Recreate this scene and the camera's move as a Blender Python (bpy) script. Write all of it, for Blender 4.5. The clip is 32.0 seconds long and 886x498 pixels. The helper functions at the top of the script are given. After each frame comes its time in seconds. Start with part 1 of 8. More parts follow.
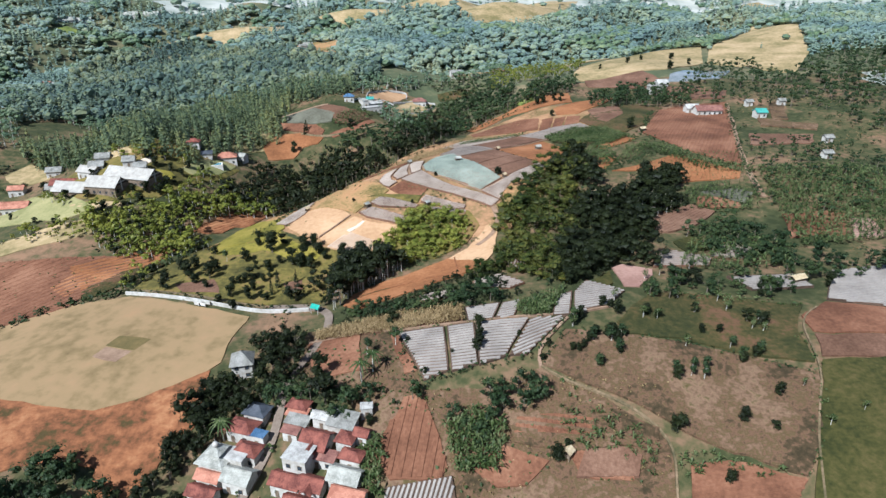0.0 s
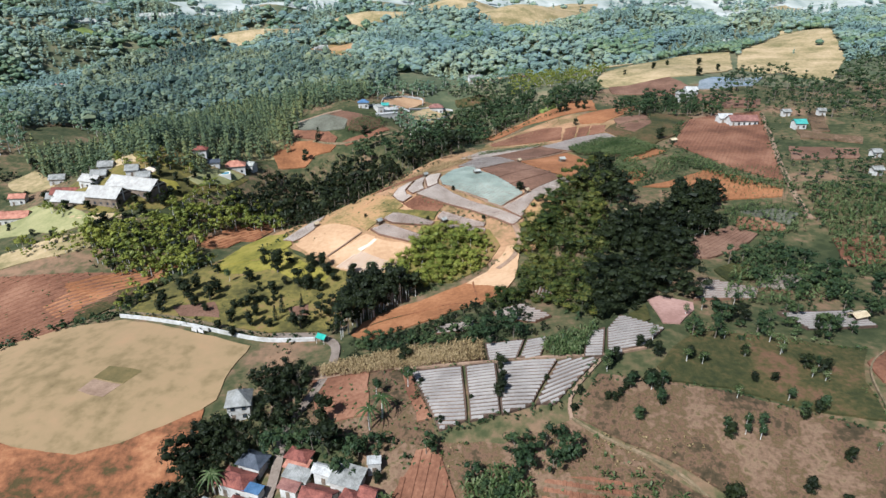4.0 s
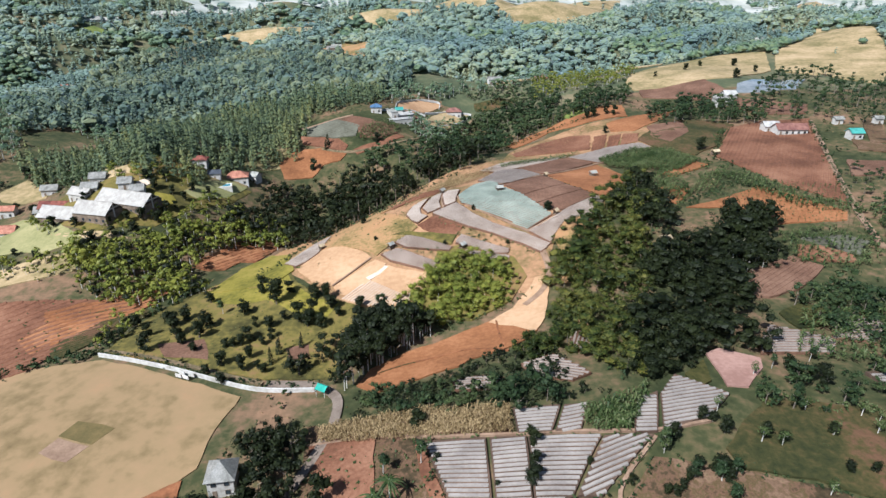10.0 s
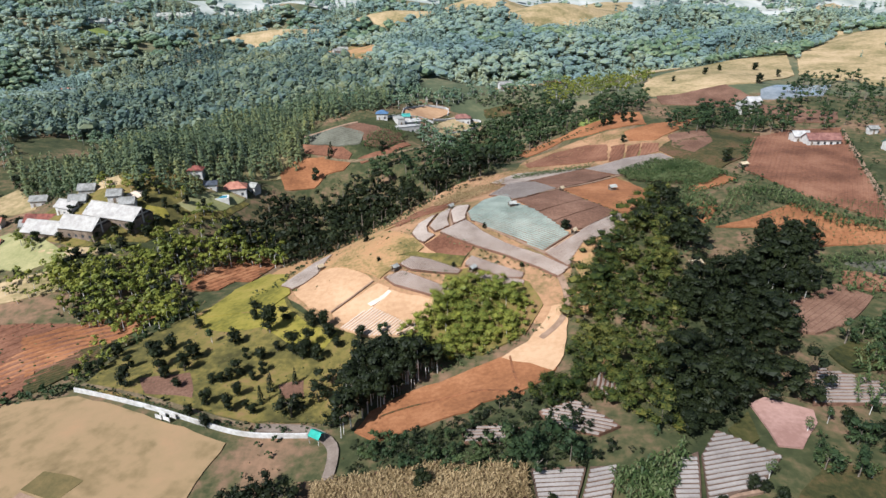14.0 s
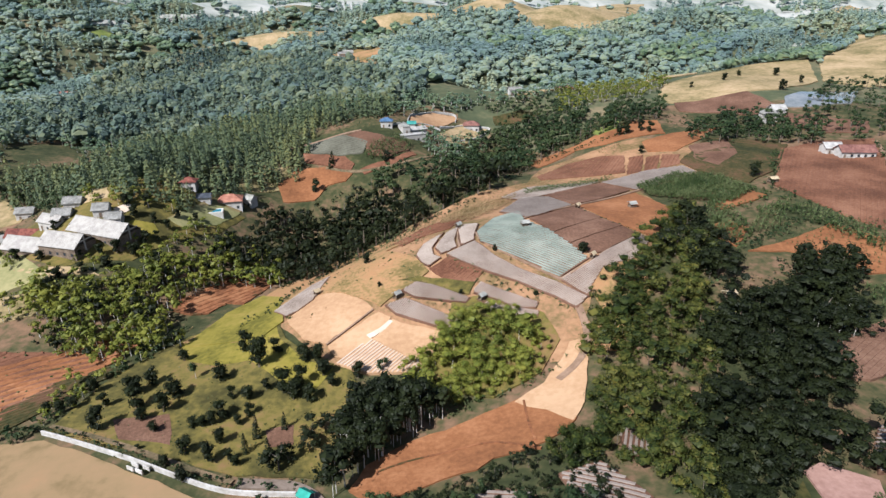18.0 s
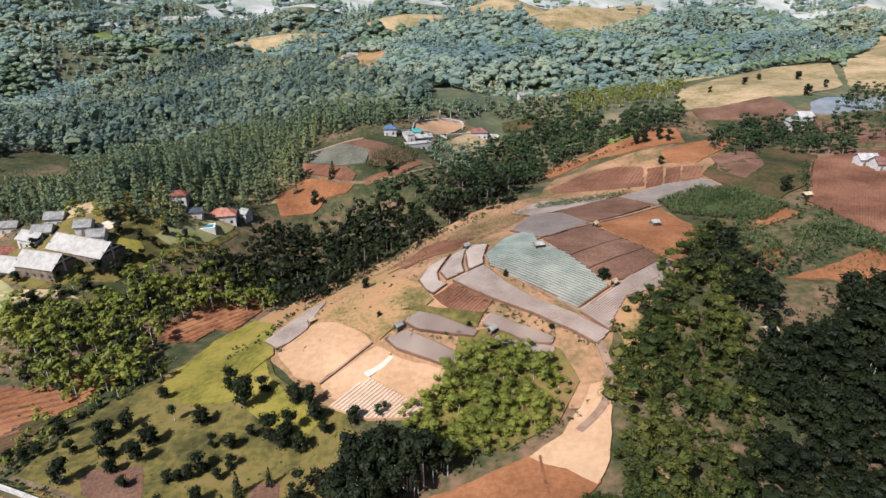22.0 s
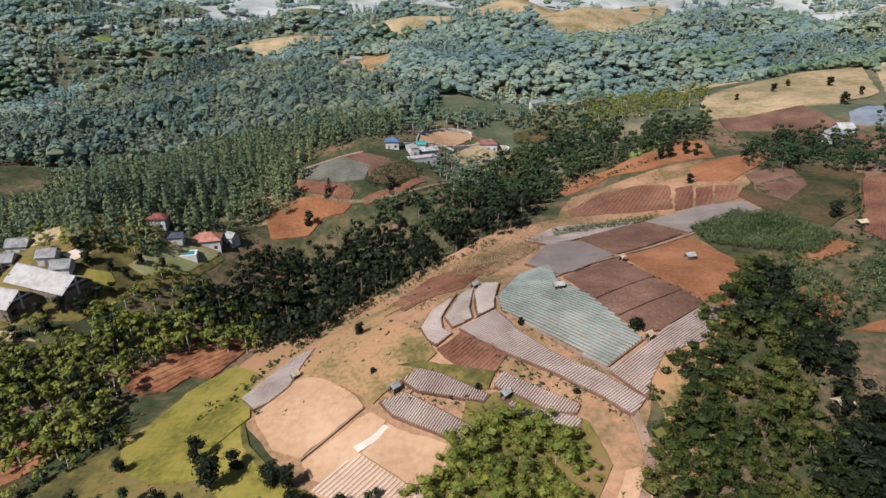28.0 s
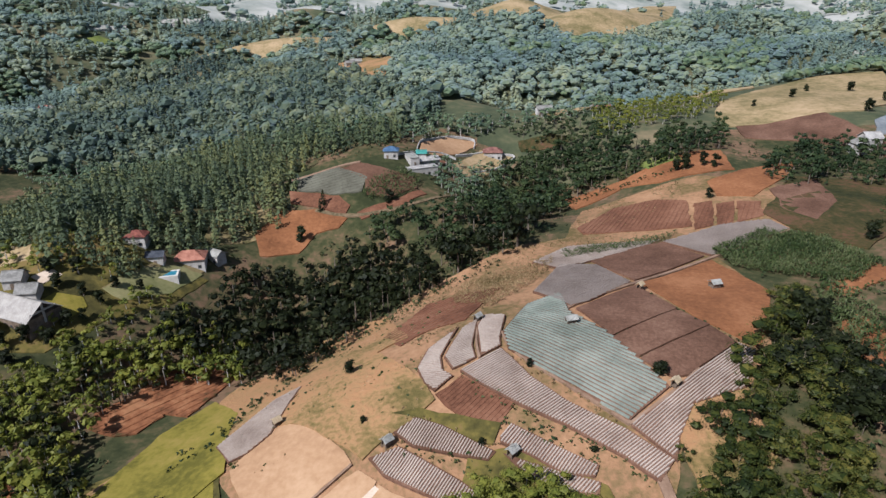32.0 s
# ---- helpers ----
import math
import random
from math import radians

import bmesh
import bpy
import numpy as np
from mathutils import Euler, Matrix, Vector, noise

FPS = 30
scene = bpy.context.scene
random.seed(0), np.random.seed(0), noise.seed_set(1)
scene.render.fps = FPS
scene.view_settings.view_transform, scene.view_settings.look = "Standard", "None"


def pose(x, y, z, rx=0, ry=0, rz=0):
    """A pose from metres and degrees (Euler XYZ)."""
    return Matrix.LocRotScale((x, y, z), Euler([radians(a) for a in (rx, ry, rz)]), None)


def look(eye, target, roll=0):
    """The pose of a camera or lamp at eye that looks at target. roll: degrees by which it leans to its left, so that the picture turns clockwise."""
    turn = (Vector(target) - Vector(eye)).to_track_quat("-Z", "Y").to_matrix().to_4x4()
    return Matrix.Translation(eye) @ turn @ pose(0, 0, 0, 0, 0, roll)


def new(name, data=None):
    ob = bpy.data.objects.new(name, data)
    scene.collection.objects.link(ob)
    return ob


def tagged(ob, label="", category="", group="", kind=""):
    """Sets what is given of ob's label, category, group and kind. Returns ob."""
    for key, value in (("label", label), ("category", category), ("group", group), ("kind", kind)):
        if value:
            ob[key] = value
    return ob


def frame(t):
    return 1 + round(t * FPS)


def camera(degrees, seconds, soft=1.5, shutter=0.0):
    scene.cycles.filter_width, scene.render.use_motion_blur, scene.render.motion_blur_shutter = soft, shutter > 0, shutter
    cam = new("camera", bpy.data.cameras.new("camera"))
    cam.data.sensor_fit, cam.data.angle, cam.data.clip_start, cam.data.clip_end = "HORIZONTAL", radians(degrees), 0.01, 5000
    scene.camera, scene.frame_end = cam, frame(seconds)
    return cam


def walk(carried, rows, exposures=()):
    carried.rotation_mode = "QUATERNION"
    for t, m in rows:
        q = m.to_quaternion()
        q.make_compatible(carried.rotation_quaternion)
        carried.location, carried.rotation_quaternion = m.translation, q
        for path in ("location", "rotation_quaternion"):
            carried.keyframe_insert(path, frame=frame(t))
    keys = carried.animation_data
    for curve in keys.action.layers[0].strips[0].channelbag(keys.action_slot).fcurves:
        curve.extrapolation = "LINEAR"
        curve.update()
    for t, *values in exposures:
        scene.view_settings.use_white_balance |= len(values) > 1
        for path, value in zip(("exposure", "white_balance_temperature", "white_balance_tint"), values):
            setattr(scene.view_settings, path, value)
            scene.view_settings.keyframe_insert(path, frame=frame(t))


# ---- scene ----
cam = camera(72.60, 32.0)
PATH = [
    (0.0, pose(0.00, 0.00, 120.00, 66.00, -0.00, -0.00)),
    (1.0, pose(-0.22, 3.87, 119.99, 66.18, -0.08, 0.46)),
    (2.0, pose(-0.55, 8.26, 120.01, 66.28, -0.13, 0.88)),
    (3.0, pose(-0.88, 12.81, 119.96, 66.23, -0.13, 1.22)),
    (6.0, pose(-1.88, 26.04, 119.91, 66.00, -0.09, 2.08)),
    (7.0, pose(-2.26, 30.31, 119.76, 65.96, -0.07, 2.32)),
    (8.0, pose(-2.59, 34.53, 119.67, 65.95, -0.04, 2.53)),
    (9.0, pose(-2.92, 38.84, 119.63, 65.91, 0.01, 2.76)),
    (10.0, pose(-3.21, 43.12, 119.61, 65.88, 0.06, 2.99)),
    (11.0, pose(-3.48, 47.37, 119.55, 65.87, 0.09, 3.19)),
    (12.0, pose(-3.70, 51.59, 119.53, 65.90, 0.09, 3.43)),
    (13.0, pose(-4.01, 55.77, 119.41, 65.96, 0.10, 3.61)),
    (14.0, pose(-4.36, 60.00, 119.26, 66.00, 0.09, 3.77)),
    (17.0, pose(-5.22, 72.69, 119.12, 66.07, 0.05, 4.32)),
    (18.0, pose(-5.52, 76.95, 119.06, 66.14, 0.06, 4.47)),
    (19.0, pose(-5.82, 81.22, 118.96, 66.21, 0.07, 4.65)),
    (20.0, pose(-6.15, 85.53, 118.86, 66.21, 0.09, 4.81)),
    (21.0, pose(-6.48, 89.84, 118.81, 66.20, 0.14, 4.94)),
    (22.0, pose(-6.71, 94.06, 118.86, 66.22, 0.18, 5.10)),
    (23.0, pose(-6.93, 98.27, 118.94, 66.26, 0.24, 5.26)),
    (24.0, pose(-7.18, 102.45, 118.90, 66.29, 0.29, 5.38)),
    (25.0, pose(-7.54, 106.67, 118.82, 66.31, 0.32, 5.48)),
    (28.0, pose(-8.42, 119.37, 118.85, 66.27, 0.33, 5.80)),
    (29.0, pose(-8.69, 123.64, 118.80, 66.26, 0.34, 5.88)),
    (30.0, pose(-8.97, 127.90, 118.78, 66.24, 0.35, 5.96)),
    (31.0, pose(-9.27, 132.09, 118.81, 66.26, 0.33, 6.05)),
    (32.0, pose(-9.43, 136.23, 118.74, 66.29, 0.29, 6.13)),
]
walk(cam, PATH, [(0.0, 0.72, 5450, 4), (9.0, 0.73, 5550, 6), (19.0, 0.63, 5800, 10), (25.0, 0.48, 5900, 13), (32.0, 0.24, 5750, 12)])

# ---- light ----
SUN_AZ, SUN_EL = 220.0, 47.0      # compass degrees from +y, clockwise; height
world = bpy.data.worlds.new("sky")
scene.world = world
world.use_nodes = True
nt = world.node_tree
sky = nt.nodes.new("ShaderNodeTexSky")
sky.sky_type = "NISHITA"
sky.sun_disc = False
sky.sun_elevation, sky.sun_rotation = radians(SUN_EL), radians(SUN_AZ)
nt.links.new(sky.outputs[0], nt.nodes["Background"].inputs[0])
nt.nodes["Background"].inputs[1].default_value = 0.06
sun_data = bpy.data.lights.new("sun", "SUN")
sun_data.energy, sun_data.angle, sun_data.color = 5.0, radians(0.6), (1.0, 0.96, 0.91)
sun = new("sun", sun_data)
sun_from = Vector((math.sin(radians(SUN_AZ)) * math.cos(radians(SUN_EL)), math.cos(radians(SUN_AZ)) * math.cos(radians(SUN_EL)), math.sin(radians(SUN_EL))))
sun.matrix_world = look(sun_from * 900, (0, 0, 0))

# ---- land ----
# Heights of round hills and hollows on two lattices, wide apart (190 m) and close (48 m); rows run south to north
WIDE_HILLS = np.array((
    (0.3, -1.8, -9.8, -18.5, 1.5, 0.3, -6.3, 3.7, 0.5),
    (-2.4, 4.4, 21.3, -0.4, 3.7, 10.3, 1.8, 1.6, 3.0),
    (-2.3, -6.1, -21.1, 7.1, 0.2, -21.7, 10.9, -3.4, 3.6),
    (13.0, 21.7, -44.2, 5.8, 18.6, -22.2, 35.9, -1.6, -0.2),
    (-1.0, 20.6, 5.9, -3.4, 24.2, -3.8, -7.7, -12.7, 1.2),
    (0.1, -5.0, 9.7, -1.2, -2.7, -4.5, -6.6, 0.8, 0.2),
    (5.1, 0.7, 0.9, 4.3, 2.7, 1.8, 4.0, 2.6, -1.8),
    (-0.7, 1.5, 0.6, 2.4, 2.8, -0.7, -0.1, 0.2, 1.3),
    (0.9, 1.0, 1.0, 2.2, 1.1, 0.4, 2.1, 0.9, 0.6),
))
CLOSE_HILLS = np.array((
    (-3.3, -2.4, -6.8, -3.2, -9.8, -15.4, 5.9, -4.9, 2.4),
    (11.7, -0.5, 6.6, -7.9, 6.4, 4.4, 0.4, 2.2, -1.2),
    (-26.8, 8.0, -1.9, -6.1, 19.4, -7.5, 3.4, -2.5, -0.6),
    (21.9, -24.4, 18.6, -9.1, -35.3, 19.5, -16.3, 5.6, -4.1),
    (-29.2, 36.1, -55.9, 50.6, 9.1, 5.9, -7.2, 11.8, -8.1),
    (-11.1, 25.8, -0.8, -42.5, -2.8, -11.8, 11.8, -14.9, 6.6),
    (-7.6, 9.4, -19.5, 11.5, 28.1, -13.8, 3.8, 4.6, -1.2),
    (0.9, -5.4, -1.2, 35.3, -83.4, 40.9, -15.6, -5.0, 3.5),
    (-26.2, 20.6, -20.5, 8.0, 7.1, 4.4, -13.8, 19.7, -8.1),
))


CREST = ((-389, 527), (-402, 612), (-393, 686), (-362, 745), (-289, 808), (-187, 808), (-67, 782))
GLENS = (  # wooded glens behind the near crests: line, half width, depth
    (((-470, 520), (-437, 650), (-425, 725), (-388, 790), (-305, 853), (-198, 852), (-90, 840)), 30, 27),
    (((5, 515), (48, 535), (98, 584), (142, 603), (190, 628), (262, 660), (330, 760)), 24, 18),
)


def off_line(line, x, y):
    """Distance from a line of straight pieces."""
    best = np.full(np.shape(x), 1e9)
    for (x0, y0), (x1, y1) in zip(line, line[1:]):
        dx, dy = x1 - x0, y1 - y0
        u = np.clip(((x - x0) * dx + (y - y0) * dy) / (dx * dx + dy * dy), 0, 1)
        best = np.minimum(best, np.hypot(x - x0 - u * dx, y - y0 - u * dy))
    return best


def ground(x, y):
    """Height of the land at x, y (numbers or arrays)."""
    x, y = np.asarray(x, float), np.asarray(y, float)
    z = 34.44 + 0.0046 * x + 0.0394 * y + 3.55 * np.tanh(x / 150)
    for table, x0, y0, gap, wide in ((WIDE_HILLS, -760, 150, 190, 190), (CLOSE_HILLS, -192, 60, 48, 45)):
        ex = np.exp(-(x[..., None] - x0 - gap * np.arange(9)) ** 2 / (2 * wide * wide))
        ey = np.exp(-(y[..., None] - y0 - gap * np.arange(9)) ** 2 / (2 * wide * wide))
        z = z + np.einsum("...i,...j,ji->...", ex, ey, table)
    far = np.clip((y - 470) / 180, 0, 1)
    if np.any(far > 0):
        far = far * far * (3 - 2 * far)
        z = z + far * 9 * np.exp(-off_line(CREST, x, y) ** 2 / 1800)
        for line, wide, deep in GLENS:
            z = z - np.clip((y - 430) / 90, 0, 1) * deep * np.exp(-off_line(line, x, y) ** 2 / (2 * wide * wide))
        keep = np.clip((y - 560) / 200, 0.25, 1) - 0.25 * np.exp(-off_line(CREST, x, y) ** 2 / 5000)
        u = 0.86 * x - 0.5 * y
        z = z + far * keep * (6.0 * np.sin(u / 21 + 1.4 * np.sin(y / 83)) + 4.0 * np.sin((0.4 * x + 0.9 * y) / 31 + 1.7 * np.sin(x / 61)))
    return z
# ---- end of land ----


# ---- materials ----
def surface(name, stops, scale=0.08, fine=1.2, rough=0.95, bump=0.25, spread=0.0, haze_sheen=0.0, leaf=False):
    """Earth, grass or leaf: colours in a ramp driven by noise at two scales, with fine relief. stops: (position, r, g, b)."""
    m = bpy.data.materials.new(name)
    m.use_nodes = True
    n, l = m.node_tree.nodes, m.node_tree.links
    b = n["Principled BSDF"]
    b.inputs["Roughness"].default_value = rough
    b.inputs["Specular IOR Level"].default_value = 0.2
    if haze_sheen:  # bluish sheen that stands in for distance haze, strongest at a glancing angle
        b.inputs["Sheen Weight"].default_value, b.inputs["Sheen Roughness"].default_value = haze_sheen, 0.7
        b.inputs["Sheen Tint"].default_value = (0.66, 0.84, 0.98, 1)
    co = n.new("ShaderNodeNewGeometry")
    big, small = n.new("ShaderNodeTexNoise"), n.new("ShaderNodeTexNoise")
    for tex, sc, det in ((big, scale, 5.0), (small, fine, 4.0)):
        tex.inputs["Scale"].default_value, tex.inputs["Detail"].default_value = sc, det
        tex.inputs["Roughness"].default_value = 0.6
        l.new(co.outputs["Position"], tex.inputs["Vector"])
    mix = n.new("ShaderNodeMath")
    mix.operation = "MULTIPLY_ADD"
    l.new(small.outputs["Fac"], mix.inputs[0])
    mix.inputs[1].default_value = 0.85
    half = n.new("ShaderNodeMath")
    half.operation = "MULTIPLY_ADD"
    l.new(big.outputs["Fac"], half.inputs[0])
    half.inputs[1].default_value, half.inputs[2].default_value = 1.6, -0.725
    l.new(half.outputs[0], mix.inputs[2])
    fac = mix.outputs[0]
    if spread:
        r = n.new("ShaderNodeMath")
        r.operation = "MULTIPLY_ADD"
        l.new(co.outputs["Random Per Island"], r.inputs[0])
        r.inputs[1].default_value = spread
        l.new(fac, r.inputs[2])
        s = n.new("ShaderNodeMath")
        s.operation = "SUBTRACT"
        l.new(r.outputs[0], s.inputs[0])
        s.inputs[1].default_value = spread / 2
        fac = s.outputs[0]
    ramp = n.new("ShaderNodeValToRGB")
    while len(ramp.color_ramp.elements) < len(stops):
        ramp.color_ramp.elements.new(0.5)
    for e, (p, *c) in zip(ramp.color_ramp.elements, stops):
        e.position, e.color = p, (*c, 1)
    l.new(fac, ramp.inputs[0])
    l.new(ramp.outputs[0], b.inputs["Base Color"])
    if leaf:  # thin leaves let some of the light through
        tr, add = n.new("ShaderNodeBsdfTranslucent"), n.new("ShaderNodeMixShader")
        add.inputs[0].default_value = 0.3
        l.new(ramp.outputs[0], tr.inputs["Color"])
        l.new(b.outputs[0], add.inputs[1])
        l.new(tr.outputs[0], add.inputs[2])
        l.new(add.outputs[0], n["Material Output"].inputs["Surface"])
    if bump:
        bp = n.new("ShaderNodeBump")
        bp.inputs["Strength"].default_value, bp.inputs["Distance"].default_value = bump, 0.4
        l.new(small.outputs["Fac"], bp.inputs["Height"])
        l.new(bp.outputs[0], b.inputs["Normal"])
    return m


SCRUB = surface("scrub_ground", [(0.2, 0.0263, 0.0315, 0.0112), (0.4, 0.0465, 0.0495, 0.0188), (0.54, 0.0863, 0.0713, 0.0315), (0.68, 0.15, 0.0938, 0.0525), (0.88, 0.217, 0.124, 0.0713)], 0.035, 0.4, bump=0.5)
TURF = surface("worn_turf", [(0.25, 0.13, 0.088, 0.04), (0.42, 0.2, 0.135, 0.064), (0.55, 0.255, 0.168, 0.084), (0.7, 0.275, 0.176, 0.09), (0.85, 0.3, 0.18, 0.092)], 0.022, 0.22)
WORN_TURF = surface("dark_turf", [(0.2, 0.09, 0.0713, 0.0263), (0.8, 0.15, 0.105, 0.0413)], 0.2, 1.2)
RED_SOIL = surface("red_soil", [(0.2, 0.0999, 0.0418, 0.0226), (0.5, 0.168, 0.0731, 0.0403), (0.8, 0.238, 0.115, 0.066)], 0.06, 1.1, bump=0.6)
ORANGE_SOIL = surface("orange_soil", [(0.2, 0.157, 0.0624, 0.0254), (0.5, 0.24, 0.0976, 0.0395), (0.8, 0.314, 0.138, 0.061)], 0.06, 0.9, bump=0.5)
CUT_SOIL = surface("cut_soil", [(0.25, 0.065, 0.044, 0.0158), (0.4, 0.151, 0.0598, 0.0264), (0.58, 0.246, 0.0977, 0.0422), (0.8, 0.326, 0.151, 0.0688)], 0.08, 0.5, bump=0.8)
TAN_SOIL = surface("tan_soil", [(0.2, 0.323, 0.184, 0.096), (0.5, 0.402, 0.239, 0.128), (0.8, 0.48, 0.302, 0.172)], 0.05, 0.7)
BROWN_SOIL = surface("brown_soil", [(0.2, 0.085, 0.0422, 0.0246), (0.5, 0.14, 0.0719, 0.0448), (0.8, 0.212, 0.118, 0.0758)], 0.06, 1.4, bump=0.6)
BED_SOIL = surface("dark_bed_soil", [(0.2, 0.05, 0.032, 0.022), (0.8, 0.13, 0.08, 0.055)], 0.06, 1.4, bump=0.6)
PINK_SOIL = surface("pink_soil", [(0.2, 0.24, 0.13, 0.1), (0.8, 0.4, 0.24, 0.19)], 0.07, 1.0)
GREY_SOIL = surface("grey_soil", [(0.2, 0.0734, 0.0669, 0.0471), (0.8, 0.147, 0.139, 0.102)], 0.1, 1.2)
PALE_SOIL = surface("pale_soil", [(0.2, 0.52, 0.4, 0.29), (0.8, 0.68, 0.55, 0.43)], 0.2, 1.5)
# MEADOW, OLIVE and PASTURE are darkened to take in cloud shade over them
MEADOW = surface("meadow_grass", [(0.15, 0.0189, 0.0224, 0.00714), (0.4, 0.037, 0.0363, 0.0112), (0.58, 0.0672, 0.0507, 0.0179), (0.75, 0.112, 0.0587, 0.031)], 0.06, 0.8, bump=0.8)
OLIVE = surface("olive_grass", [(0.15, 0.0133, 0.0173, 0.00459), (0.4, 0.0296, 0.0306, 0.00762), (0.6, 0.051, 0.0459, 0.0122), (0.85, 0.0789, 0.0612, 0.0204)], 0.05, 0.8, bump=0.8)
HILL_SOIL = surface("dry_hill_soil", [(0.2, 0.127, 0.092, 0.034), (0.38, 0.206, 0.129, 0.0595), (0.55, 0.304, 0.166, 0.085), (0.85, 0.392, 0.225, 0.119)], 0.05, 0.7, bump=0.9)
WEEDY_SOIL = surface("weedy_hill_soil", [(0.15, 0.118, 0.092, 0.0298), (0.35, 0.216, 0.143, 0.0553), (0.5, 0.323, 0.189, 0.085), (0.7, 0.353, 0.184, 0.085), (0.9, 0.412, 0.248, 0.128)], 0.06, 0.9, bump=1.0)
PASTURE = surface("trodden_pasture", [(0.18, 0.034, 0.0245, 0.0119), (0.35, 0.0646, 0.0422, 0.0211), (0.43, 0.126, 0.068, 0.0409), (0.51, 0.0782, 0.0544, 0.0224), (0.6, 0.129, 0.0748, 0.0449), (0.72, 0.17, 0.105, 0.0627), (0.86, 0.0816, 0.0598, 0.0238)], 0.075, 0.8, bump=1.0)
ORCHARD = surface("orchard_grass", [(0.2, 0.0467, 0.0407, 0.0119), (0.4, 0.0892, 0.0743, 0.0202), (0.55, 0.145, 0.113, 0.0286), (0.68, 0.17, 0.118, 0.0387), (0.85, 0.204, 0.113, 0.0506)], 0.045, 0.5, bump=0.4)
YELLOW = surface("yellow_grass", [(0.2, 0.104, 0.0912, 0.0147), (0.5, 0.2, 0.163, 0.0269), (0.85, 0.272, 0.198, 0.049)], 0.06, 0.6, bump=0.4)
BRIGHT = surface("bright_grass", [(0.2, 0.09, 0.115, 0.028), (0.8, 0.2, 0.22, 0.055)], 0.1, 0.9)
LAWN = surface("lawn_grass", [(0.2, 0.16, 0.16, 0.06), (0.8, 0.3, 0.26, 0.12)], 0.06, 0.8)
DRY = surface("dry_grass", [(0.2, 0.147, 0.121, 0.0484), (0.5, 0.294, 0.214, 0.106), (0.8, 0.421, 0.298, 0.167)], 0.04, 0.4, bump=0.6)
ROAD = surface("dusty_road", [(0.2, 0.128, 0.0938, 0.0713), (0.8, 0.225, 0.173, 0.135)], 0.3, 2.0)
DIRT = surface("dirt_track", [(0.2, 0.18, 0.11, 0.07), (0.8, 0.3, 0.195, 0.13)], 0.2, 1.5)
TRACK = surface("worn_grass_track", [(0.2, 0.07, 0.06, 0.03), (0.5, 0.14, 0.1, 0.055), (0.8, 0.22, 0.15, 0.09)], 0.15, 1.2)
FILM = surface("silver_mulch_film", [(0.2, 0.192, 0.163, 0.143), (0.8, 0.298, 0.258, 0.225)], 0.15, 2.0, rough=0.45, bump=0.3, spread=0.4)
NET_FILM = surface("turquoise_netting", [(0.2, 0.135, 0.155, 0.125), (0.8, 0.26, 0.28, 0.23)], 0.12, 2.2, rough=0.5, bump=0.3, spread=0.4)
HILL_FILM = surface("worn_mulch_film", [(0.2, 0.26, 0.197, 0.155), (0.8, 0.438, 0.354, 0.288)], 0.12, 2.0, rough=0.5, bump=0.3, spread=0.5)
GREY_FILM = surface("grey_mulch_film", [(0.2, 0.194, 0.152, 0.123), (0.8, 0.291, 0.236, 0.198)], 0.12, 2.2, rough=0.5, bump=0.3, spread=0.4)
DUSTY_FILM = surface("dusty_mulch_film", [(0.2, 0.42, 0.3, 0.21), (0.8, 0.55, 0.42, 0.32)], 0.12, 2.2, rough=0.6, bump=0.3, spread=0.2)
WALL_WHITE = surface("lime_washed_wall", [(0.2, 0.34, 0.306, 0.264), (0.8, 0.544, 0.51, 0.468)], 0.3, 1.2, rough=0.8)
# dark green, darkened further to hold the shade over the grove
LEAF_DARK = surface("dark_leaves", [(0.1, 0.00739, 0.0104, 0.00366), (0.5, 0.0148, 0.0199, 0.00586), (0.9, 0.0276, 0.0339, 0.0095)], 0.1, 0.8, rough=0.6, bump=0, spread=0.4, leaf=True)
LEAF_MID = surface("mid_green_leaves", [(0.1, 0.014, 0.0267, 0.0102), (0.5, 0.034, 0.0545, 0.0204), (0.9, 0.08, 0.101, 0.0348)], 0.05, 0.3, rough=0.6, bump=0, spread=0.4, leaf=True)
LEAF_BAMBOO = surface("bamboo_leaves", [(0.1, 0.0147, 0.0239, 0.00581), (0.4, 0.0376, 0.0506, 0.0105), (0.6, 0.078, 0.0855, 0.0174), (0.95, 0.163, 0.142, 0.0303)], 0.045, 0.3, rough=0.55, bump=0, spread=0.5, leaf=True)
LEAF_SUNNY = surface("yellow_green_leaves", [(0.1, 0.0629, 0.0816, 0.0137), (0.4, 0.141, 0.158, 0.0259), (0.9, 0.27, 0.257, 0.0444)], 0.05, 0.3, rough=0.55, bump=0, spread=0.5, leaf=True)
LEAF_PINE = surface("pine_needles", [(0.1, 0.0405, 0.0635, 0.0252), (0.45, 0.0979, 0.124, 0.0413), (0.9, 0.254, 0.234, 0.0574)], 0.018, 0.15, rough=0.6, bump=0, spread=0.25, haze_sheen=0.2, leaf=True)
# bluer copy of the pine needles, with haze put into colour and sheen
LEAF_RIDGE = surface("ridge_pine_needles", [(0.1, 0.034, 0.06, 0.04), (0.4, 0.08, 0.115, 0.065), (0.6, 0.14, 0.165, 0.075), (0.9, 0.24, 0.235, 0.09)], 0.015, 0.12, rough=0.7, bump=0, spread=0.25, haze_sheen=0.35, leaf=True)
LEAF_VALLEY = surface("pale_valley_leaves", [(0.1, 0.0604, 0.103, 0.0489), (0.5, 0.125, 0.178, 0.0795), (0.9, 0.241, 0.276, 0.122)], 0.03, 0.2, rough=0.6, bump=0, spread=0.4, haze_sheen=0.2, leaf=True)
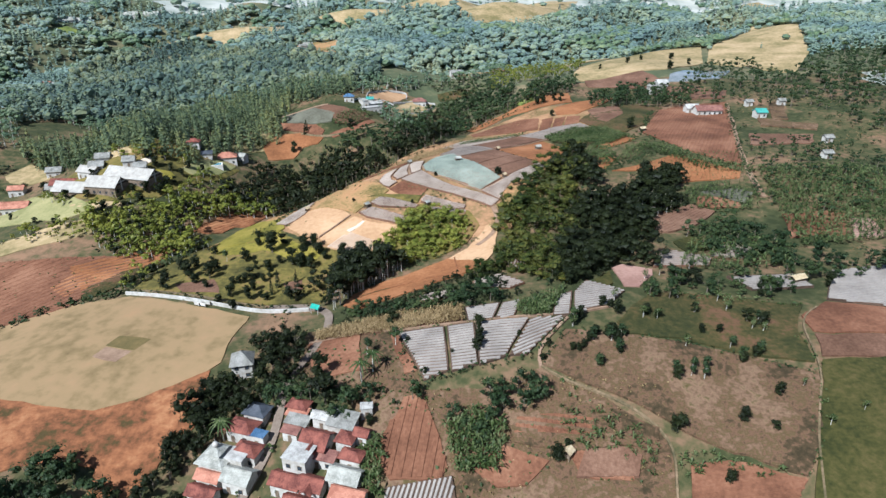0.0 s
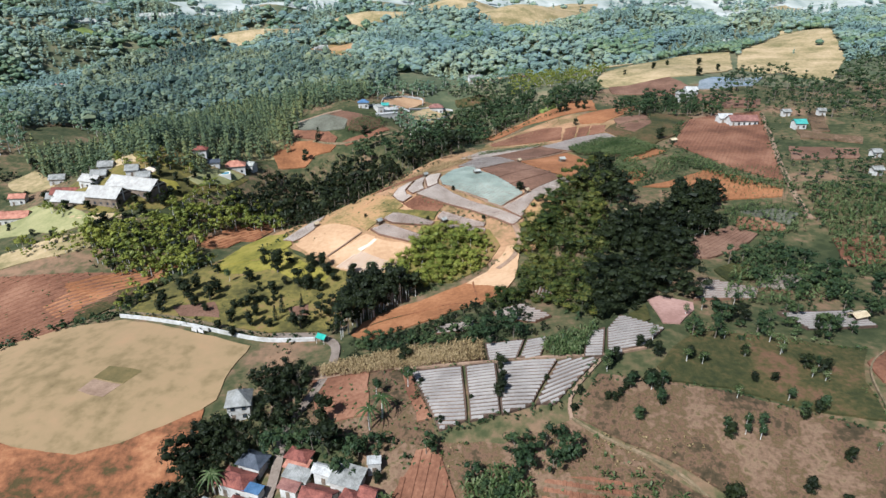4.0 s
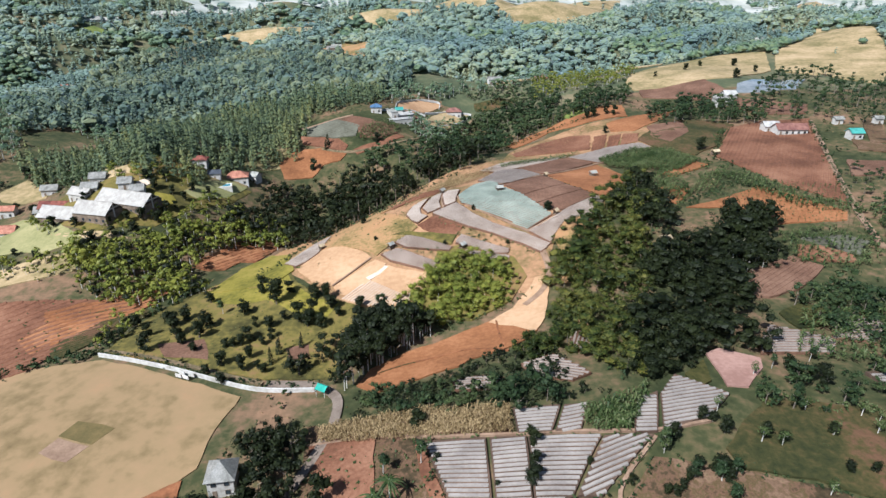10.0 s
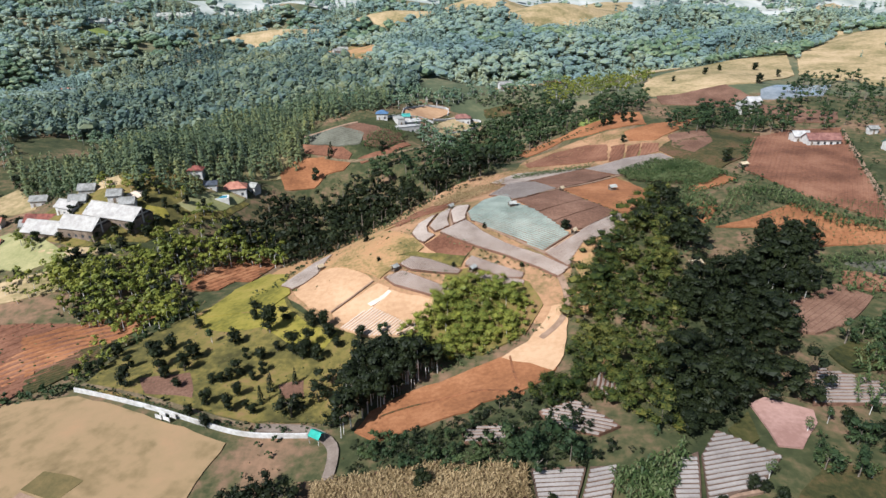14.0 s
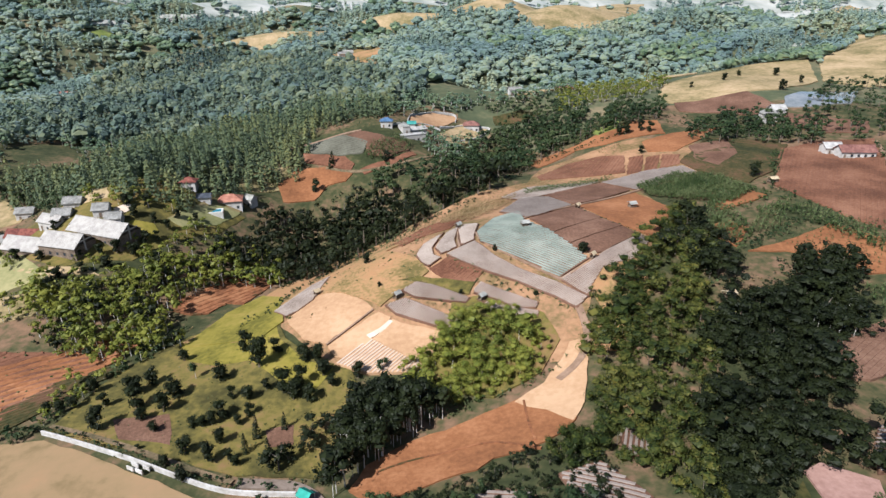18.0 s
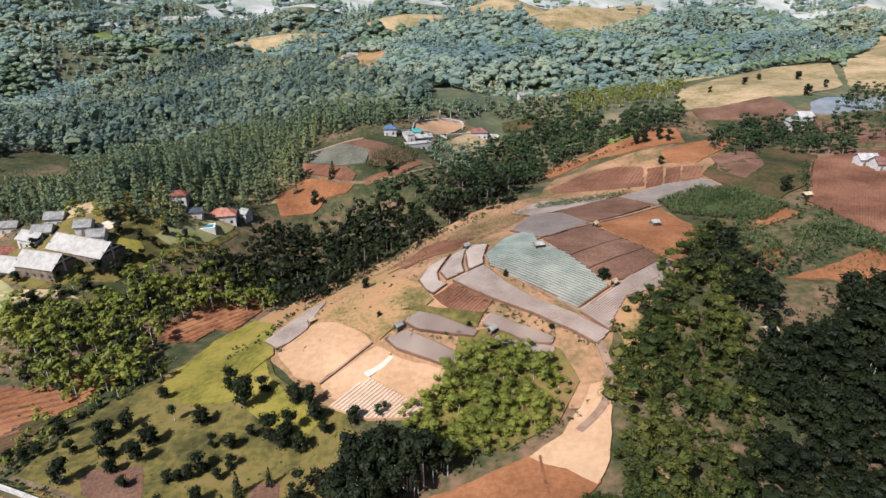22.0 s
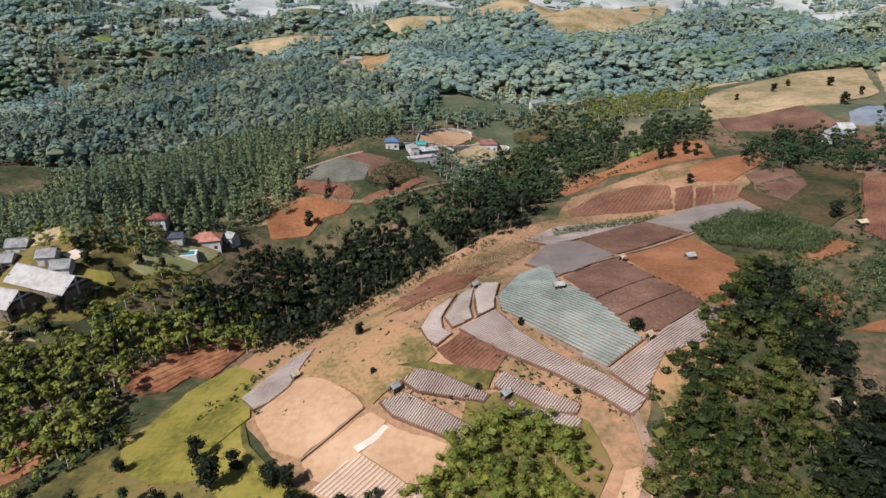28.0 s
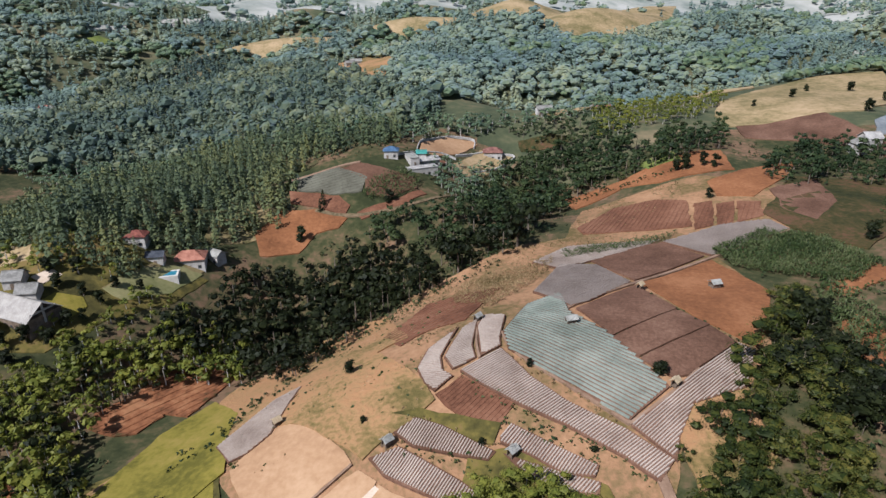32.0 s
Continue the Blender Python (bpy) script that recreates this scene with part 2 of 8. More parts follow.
# far leaves are lightened and blued: distance haze put into the base colour
LEAF_FAR = surface("hazed_forest_leaves", [(0.22, 0.0801, 0.124, 0.0893), (0.42, 0.133, 0.186, 0.128), (0.6, 0.207, 0.249, 0.141), (0.8, 0.308, 0.312, 0.15)], 0.012, 0.06, rough=0.8, bump=0, spread=0.12, haze_sheen=0.5, leaf=True)
# pale grey base colour carries the haze over the far plain
FAR_LAND = surface("hazed_far_plain", [(0.2, 0.128, 0.144, 0.102), (0.4, 0.24, 0.24, 0.187), (0.56, 0.336, 0.32, 0.255), (0.75, 0.432, 0.4, 0.34)], 0.006, 0.04, bump=0.5, haze_sheen=0.15)
WOOD_FLOOR = surface("forest_floor", [(0.2, 0.039, 0.0507, 0.0273), (0.5, 0.078, 0.0858, 0.0429), (0.7, 0.133, 0.117, 0.0624), (0.9, 0.218, 0.164, 0.0936)], 0.02, 0.15, bump=0.5)
LEAF_CROP = surface("maize_leaves", [(0.1, 0.031, 0.051, 0.014), (0.5, 0.0682, 0.0952, 0.028), (0.9, 0.136, 0.15, 0.063)], 0.1, 0.6, rough=0.55, bump=0, spread=0.8, leaf=True)
LEAF_DRY = surface("dry_stalks", [(0.1, 0.14, 0.095, 0.04), (0.5, 0.26, 0.18, 0.085), (0.9, 0.4, 0.29, 0.15)], 0.1, 0.6, rough=0.8, bump=0, spread=0.8, leaf=True)
LEAF_YOUNG = surface("young_crop_leaves", [(0.1, 0.1, 0.085, 0.045), (0.9, 0.22, 0.17, 0.1)], 0.1, 0.8, rough=0.8, bump=0, spread=0.8, leaf=True)
BARK = surface("bark", [(0.2, 0.1, 0.075, 0.055), (0.8, 0.22, 0.18, 0.14)], 0.8, 5.0)
PALE_BARK = surface("pale_bark", [(0.2, 0.36, 0.32, 0.27), (0.8, 0.58, 0.54, 0.48)], 0.8, 5.0)


def roofing(name, dark, light, ribs, rough=0.8):
    """Tiles or ribbed sheet: two colours of wear, with courses that run along the slope's length."""
    m = surface(name, [(0.25, *dark), (0.75, *light)], 0.5, 3.0, rough=rough, bump=0.3)
    n, l = m.node_tree.nodes, m.node_tree.links
    tc = n.new("ShaderNodeTexCoord")
    w = n.new("ShaderNodeTexWave")
    w.wave_type, w.bands_direction = "BANDS", "X"
    w.inputs["Scale"].default_value, w.inputs["Distortion"].default_value = ribs, 0.6
    l.new(tc.outputs["Object"], w.inputs["Vector"])
    bp = n.new("ShaderNodeBump")
    bp.inputs["Strength"].default_value, bp.inputs["Distance"].default_value = 0.5, 0.08
    l.new(w.outputs["Fac"], bp.inputs["Height"])
    for node in n:
        if node.bl_idname == "ShaderNodeBump" and node != bp:
            l.new(node.outputs[0], bp.inputs["Normal"])
    l.new(bp.outputs[0], n["Principled BSDF"].inputs["Normal"])
    return m


RED_TILE = roofing("red_roof_tile", (0.09, 0.028, 0.022), (0.25, 0.085, 0.06), 1.2)
ORANGE_TILE = roofing("orange_roof_tile", (0.26, 0.1, 0.065), (0.46, 0.21, 0.14), 1.2)
RUST_TILE = roofing("rust_roof_tile", (0.13, 0.055, 0.045), (0.27, 0.13, 0.1), 1.2)
GREY_SHEET = roofing("grey_sheet_roof", (0.16, 0.15, 0.13), (0.32, 0.3, 0.27), 2.0, 0.55)
PALE_SHEET = roofing("pale_sheet_roof", (0.22, 0.21, 0.18), (0.42, 0.4, 0.35), 2.0, 0.5)
WHITE_ROOF = roofing("white_flat_roof", (0.26, 0.24, 0.22), (0.48, 0.45, 0.41), 0.6, 0.7)
RESORT_ROOF = roofing("weathered_resort_roof", (0.3, 0.27, 0.24), (0.44, 0.4, 0.35), 1.6, 0.7)
SLATE = roofing("slate_roof", (0.035, 0.04, 0.05), (0.08, 0.085, 0.1), 1.2, 0.6)
BLUE_SHEET = roofing("blue_sheet_roof", (0.05, 0.1, 0.18), (0.11, 0.18, 0.28), 2.0, 0.5)
GREEN_SHEET = roofing("teal_sheet_roof", (0.05, 0.22, 0.19), (0.1, 0.36, 0.3), 2.0, 0.5)
THATCH = roofing("straw_roof", (0.36, 0.26, 0.15), (0.58, 0.46, 0.3), 1.5, 0.9)
WOOD = surface("weathered_wood", [(0.2, 0.1, 0.07, 0.05), (0.8, 0.24, 0.18, 0.13)], 0.6, 4.0)
DARK_WOOD = surface("dark_stained_wood", [(0.2, 0.03, 0.022, 0.018), (0.8, 0.075, 0.055, 0.045)], 0.6, 4.0)
GLASS = surface("window_glass", [(0.2, 0.02, 0.025, 0.03), (0.8, 0.05, 0.06, 0.07)], 0.6, 1.0, rough=0.12, bump=0)
WATER = surface("pool_water", [(0.2, 0.03, 0.16, 0.22), (0.8, 0.07, 0.26, 0.33)], 0.3, 1.0, rough=0.06, bump=0.05)
POND = surface("pond_water", [(0.2, 0.16, 0.17, 0.17), (0.8, 0.27, 0.27, 0.26)], 0.1, 0.6, rough=0.1, bump=0.03)
PAVING = surface("pale_paving", [(0.2, 0.5, 0.46, 0.4), (0.8, 0.66, 0.62, 0.55)], 0.5, 3.0)


# ---- builders ----
def mesh_object(name, verts, faces, material, parent=None, smooth=False):
    me = bpy.data.meshes.new(name)
    me.from_pydata([tuple(v) for v in verts], [], faces)
    me.materials.append(material)
    if smooth:
        me.shade_smooth()
    me.update()
    ob = new(name, me)
    if parent:
        ob.parent = parent
    return ob


def stations(lo, hi, core_lo, core_hi, step, grow):
    mid = list(np.arange(core_lo, core_hi + step, step))
    s, up = step, []
    v = mid[-1]
    while v < hi:
        s *= grow
        v += s
        up.append(v)
    s, down = step, []
    v = mid[0]
    while v > lo:
        s *= grow
        v -= s
        down.append(v)
    return np.array(down[::-1] + mid + up)


gx, gy = stations(-2600, 2600, -190, 190, 3.0, 1.09), stations(-400, 3600, 60, 420, 3.0, 1.06)
GX, GY = np.meshgrid(gx, gy)
GZ = ground(GX, GY)
nx = len(gx)
land = mesh_object("ground", np.stack([GX.ravel(), GY.ravel(), GZ.ravel()], 1),
                   [(j * nx + i, j * nx + i + 1, (j + 1) * nx + i + 1, (j + 1) * nx + i) for j in range(len(gy) - 1) for i in range(nx - 1)], SCRUB, smooth=True)
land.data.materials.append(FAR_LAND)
land.data.materials.append(WOOD_FLOOR)
cells = [(gx[i] + noise.noise((gx[i] * 0.02, gy[j] * 0.02, 1.0)) * 40, gy[j] + noise.noise((gx[i] * 0.02, gy[j] * 0.02, 5.0)) * 60) for j in range(len(gy) - 1) for i in range(nx - 1)]
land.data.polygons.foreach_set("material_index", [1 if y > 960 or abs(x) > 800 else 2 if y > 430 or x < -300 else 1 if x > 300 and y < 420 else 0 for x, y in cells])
tagged(land, "rolling green-brown scrub land over red earth hills", "ground", kind="structure")


def inside(poly, x, y):
    c = False
    for (x0, y0), (x1, y1) in zip(poly, poly[1:] + poly[:1]):
        if (y0 > y) != (y1 > y) and x < (x1 - x0) * (y - y0) / (y1 - y0) + x0:
            c = not c
    return c


LIFT = [0.10]


def patch(name, poly, material, label, category="field", step=4.0):
    """A field: a thin sheet of soil or grass that lies on the land, with a low edge."""
    LIFT[0] += 0.002
    lift = LIFT[0]
    if name in ("hill_ground", "rough_ground", "sports_ground", "orchard_ground"):  # other plots lie on these
        LIFT[0] += 0.05
    bm = bmesh.new()
    bm.faces.new([bm.verts.new((x, y, 0)) for x, y in poly])
    for axis in (0, 1):
        vals = [p[axis] for p in poly]
        v = math.ceil(min(vals) / step) * step
        while v < max(vals):
            no = (1, 0, 0) if axis == 0 else (0, 1, 0)
            bmesh.ops.bisect_plane(bm, geom=bm.verts[:] + bm.edges[:] + bm.faces[:], plane_co=(v, v, 0), plane_no=no)
            v += step
    bmesh.ops.triangulate(bm, faces=[f for f in bm.faces if len(f.verts) > 4])
    for v in bm.verts:
        v.co.z = float(ground(v.co.x, v.co.y)) + lift
    rim = bmesh.ops.extrude_edge_only(bm, edges=[e for e in bm.edges if e.is_boundary])["geom"]
    for v in rim:
        if isinstance(v, bmesh.types.BMVert):
            v.co.z -= lift + 0.5
    me = bpy.data.meshes.new(name)
    bm.to_mesh(me)
    bm.free()
    me.materials.append(material)
    ob = new(name, me)
    return tagged(ob, label, category, kind="structure")



def edge(ring, wobble=0.9):
    """An outline with its long sides broken up, so that no field has ruled edges."""
    done = []
    for (x0, y0), (x1, y1) in zip(ring, ring[1:] + ring[:1]):
        n = max(1, int(math.hypot(x1 - x0, y1 - y0) / 3))
        for i in range(n):
            u = i / n
            x, y = x0 + (x1 - x0) * u, y0 + (y1 - y0) * u
            if i:
                v = noise.noise_vector((x * 0.12, y * 0.12, 3.0)) + noise.noise_vector((x * 0.4, y * 0.4, 7.0)) * 0.5
                x, y = x + v.x * wobble, y + v.y * wobble
            done.append((x, y))
    return done


def spans(ring, heading, gap):
    """Parallel lines across an outline: pairs of end points."""
    c, s = math.cos(radians(heading)), math.sin(radians(heading))
    turned = [(x * c + y * s, -x * s + y * c) for x, y in ring]
    lo, hi = min(v for _, v in turned), max(v for _, v in turned)
    v, lines = lo + gap * 0.6, []
    while v < hi - gap * 0.3:
        cuts = sorted(u0 + (u1 - u0) * (v - v0) / (v1 - v0) for (u0, v0), (u1, v1) in zip(turned, turned[1:] + turned[:1]) if (v0 > v) != (v1 > v))
        for a, b in zip(cuts[::2], cuts[1::2]):
            if b - a > 1.5:
                lines.append(((a + 0.3, v), (b - 0.3, v)))
        v += gap
    return [((a * c - v * s, a * s + v * c), (b * c - w * s, b * s + w * c)) for (a, v), (b, w) in lines]


def ridge(a, b, wide, high, lift, verts, faces, step=2.5):
    """A long low bed with sloping sides, laid over the land from a to b."""
    n = max(1, int(math.hypot(b[0] - a[0], b[1] - a[1]) / step))
    d = Vector((b[0] - a[0], b[1] - a[1], 0)).normalized()
    side = Vector((-d.y, d.x, 0))
    k = len(verts)
    for i in range(n + 1):
        x, y = a[0] + (b[0] - a[0]) * i / n, a[1] + (b[1] - a[1]) * i / n
        w = noise.noise((x * 0.4, y * 0.4, 0)) * 0.12
        for off, h in ((-0.5, -0.12), (-0.34, high), (0.34, high), (0.5, -0.12)):
            q = Vector((x, y, 0)) + side * (off * wide + w)
            verts.append((q.x, q.y, float(ground(q.x, q.y)) + lift + h + w * 0.3))
    for i in range(n):
        p = k + i * 4
        faces += [(p, p + 1, p + 5, p + 4), (p + 1, p + 2, p + 6, p + 5), (p + 2, p + 3, p + 7, p + 6)]
    faces += [(k, k + 3, k + 2, k + 1), (k + n * 4, k + n * 4 + 1, k + n * 4 + 2, k + n * 4 + 3)]


def simple(name, material, label):
    def make(ring):
        return patch(name, edge(ring), material, label, "field")
    return make


sports_ground = simple("sports_ground", TURF, "level worn sports ground with tan dry grass")
worn_square = simple("turf_square", WORN_TURF, "dark green square of turf on the sports ground")
bare_patch = simple("bare_square", DIRT, "worn orange earth square on the sports ground")
bank = simple("earth_bank", CUT_SOIL, "steep eroded orange earth bank below the sports ground")
cut_slope = simple("cut_slope", CUT_SOIL, "terraced red earth slope with dark gullies")
hill_ground = simple("hill_ground", HILL_SOIL, "dry brown earth of the farmed hill")
rough_ground = simple("rough_ground", PASTURE, "rough brown ground with dry weeds")
tan_plot = simple("tan_plot", DRY, "dry tan terraced plot")
lawn = simple("lawn", LAWN, "pale mown lawn")
orchard_grass = simple("orchard_ground", ORCHARD, "yellow-green grass under orchard trees")
tan_field = simple("tan_field", TAN_SOIL, "smooth pale tan bare field")
pale_strip = simple("pale_strip", PALE_SOIL, "pale sandy strip between bare fields")
red_plot = simple("red_plot", RED_SOIL, "bare red-brown soil plot")
orange_field = simple("orange_field", ORANGE_SOIL, "bare orange-brown soil field")
pink_field = simple("pink_field", PINK_SOIL, "bare pinkish soil field")
brown_field = simple("brown_field", BROWN_SOIL, "dull brown tilled field")
grey_plot = simple("grey_plot", GREY_SOIL, "grey-green crop plot")
meadow = simple("meadow", MEADOW, "dull green grass meadow")
pasture = simple("pasture", PASTURE, "trodden brown pasture with stubble")
olive_meadow = simple("olive_meadow", OLIVE, "olive-green grass meadow")
bright_grass = simple("grass_plot", BRIGHT, "bright green grass plot")
corn_stubble = simple("maize_ground", BROWN_SOIL, "brown soil under dry maize stalks")
yellow_grass = simple("grass_slope", YELLOW, "yellow-green grass on the hill slope")
pond = simple("pond", POND, "still grey pond among trees")
weedy_slope = simple("weedy_slope", WEEDY_SOIL, "orange-brown hillside with dry weeds")
dry_grass = simple("dry_grass", DRY, "dry tan grass slope")


def vegetable_plot(ring):
    return ploughed_field(ring, 35, 1.6, "green vegetable rows on red soil", MEADOW)


def ploughed_field(ring, heading, gap, label, material=RED_SOIL):
    """Tilled soil: a sheet with ridges standing on it."""
    ob = patch("ploughed_field", edge(ring), material, label)
    verts, faces = [], []
    for a, b in spans(ring, heading, gap):
        ridge(a, b, gap * 0.62, min(max(0.12, gap * 0.1), 0.22), LIFT[0], verts, faces, 3.5)
    tagged(mesh_object("furrows", verts, faces, material, ob), kind="stuff")
    return ob


def mulch_field(ring, heading, gap, label, film=FILM):
    """Vegetable beds under film: bare soil with one raised bed after another."""
    ob = patch("mulch_field", edge(ring, 0.2), BED_SOIL if film == FILM else TAN_SOIL if film == DUSTY_FILM else BROWN_SOIL, label)
    for a, b in spans(ring, heading, gap):
        verts, faces = [], []
        ridge(a, b, gap * (0.72 if film == FILM else 0.66), 0.2, LIFT[0], verts, faces)
        mesh_object("bed", verts, faces, film, ob)
    return ob


def quad_cloud(name, quads, material, parent=None):
    """A mesh of loose quads from an array of n x 4 x 3."""
    q = np.ascontiguousarray(quads, dtype=np.float32).reshape(-1, 3)
    n = len(q) // 4
    me = bpy.data.meshes.new(name)
    me.vertices.add(n * 4)
    me.vertices.foreach_set("co", q.ravel())
    me.loops.add(n * 4)
    me.loops.foreach_set("vertex_index", np.arange(n * 4, dtype=np.int32))
    me.polygons.add(n)
    me.polygons.foreach_set("loop_start", np.arange(0, n * 4, 4, dtype=np.int32))
    me.polygons.foreach_set("loop_total", np.full(n, 4, dtype=np.int32))
    me.update(calc_edges=True)
    me.materials.append(material)
    ob = new(name, me)
    if parent:
        ob.parent = parent
    return ob


def leaves_at(centres, outward, size, rnd, flat=0.5):
    """One leaf spray (a bent-free quad) at each centre, facing roughly outward."""
    n = len(centres)
    nrm = outward + rnd.normal(0, flat, (n, 3))
    nrm /= np.linalg.norm(nrm, axis=1)[:, None] + 1e-9
    t = np.cross(nrm, rnd.normal(0, 1, (n, 3)))
    t /= np.linalg.norm(t, axis=1)[:, None] + 1e-9
    b = np.cross(nrm, t)
    s = size * rnd.uniform(0.6, 1.35, (n, 1))
    l = s * rnd.uniform(0.55, 1.0, (n, 1))
    return np.stack([centres - t * s, centres - b * l * 0.6 + t * s * 0.1, centres + t * s, centres + b * l * 0.6 - t * s * 0.1], 1)


def leaf_mass(centre, rad, sides, rnd):
    """The shaded inner mass of a lobe: a lumpy shell of patches."""
    rows = sides // 2 + 1
    lump = rnd.uniform(0.72, 1.12, (rows + 1, sides))
    p = np.zeros((rows + 1, sides, 3))
    for i in range(rows + 1):
        for j in range(sides):
            th, ph = np.pi * (0.04 + 0.72 * i / rows), 2 * np.pi * (j + 0.5 * (i % 2)) / sides
            p[i, j] = centre + rad * lump[i, j] * np.array([1.15 * np.sin(th) * np.cos(ph), 1.15 * np.sin(th) * np.sin(ph), 0.85 * np.cos(th)])
    return np.array([[p[i, j], p[i + 1, j], p[i + 1, (j + 1) % sides], p[i, (j + 1) % sides]] for i in range(rows) for j in range(sides)])


def round_crown(seed, lobes, per, size, wide=0.5, low=0.28, spread=0.62, droop=0.0, core=0, flat=0.5):
    """Crown of a broad tree of height 1: lobes of leaf sprays at uneven places, with gaps between them."""
    rnd = np.random.default_rng(seed)
    out = []
    for k in range(lobes):
        a, r = rnd.uniform(0, 2 * np.pi), np.sqrt(rnd.uniform(0, 1)) * wide * spread
        h = low + (1 - low) * rnd.uniform(0.15, 0.85) * (1 - 0.45 * (r / wide) ** 2)
        rad = rnd.uniform(0.11, 0.21) * (0.7 + wide * 0.6)
        d = rnd.normal(0, 1, (per, 3))
        d /= np.linalg.norm(d, axis=1)[:, None]
        d[:, 2] = np.where(d[:, 2] < -0.35, -d[:, 2], d[:, 2])
        c = np.array([np.cos(a) * r, np.sin(a) * r, h]) + d * rad * rnd.uniform(0.75, 1.08, (per, 1)) * np.array([1.15, 1.15, 0.85])
        c[:, 2] -= droop * np.hypot(c[:, 0], c[:, 1])
        out.append(leaves_at(c, d + np.array([0, 0, 0.25]), size, rnd, flat))
        if core:
            m = np.array([np.cos(a) * r, np.sin(a) * r, h - droop * r])
            out.append(leaf_mass(m, rad * 0.66, core, rnd))
    return np.concatenate(out)


def pine_crown(seed, rings, per, size, wide=0.2, low=0.3, flat=0.4, point=0.75):
    """Pine or cypress of height 1: whorls of sprays that shorten towards the tip."""
    rnd = np.random.default_rng(seed)
    out = []
    for k in range(rings):
        u = (k + rnd.uniform(0, 0.7)) / rings
        r = wide * (1 - u) ** point * min(1.0, 0.55 + u * 2) * rnd.uniform(0.75, 1.15) + 0.015
        a = rnd.uniform(0, 2 * np.pi, per)
        q = rnd.uniform(0.35, 1.0, per)
        c = np.stack([np.cos(a) * r * q, np.sin(a) * r * q, low + (1 - low) * u + rnd.normal(0, 0.012, per) - q * r * 0.25], 1)
        d = np.stack([np.cos(a), np.sin(a), np.full(per, 0.8)], 1)
        out.append(leaves_at(c, d, size * (1.15 - 0.5 * u), rnd, flat))
    return np.concatenate(out)


def far_crown(seed):
    """A far crown of height 1: a lumpy mass with sprays round it."""
    rnd = np.random.default_rng(seed)
    a = rnd.uniform(0, 6.28)
    c0 = np.array([0.06 * np.cos(a), 0.06 * np.sin(a), 0.5])
    d = rnd.normal(0, 1, (9, 3))
    d /= np.linalg.norm(d, axis=1)[:, None]
    d[:, 2] = np.abs(d[:, 2])
    return np.concatenate([leaf_mass(c0, 0.36, 5, rnd), leaves_at(c0 + d * np.array([0.36, 0.36, 0.36]), d, 0.17, rnd, 0.25)])


def stem(points, radii, sides=5):
    """A tapered limb through points, as quads."""
    rings = []
    for p, r in zip(points, radii):
        rings.append([(p[0] + r * math.cos(2 * math.pi * i / sides), p[1] + r * math.sin(2 * math.pi * i / sides), p[2]) for i in range(sides)])
    return [[a[i], a[(i + 1) % sides], b[(i + 1) % sides], b[i]] for a, b in zip(rings, rings[1:]) for i in range(sides)]


def trunk(seed, top=0.6, r=0.022, limbs=4, low=0.3, reach=0.25):
    rnd = random.Random(seed)
    lean = (rnd.uniform(-0.03, 0.03), rnd.uniform(-0.03, 0.03))
    q = stem([(0, 0, -0.08), (lean[0] * 0.4, lean[1] * 0.4, top * 0.5), (lean[0], lean[1], top)], [r * 1.25, r * 0.9, r * 0.4])
    for k in range(limbs):
        a, h = rnd.uniform(0, 6.28), low + (top - low) * rnd.uniform(0.2, 0.95)
        e = rnd.uniform(0.5, 1.0) * reach
        q += stem([(0, 0, h), (math.cos(a) * e * 0.5, math.sin(a) * e * 0.5, h + e * 0.45), (math.cos(a) * e, math.sin(a) * e, h + e * 0.8)], [r * 0.5, r * 0.35, r * 0.15], 4)
    return np.array(q)


def spread_points(ring, gap, rnd, jitter=0.42):
    """Uneven places about gap apart inside an outline."""
    xs, ys = [p[0] for p in ring], [p[1] for p in ring]
    pts = []
    for i, y in enumerate(np.arange(min(ys), max(ys), gap * 0.87)):
        for x in np.arange(min(xs) + (i % 2) * gap / 2, max(xs), gap):
            px, py = x + rnd.normal(0, jitter) * gap * 0.6, y + rnd.normal(0, jitter) * gap * 0.6
            if inside(ring, px, py):
                pts.append((px, py))
    return np.array(pts).reshape(-1, 2)


def scatter(name, forms, pts, heights, material, label, category, rnd, squash=(0.8, 1.25), sink=0.0, parent=None):
    """One mesh of many plants: every point takes one of the forms, turned, stretched and set on the land."""
    if not len(pts):
        return None
    pick, turn = rnd.integers(0, len(forms), len(pts)), rnd.uniform(0, 2 * np.pi, len(pts))
    wide = heights * rnd.uniform(squash[0], squash[1], len(pts))
    base = ground(pts[:, 0], pts[:, 1]) - sink
    out = []
    for k, f in enumerate(forms):
        m = pick == k
        if not m.any():
            continue
        c, s = np.cos(turn[m])[:, None, None], np.sin(turn[m])[:, None, None]
        w, h = wide[m][:, None, None], heights[m][:, None, None]
        x, y, z = f[None, ..., 0], f[None, ..., 1], f[None, ..., 2]
        out.append(np.stack([(x * c - y * s) * w + pts[m, 0][:, None, None], (x * s + y * c) * w + pts[m, 1][:, None, None], z * h + base[m][:, None, None]], -1).reshape(-1, 4, 3))
    ob = quad_cloud(name, np.concatenate(out), material, parent)
    if label:
        tagged(ob, label, category, kind="stuff")
    return ob


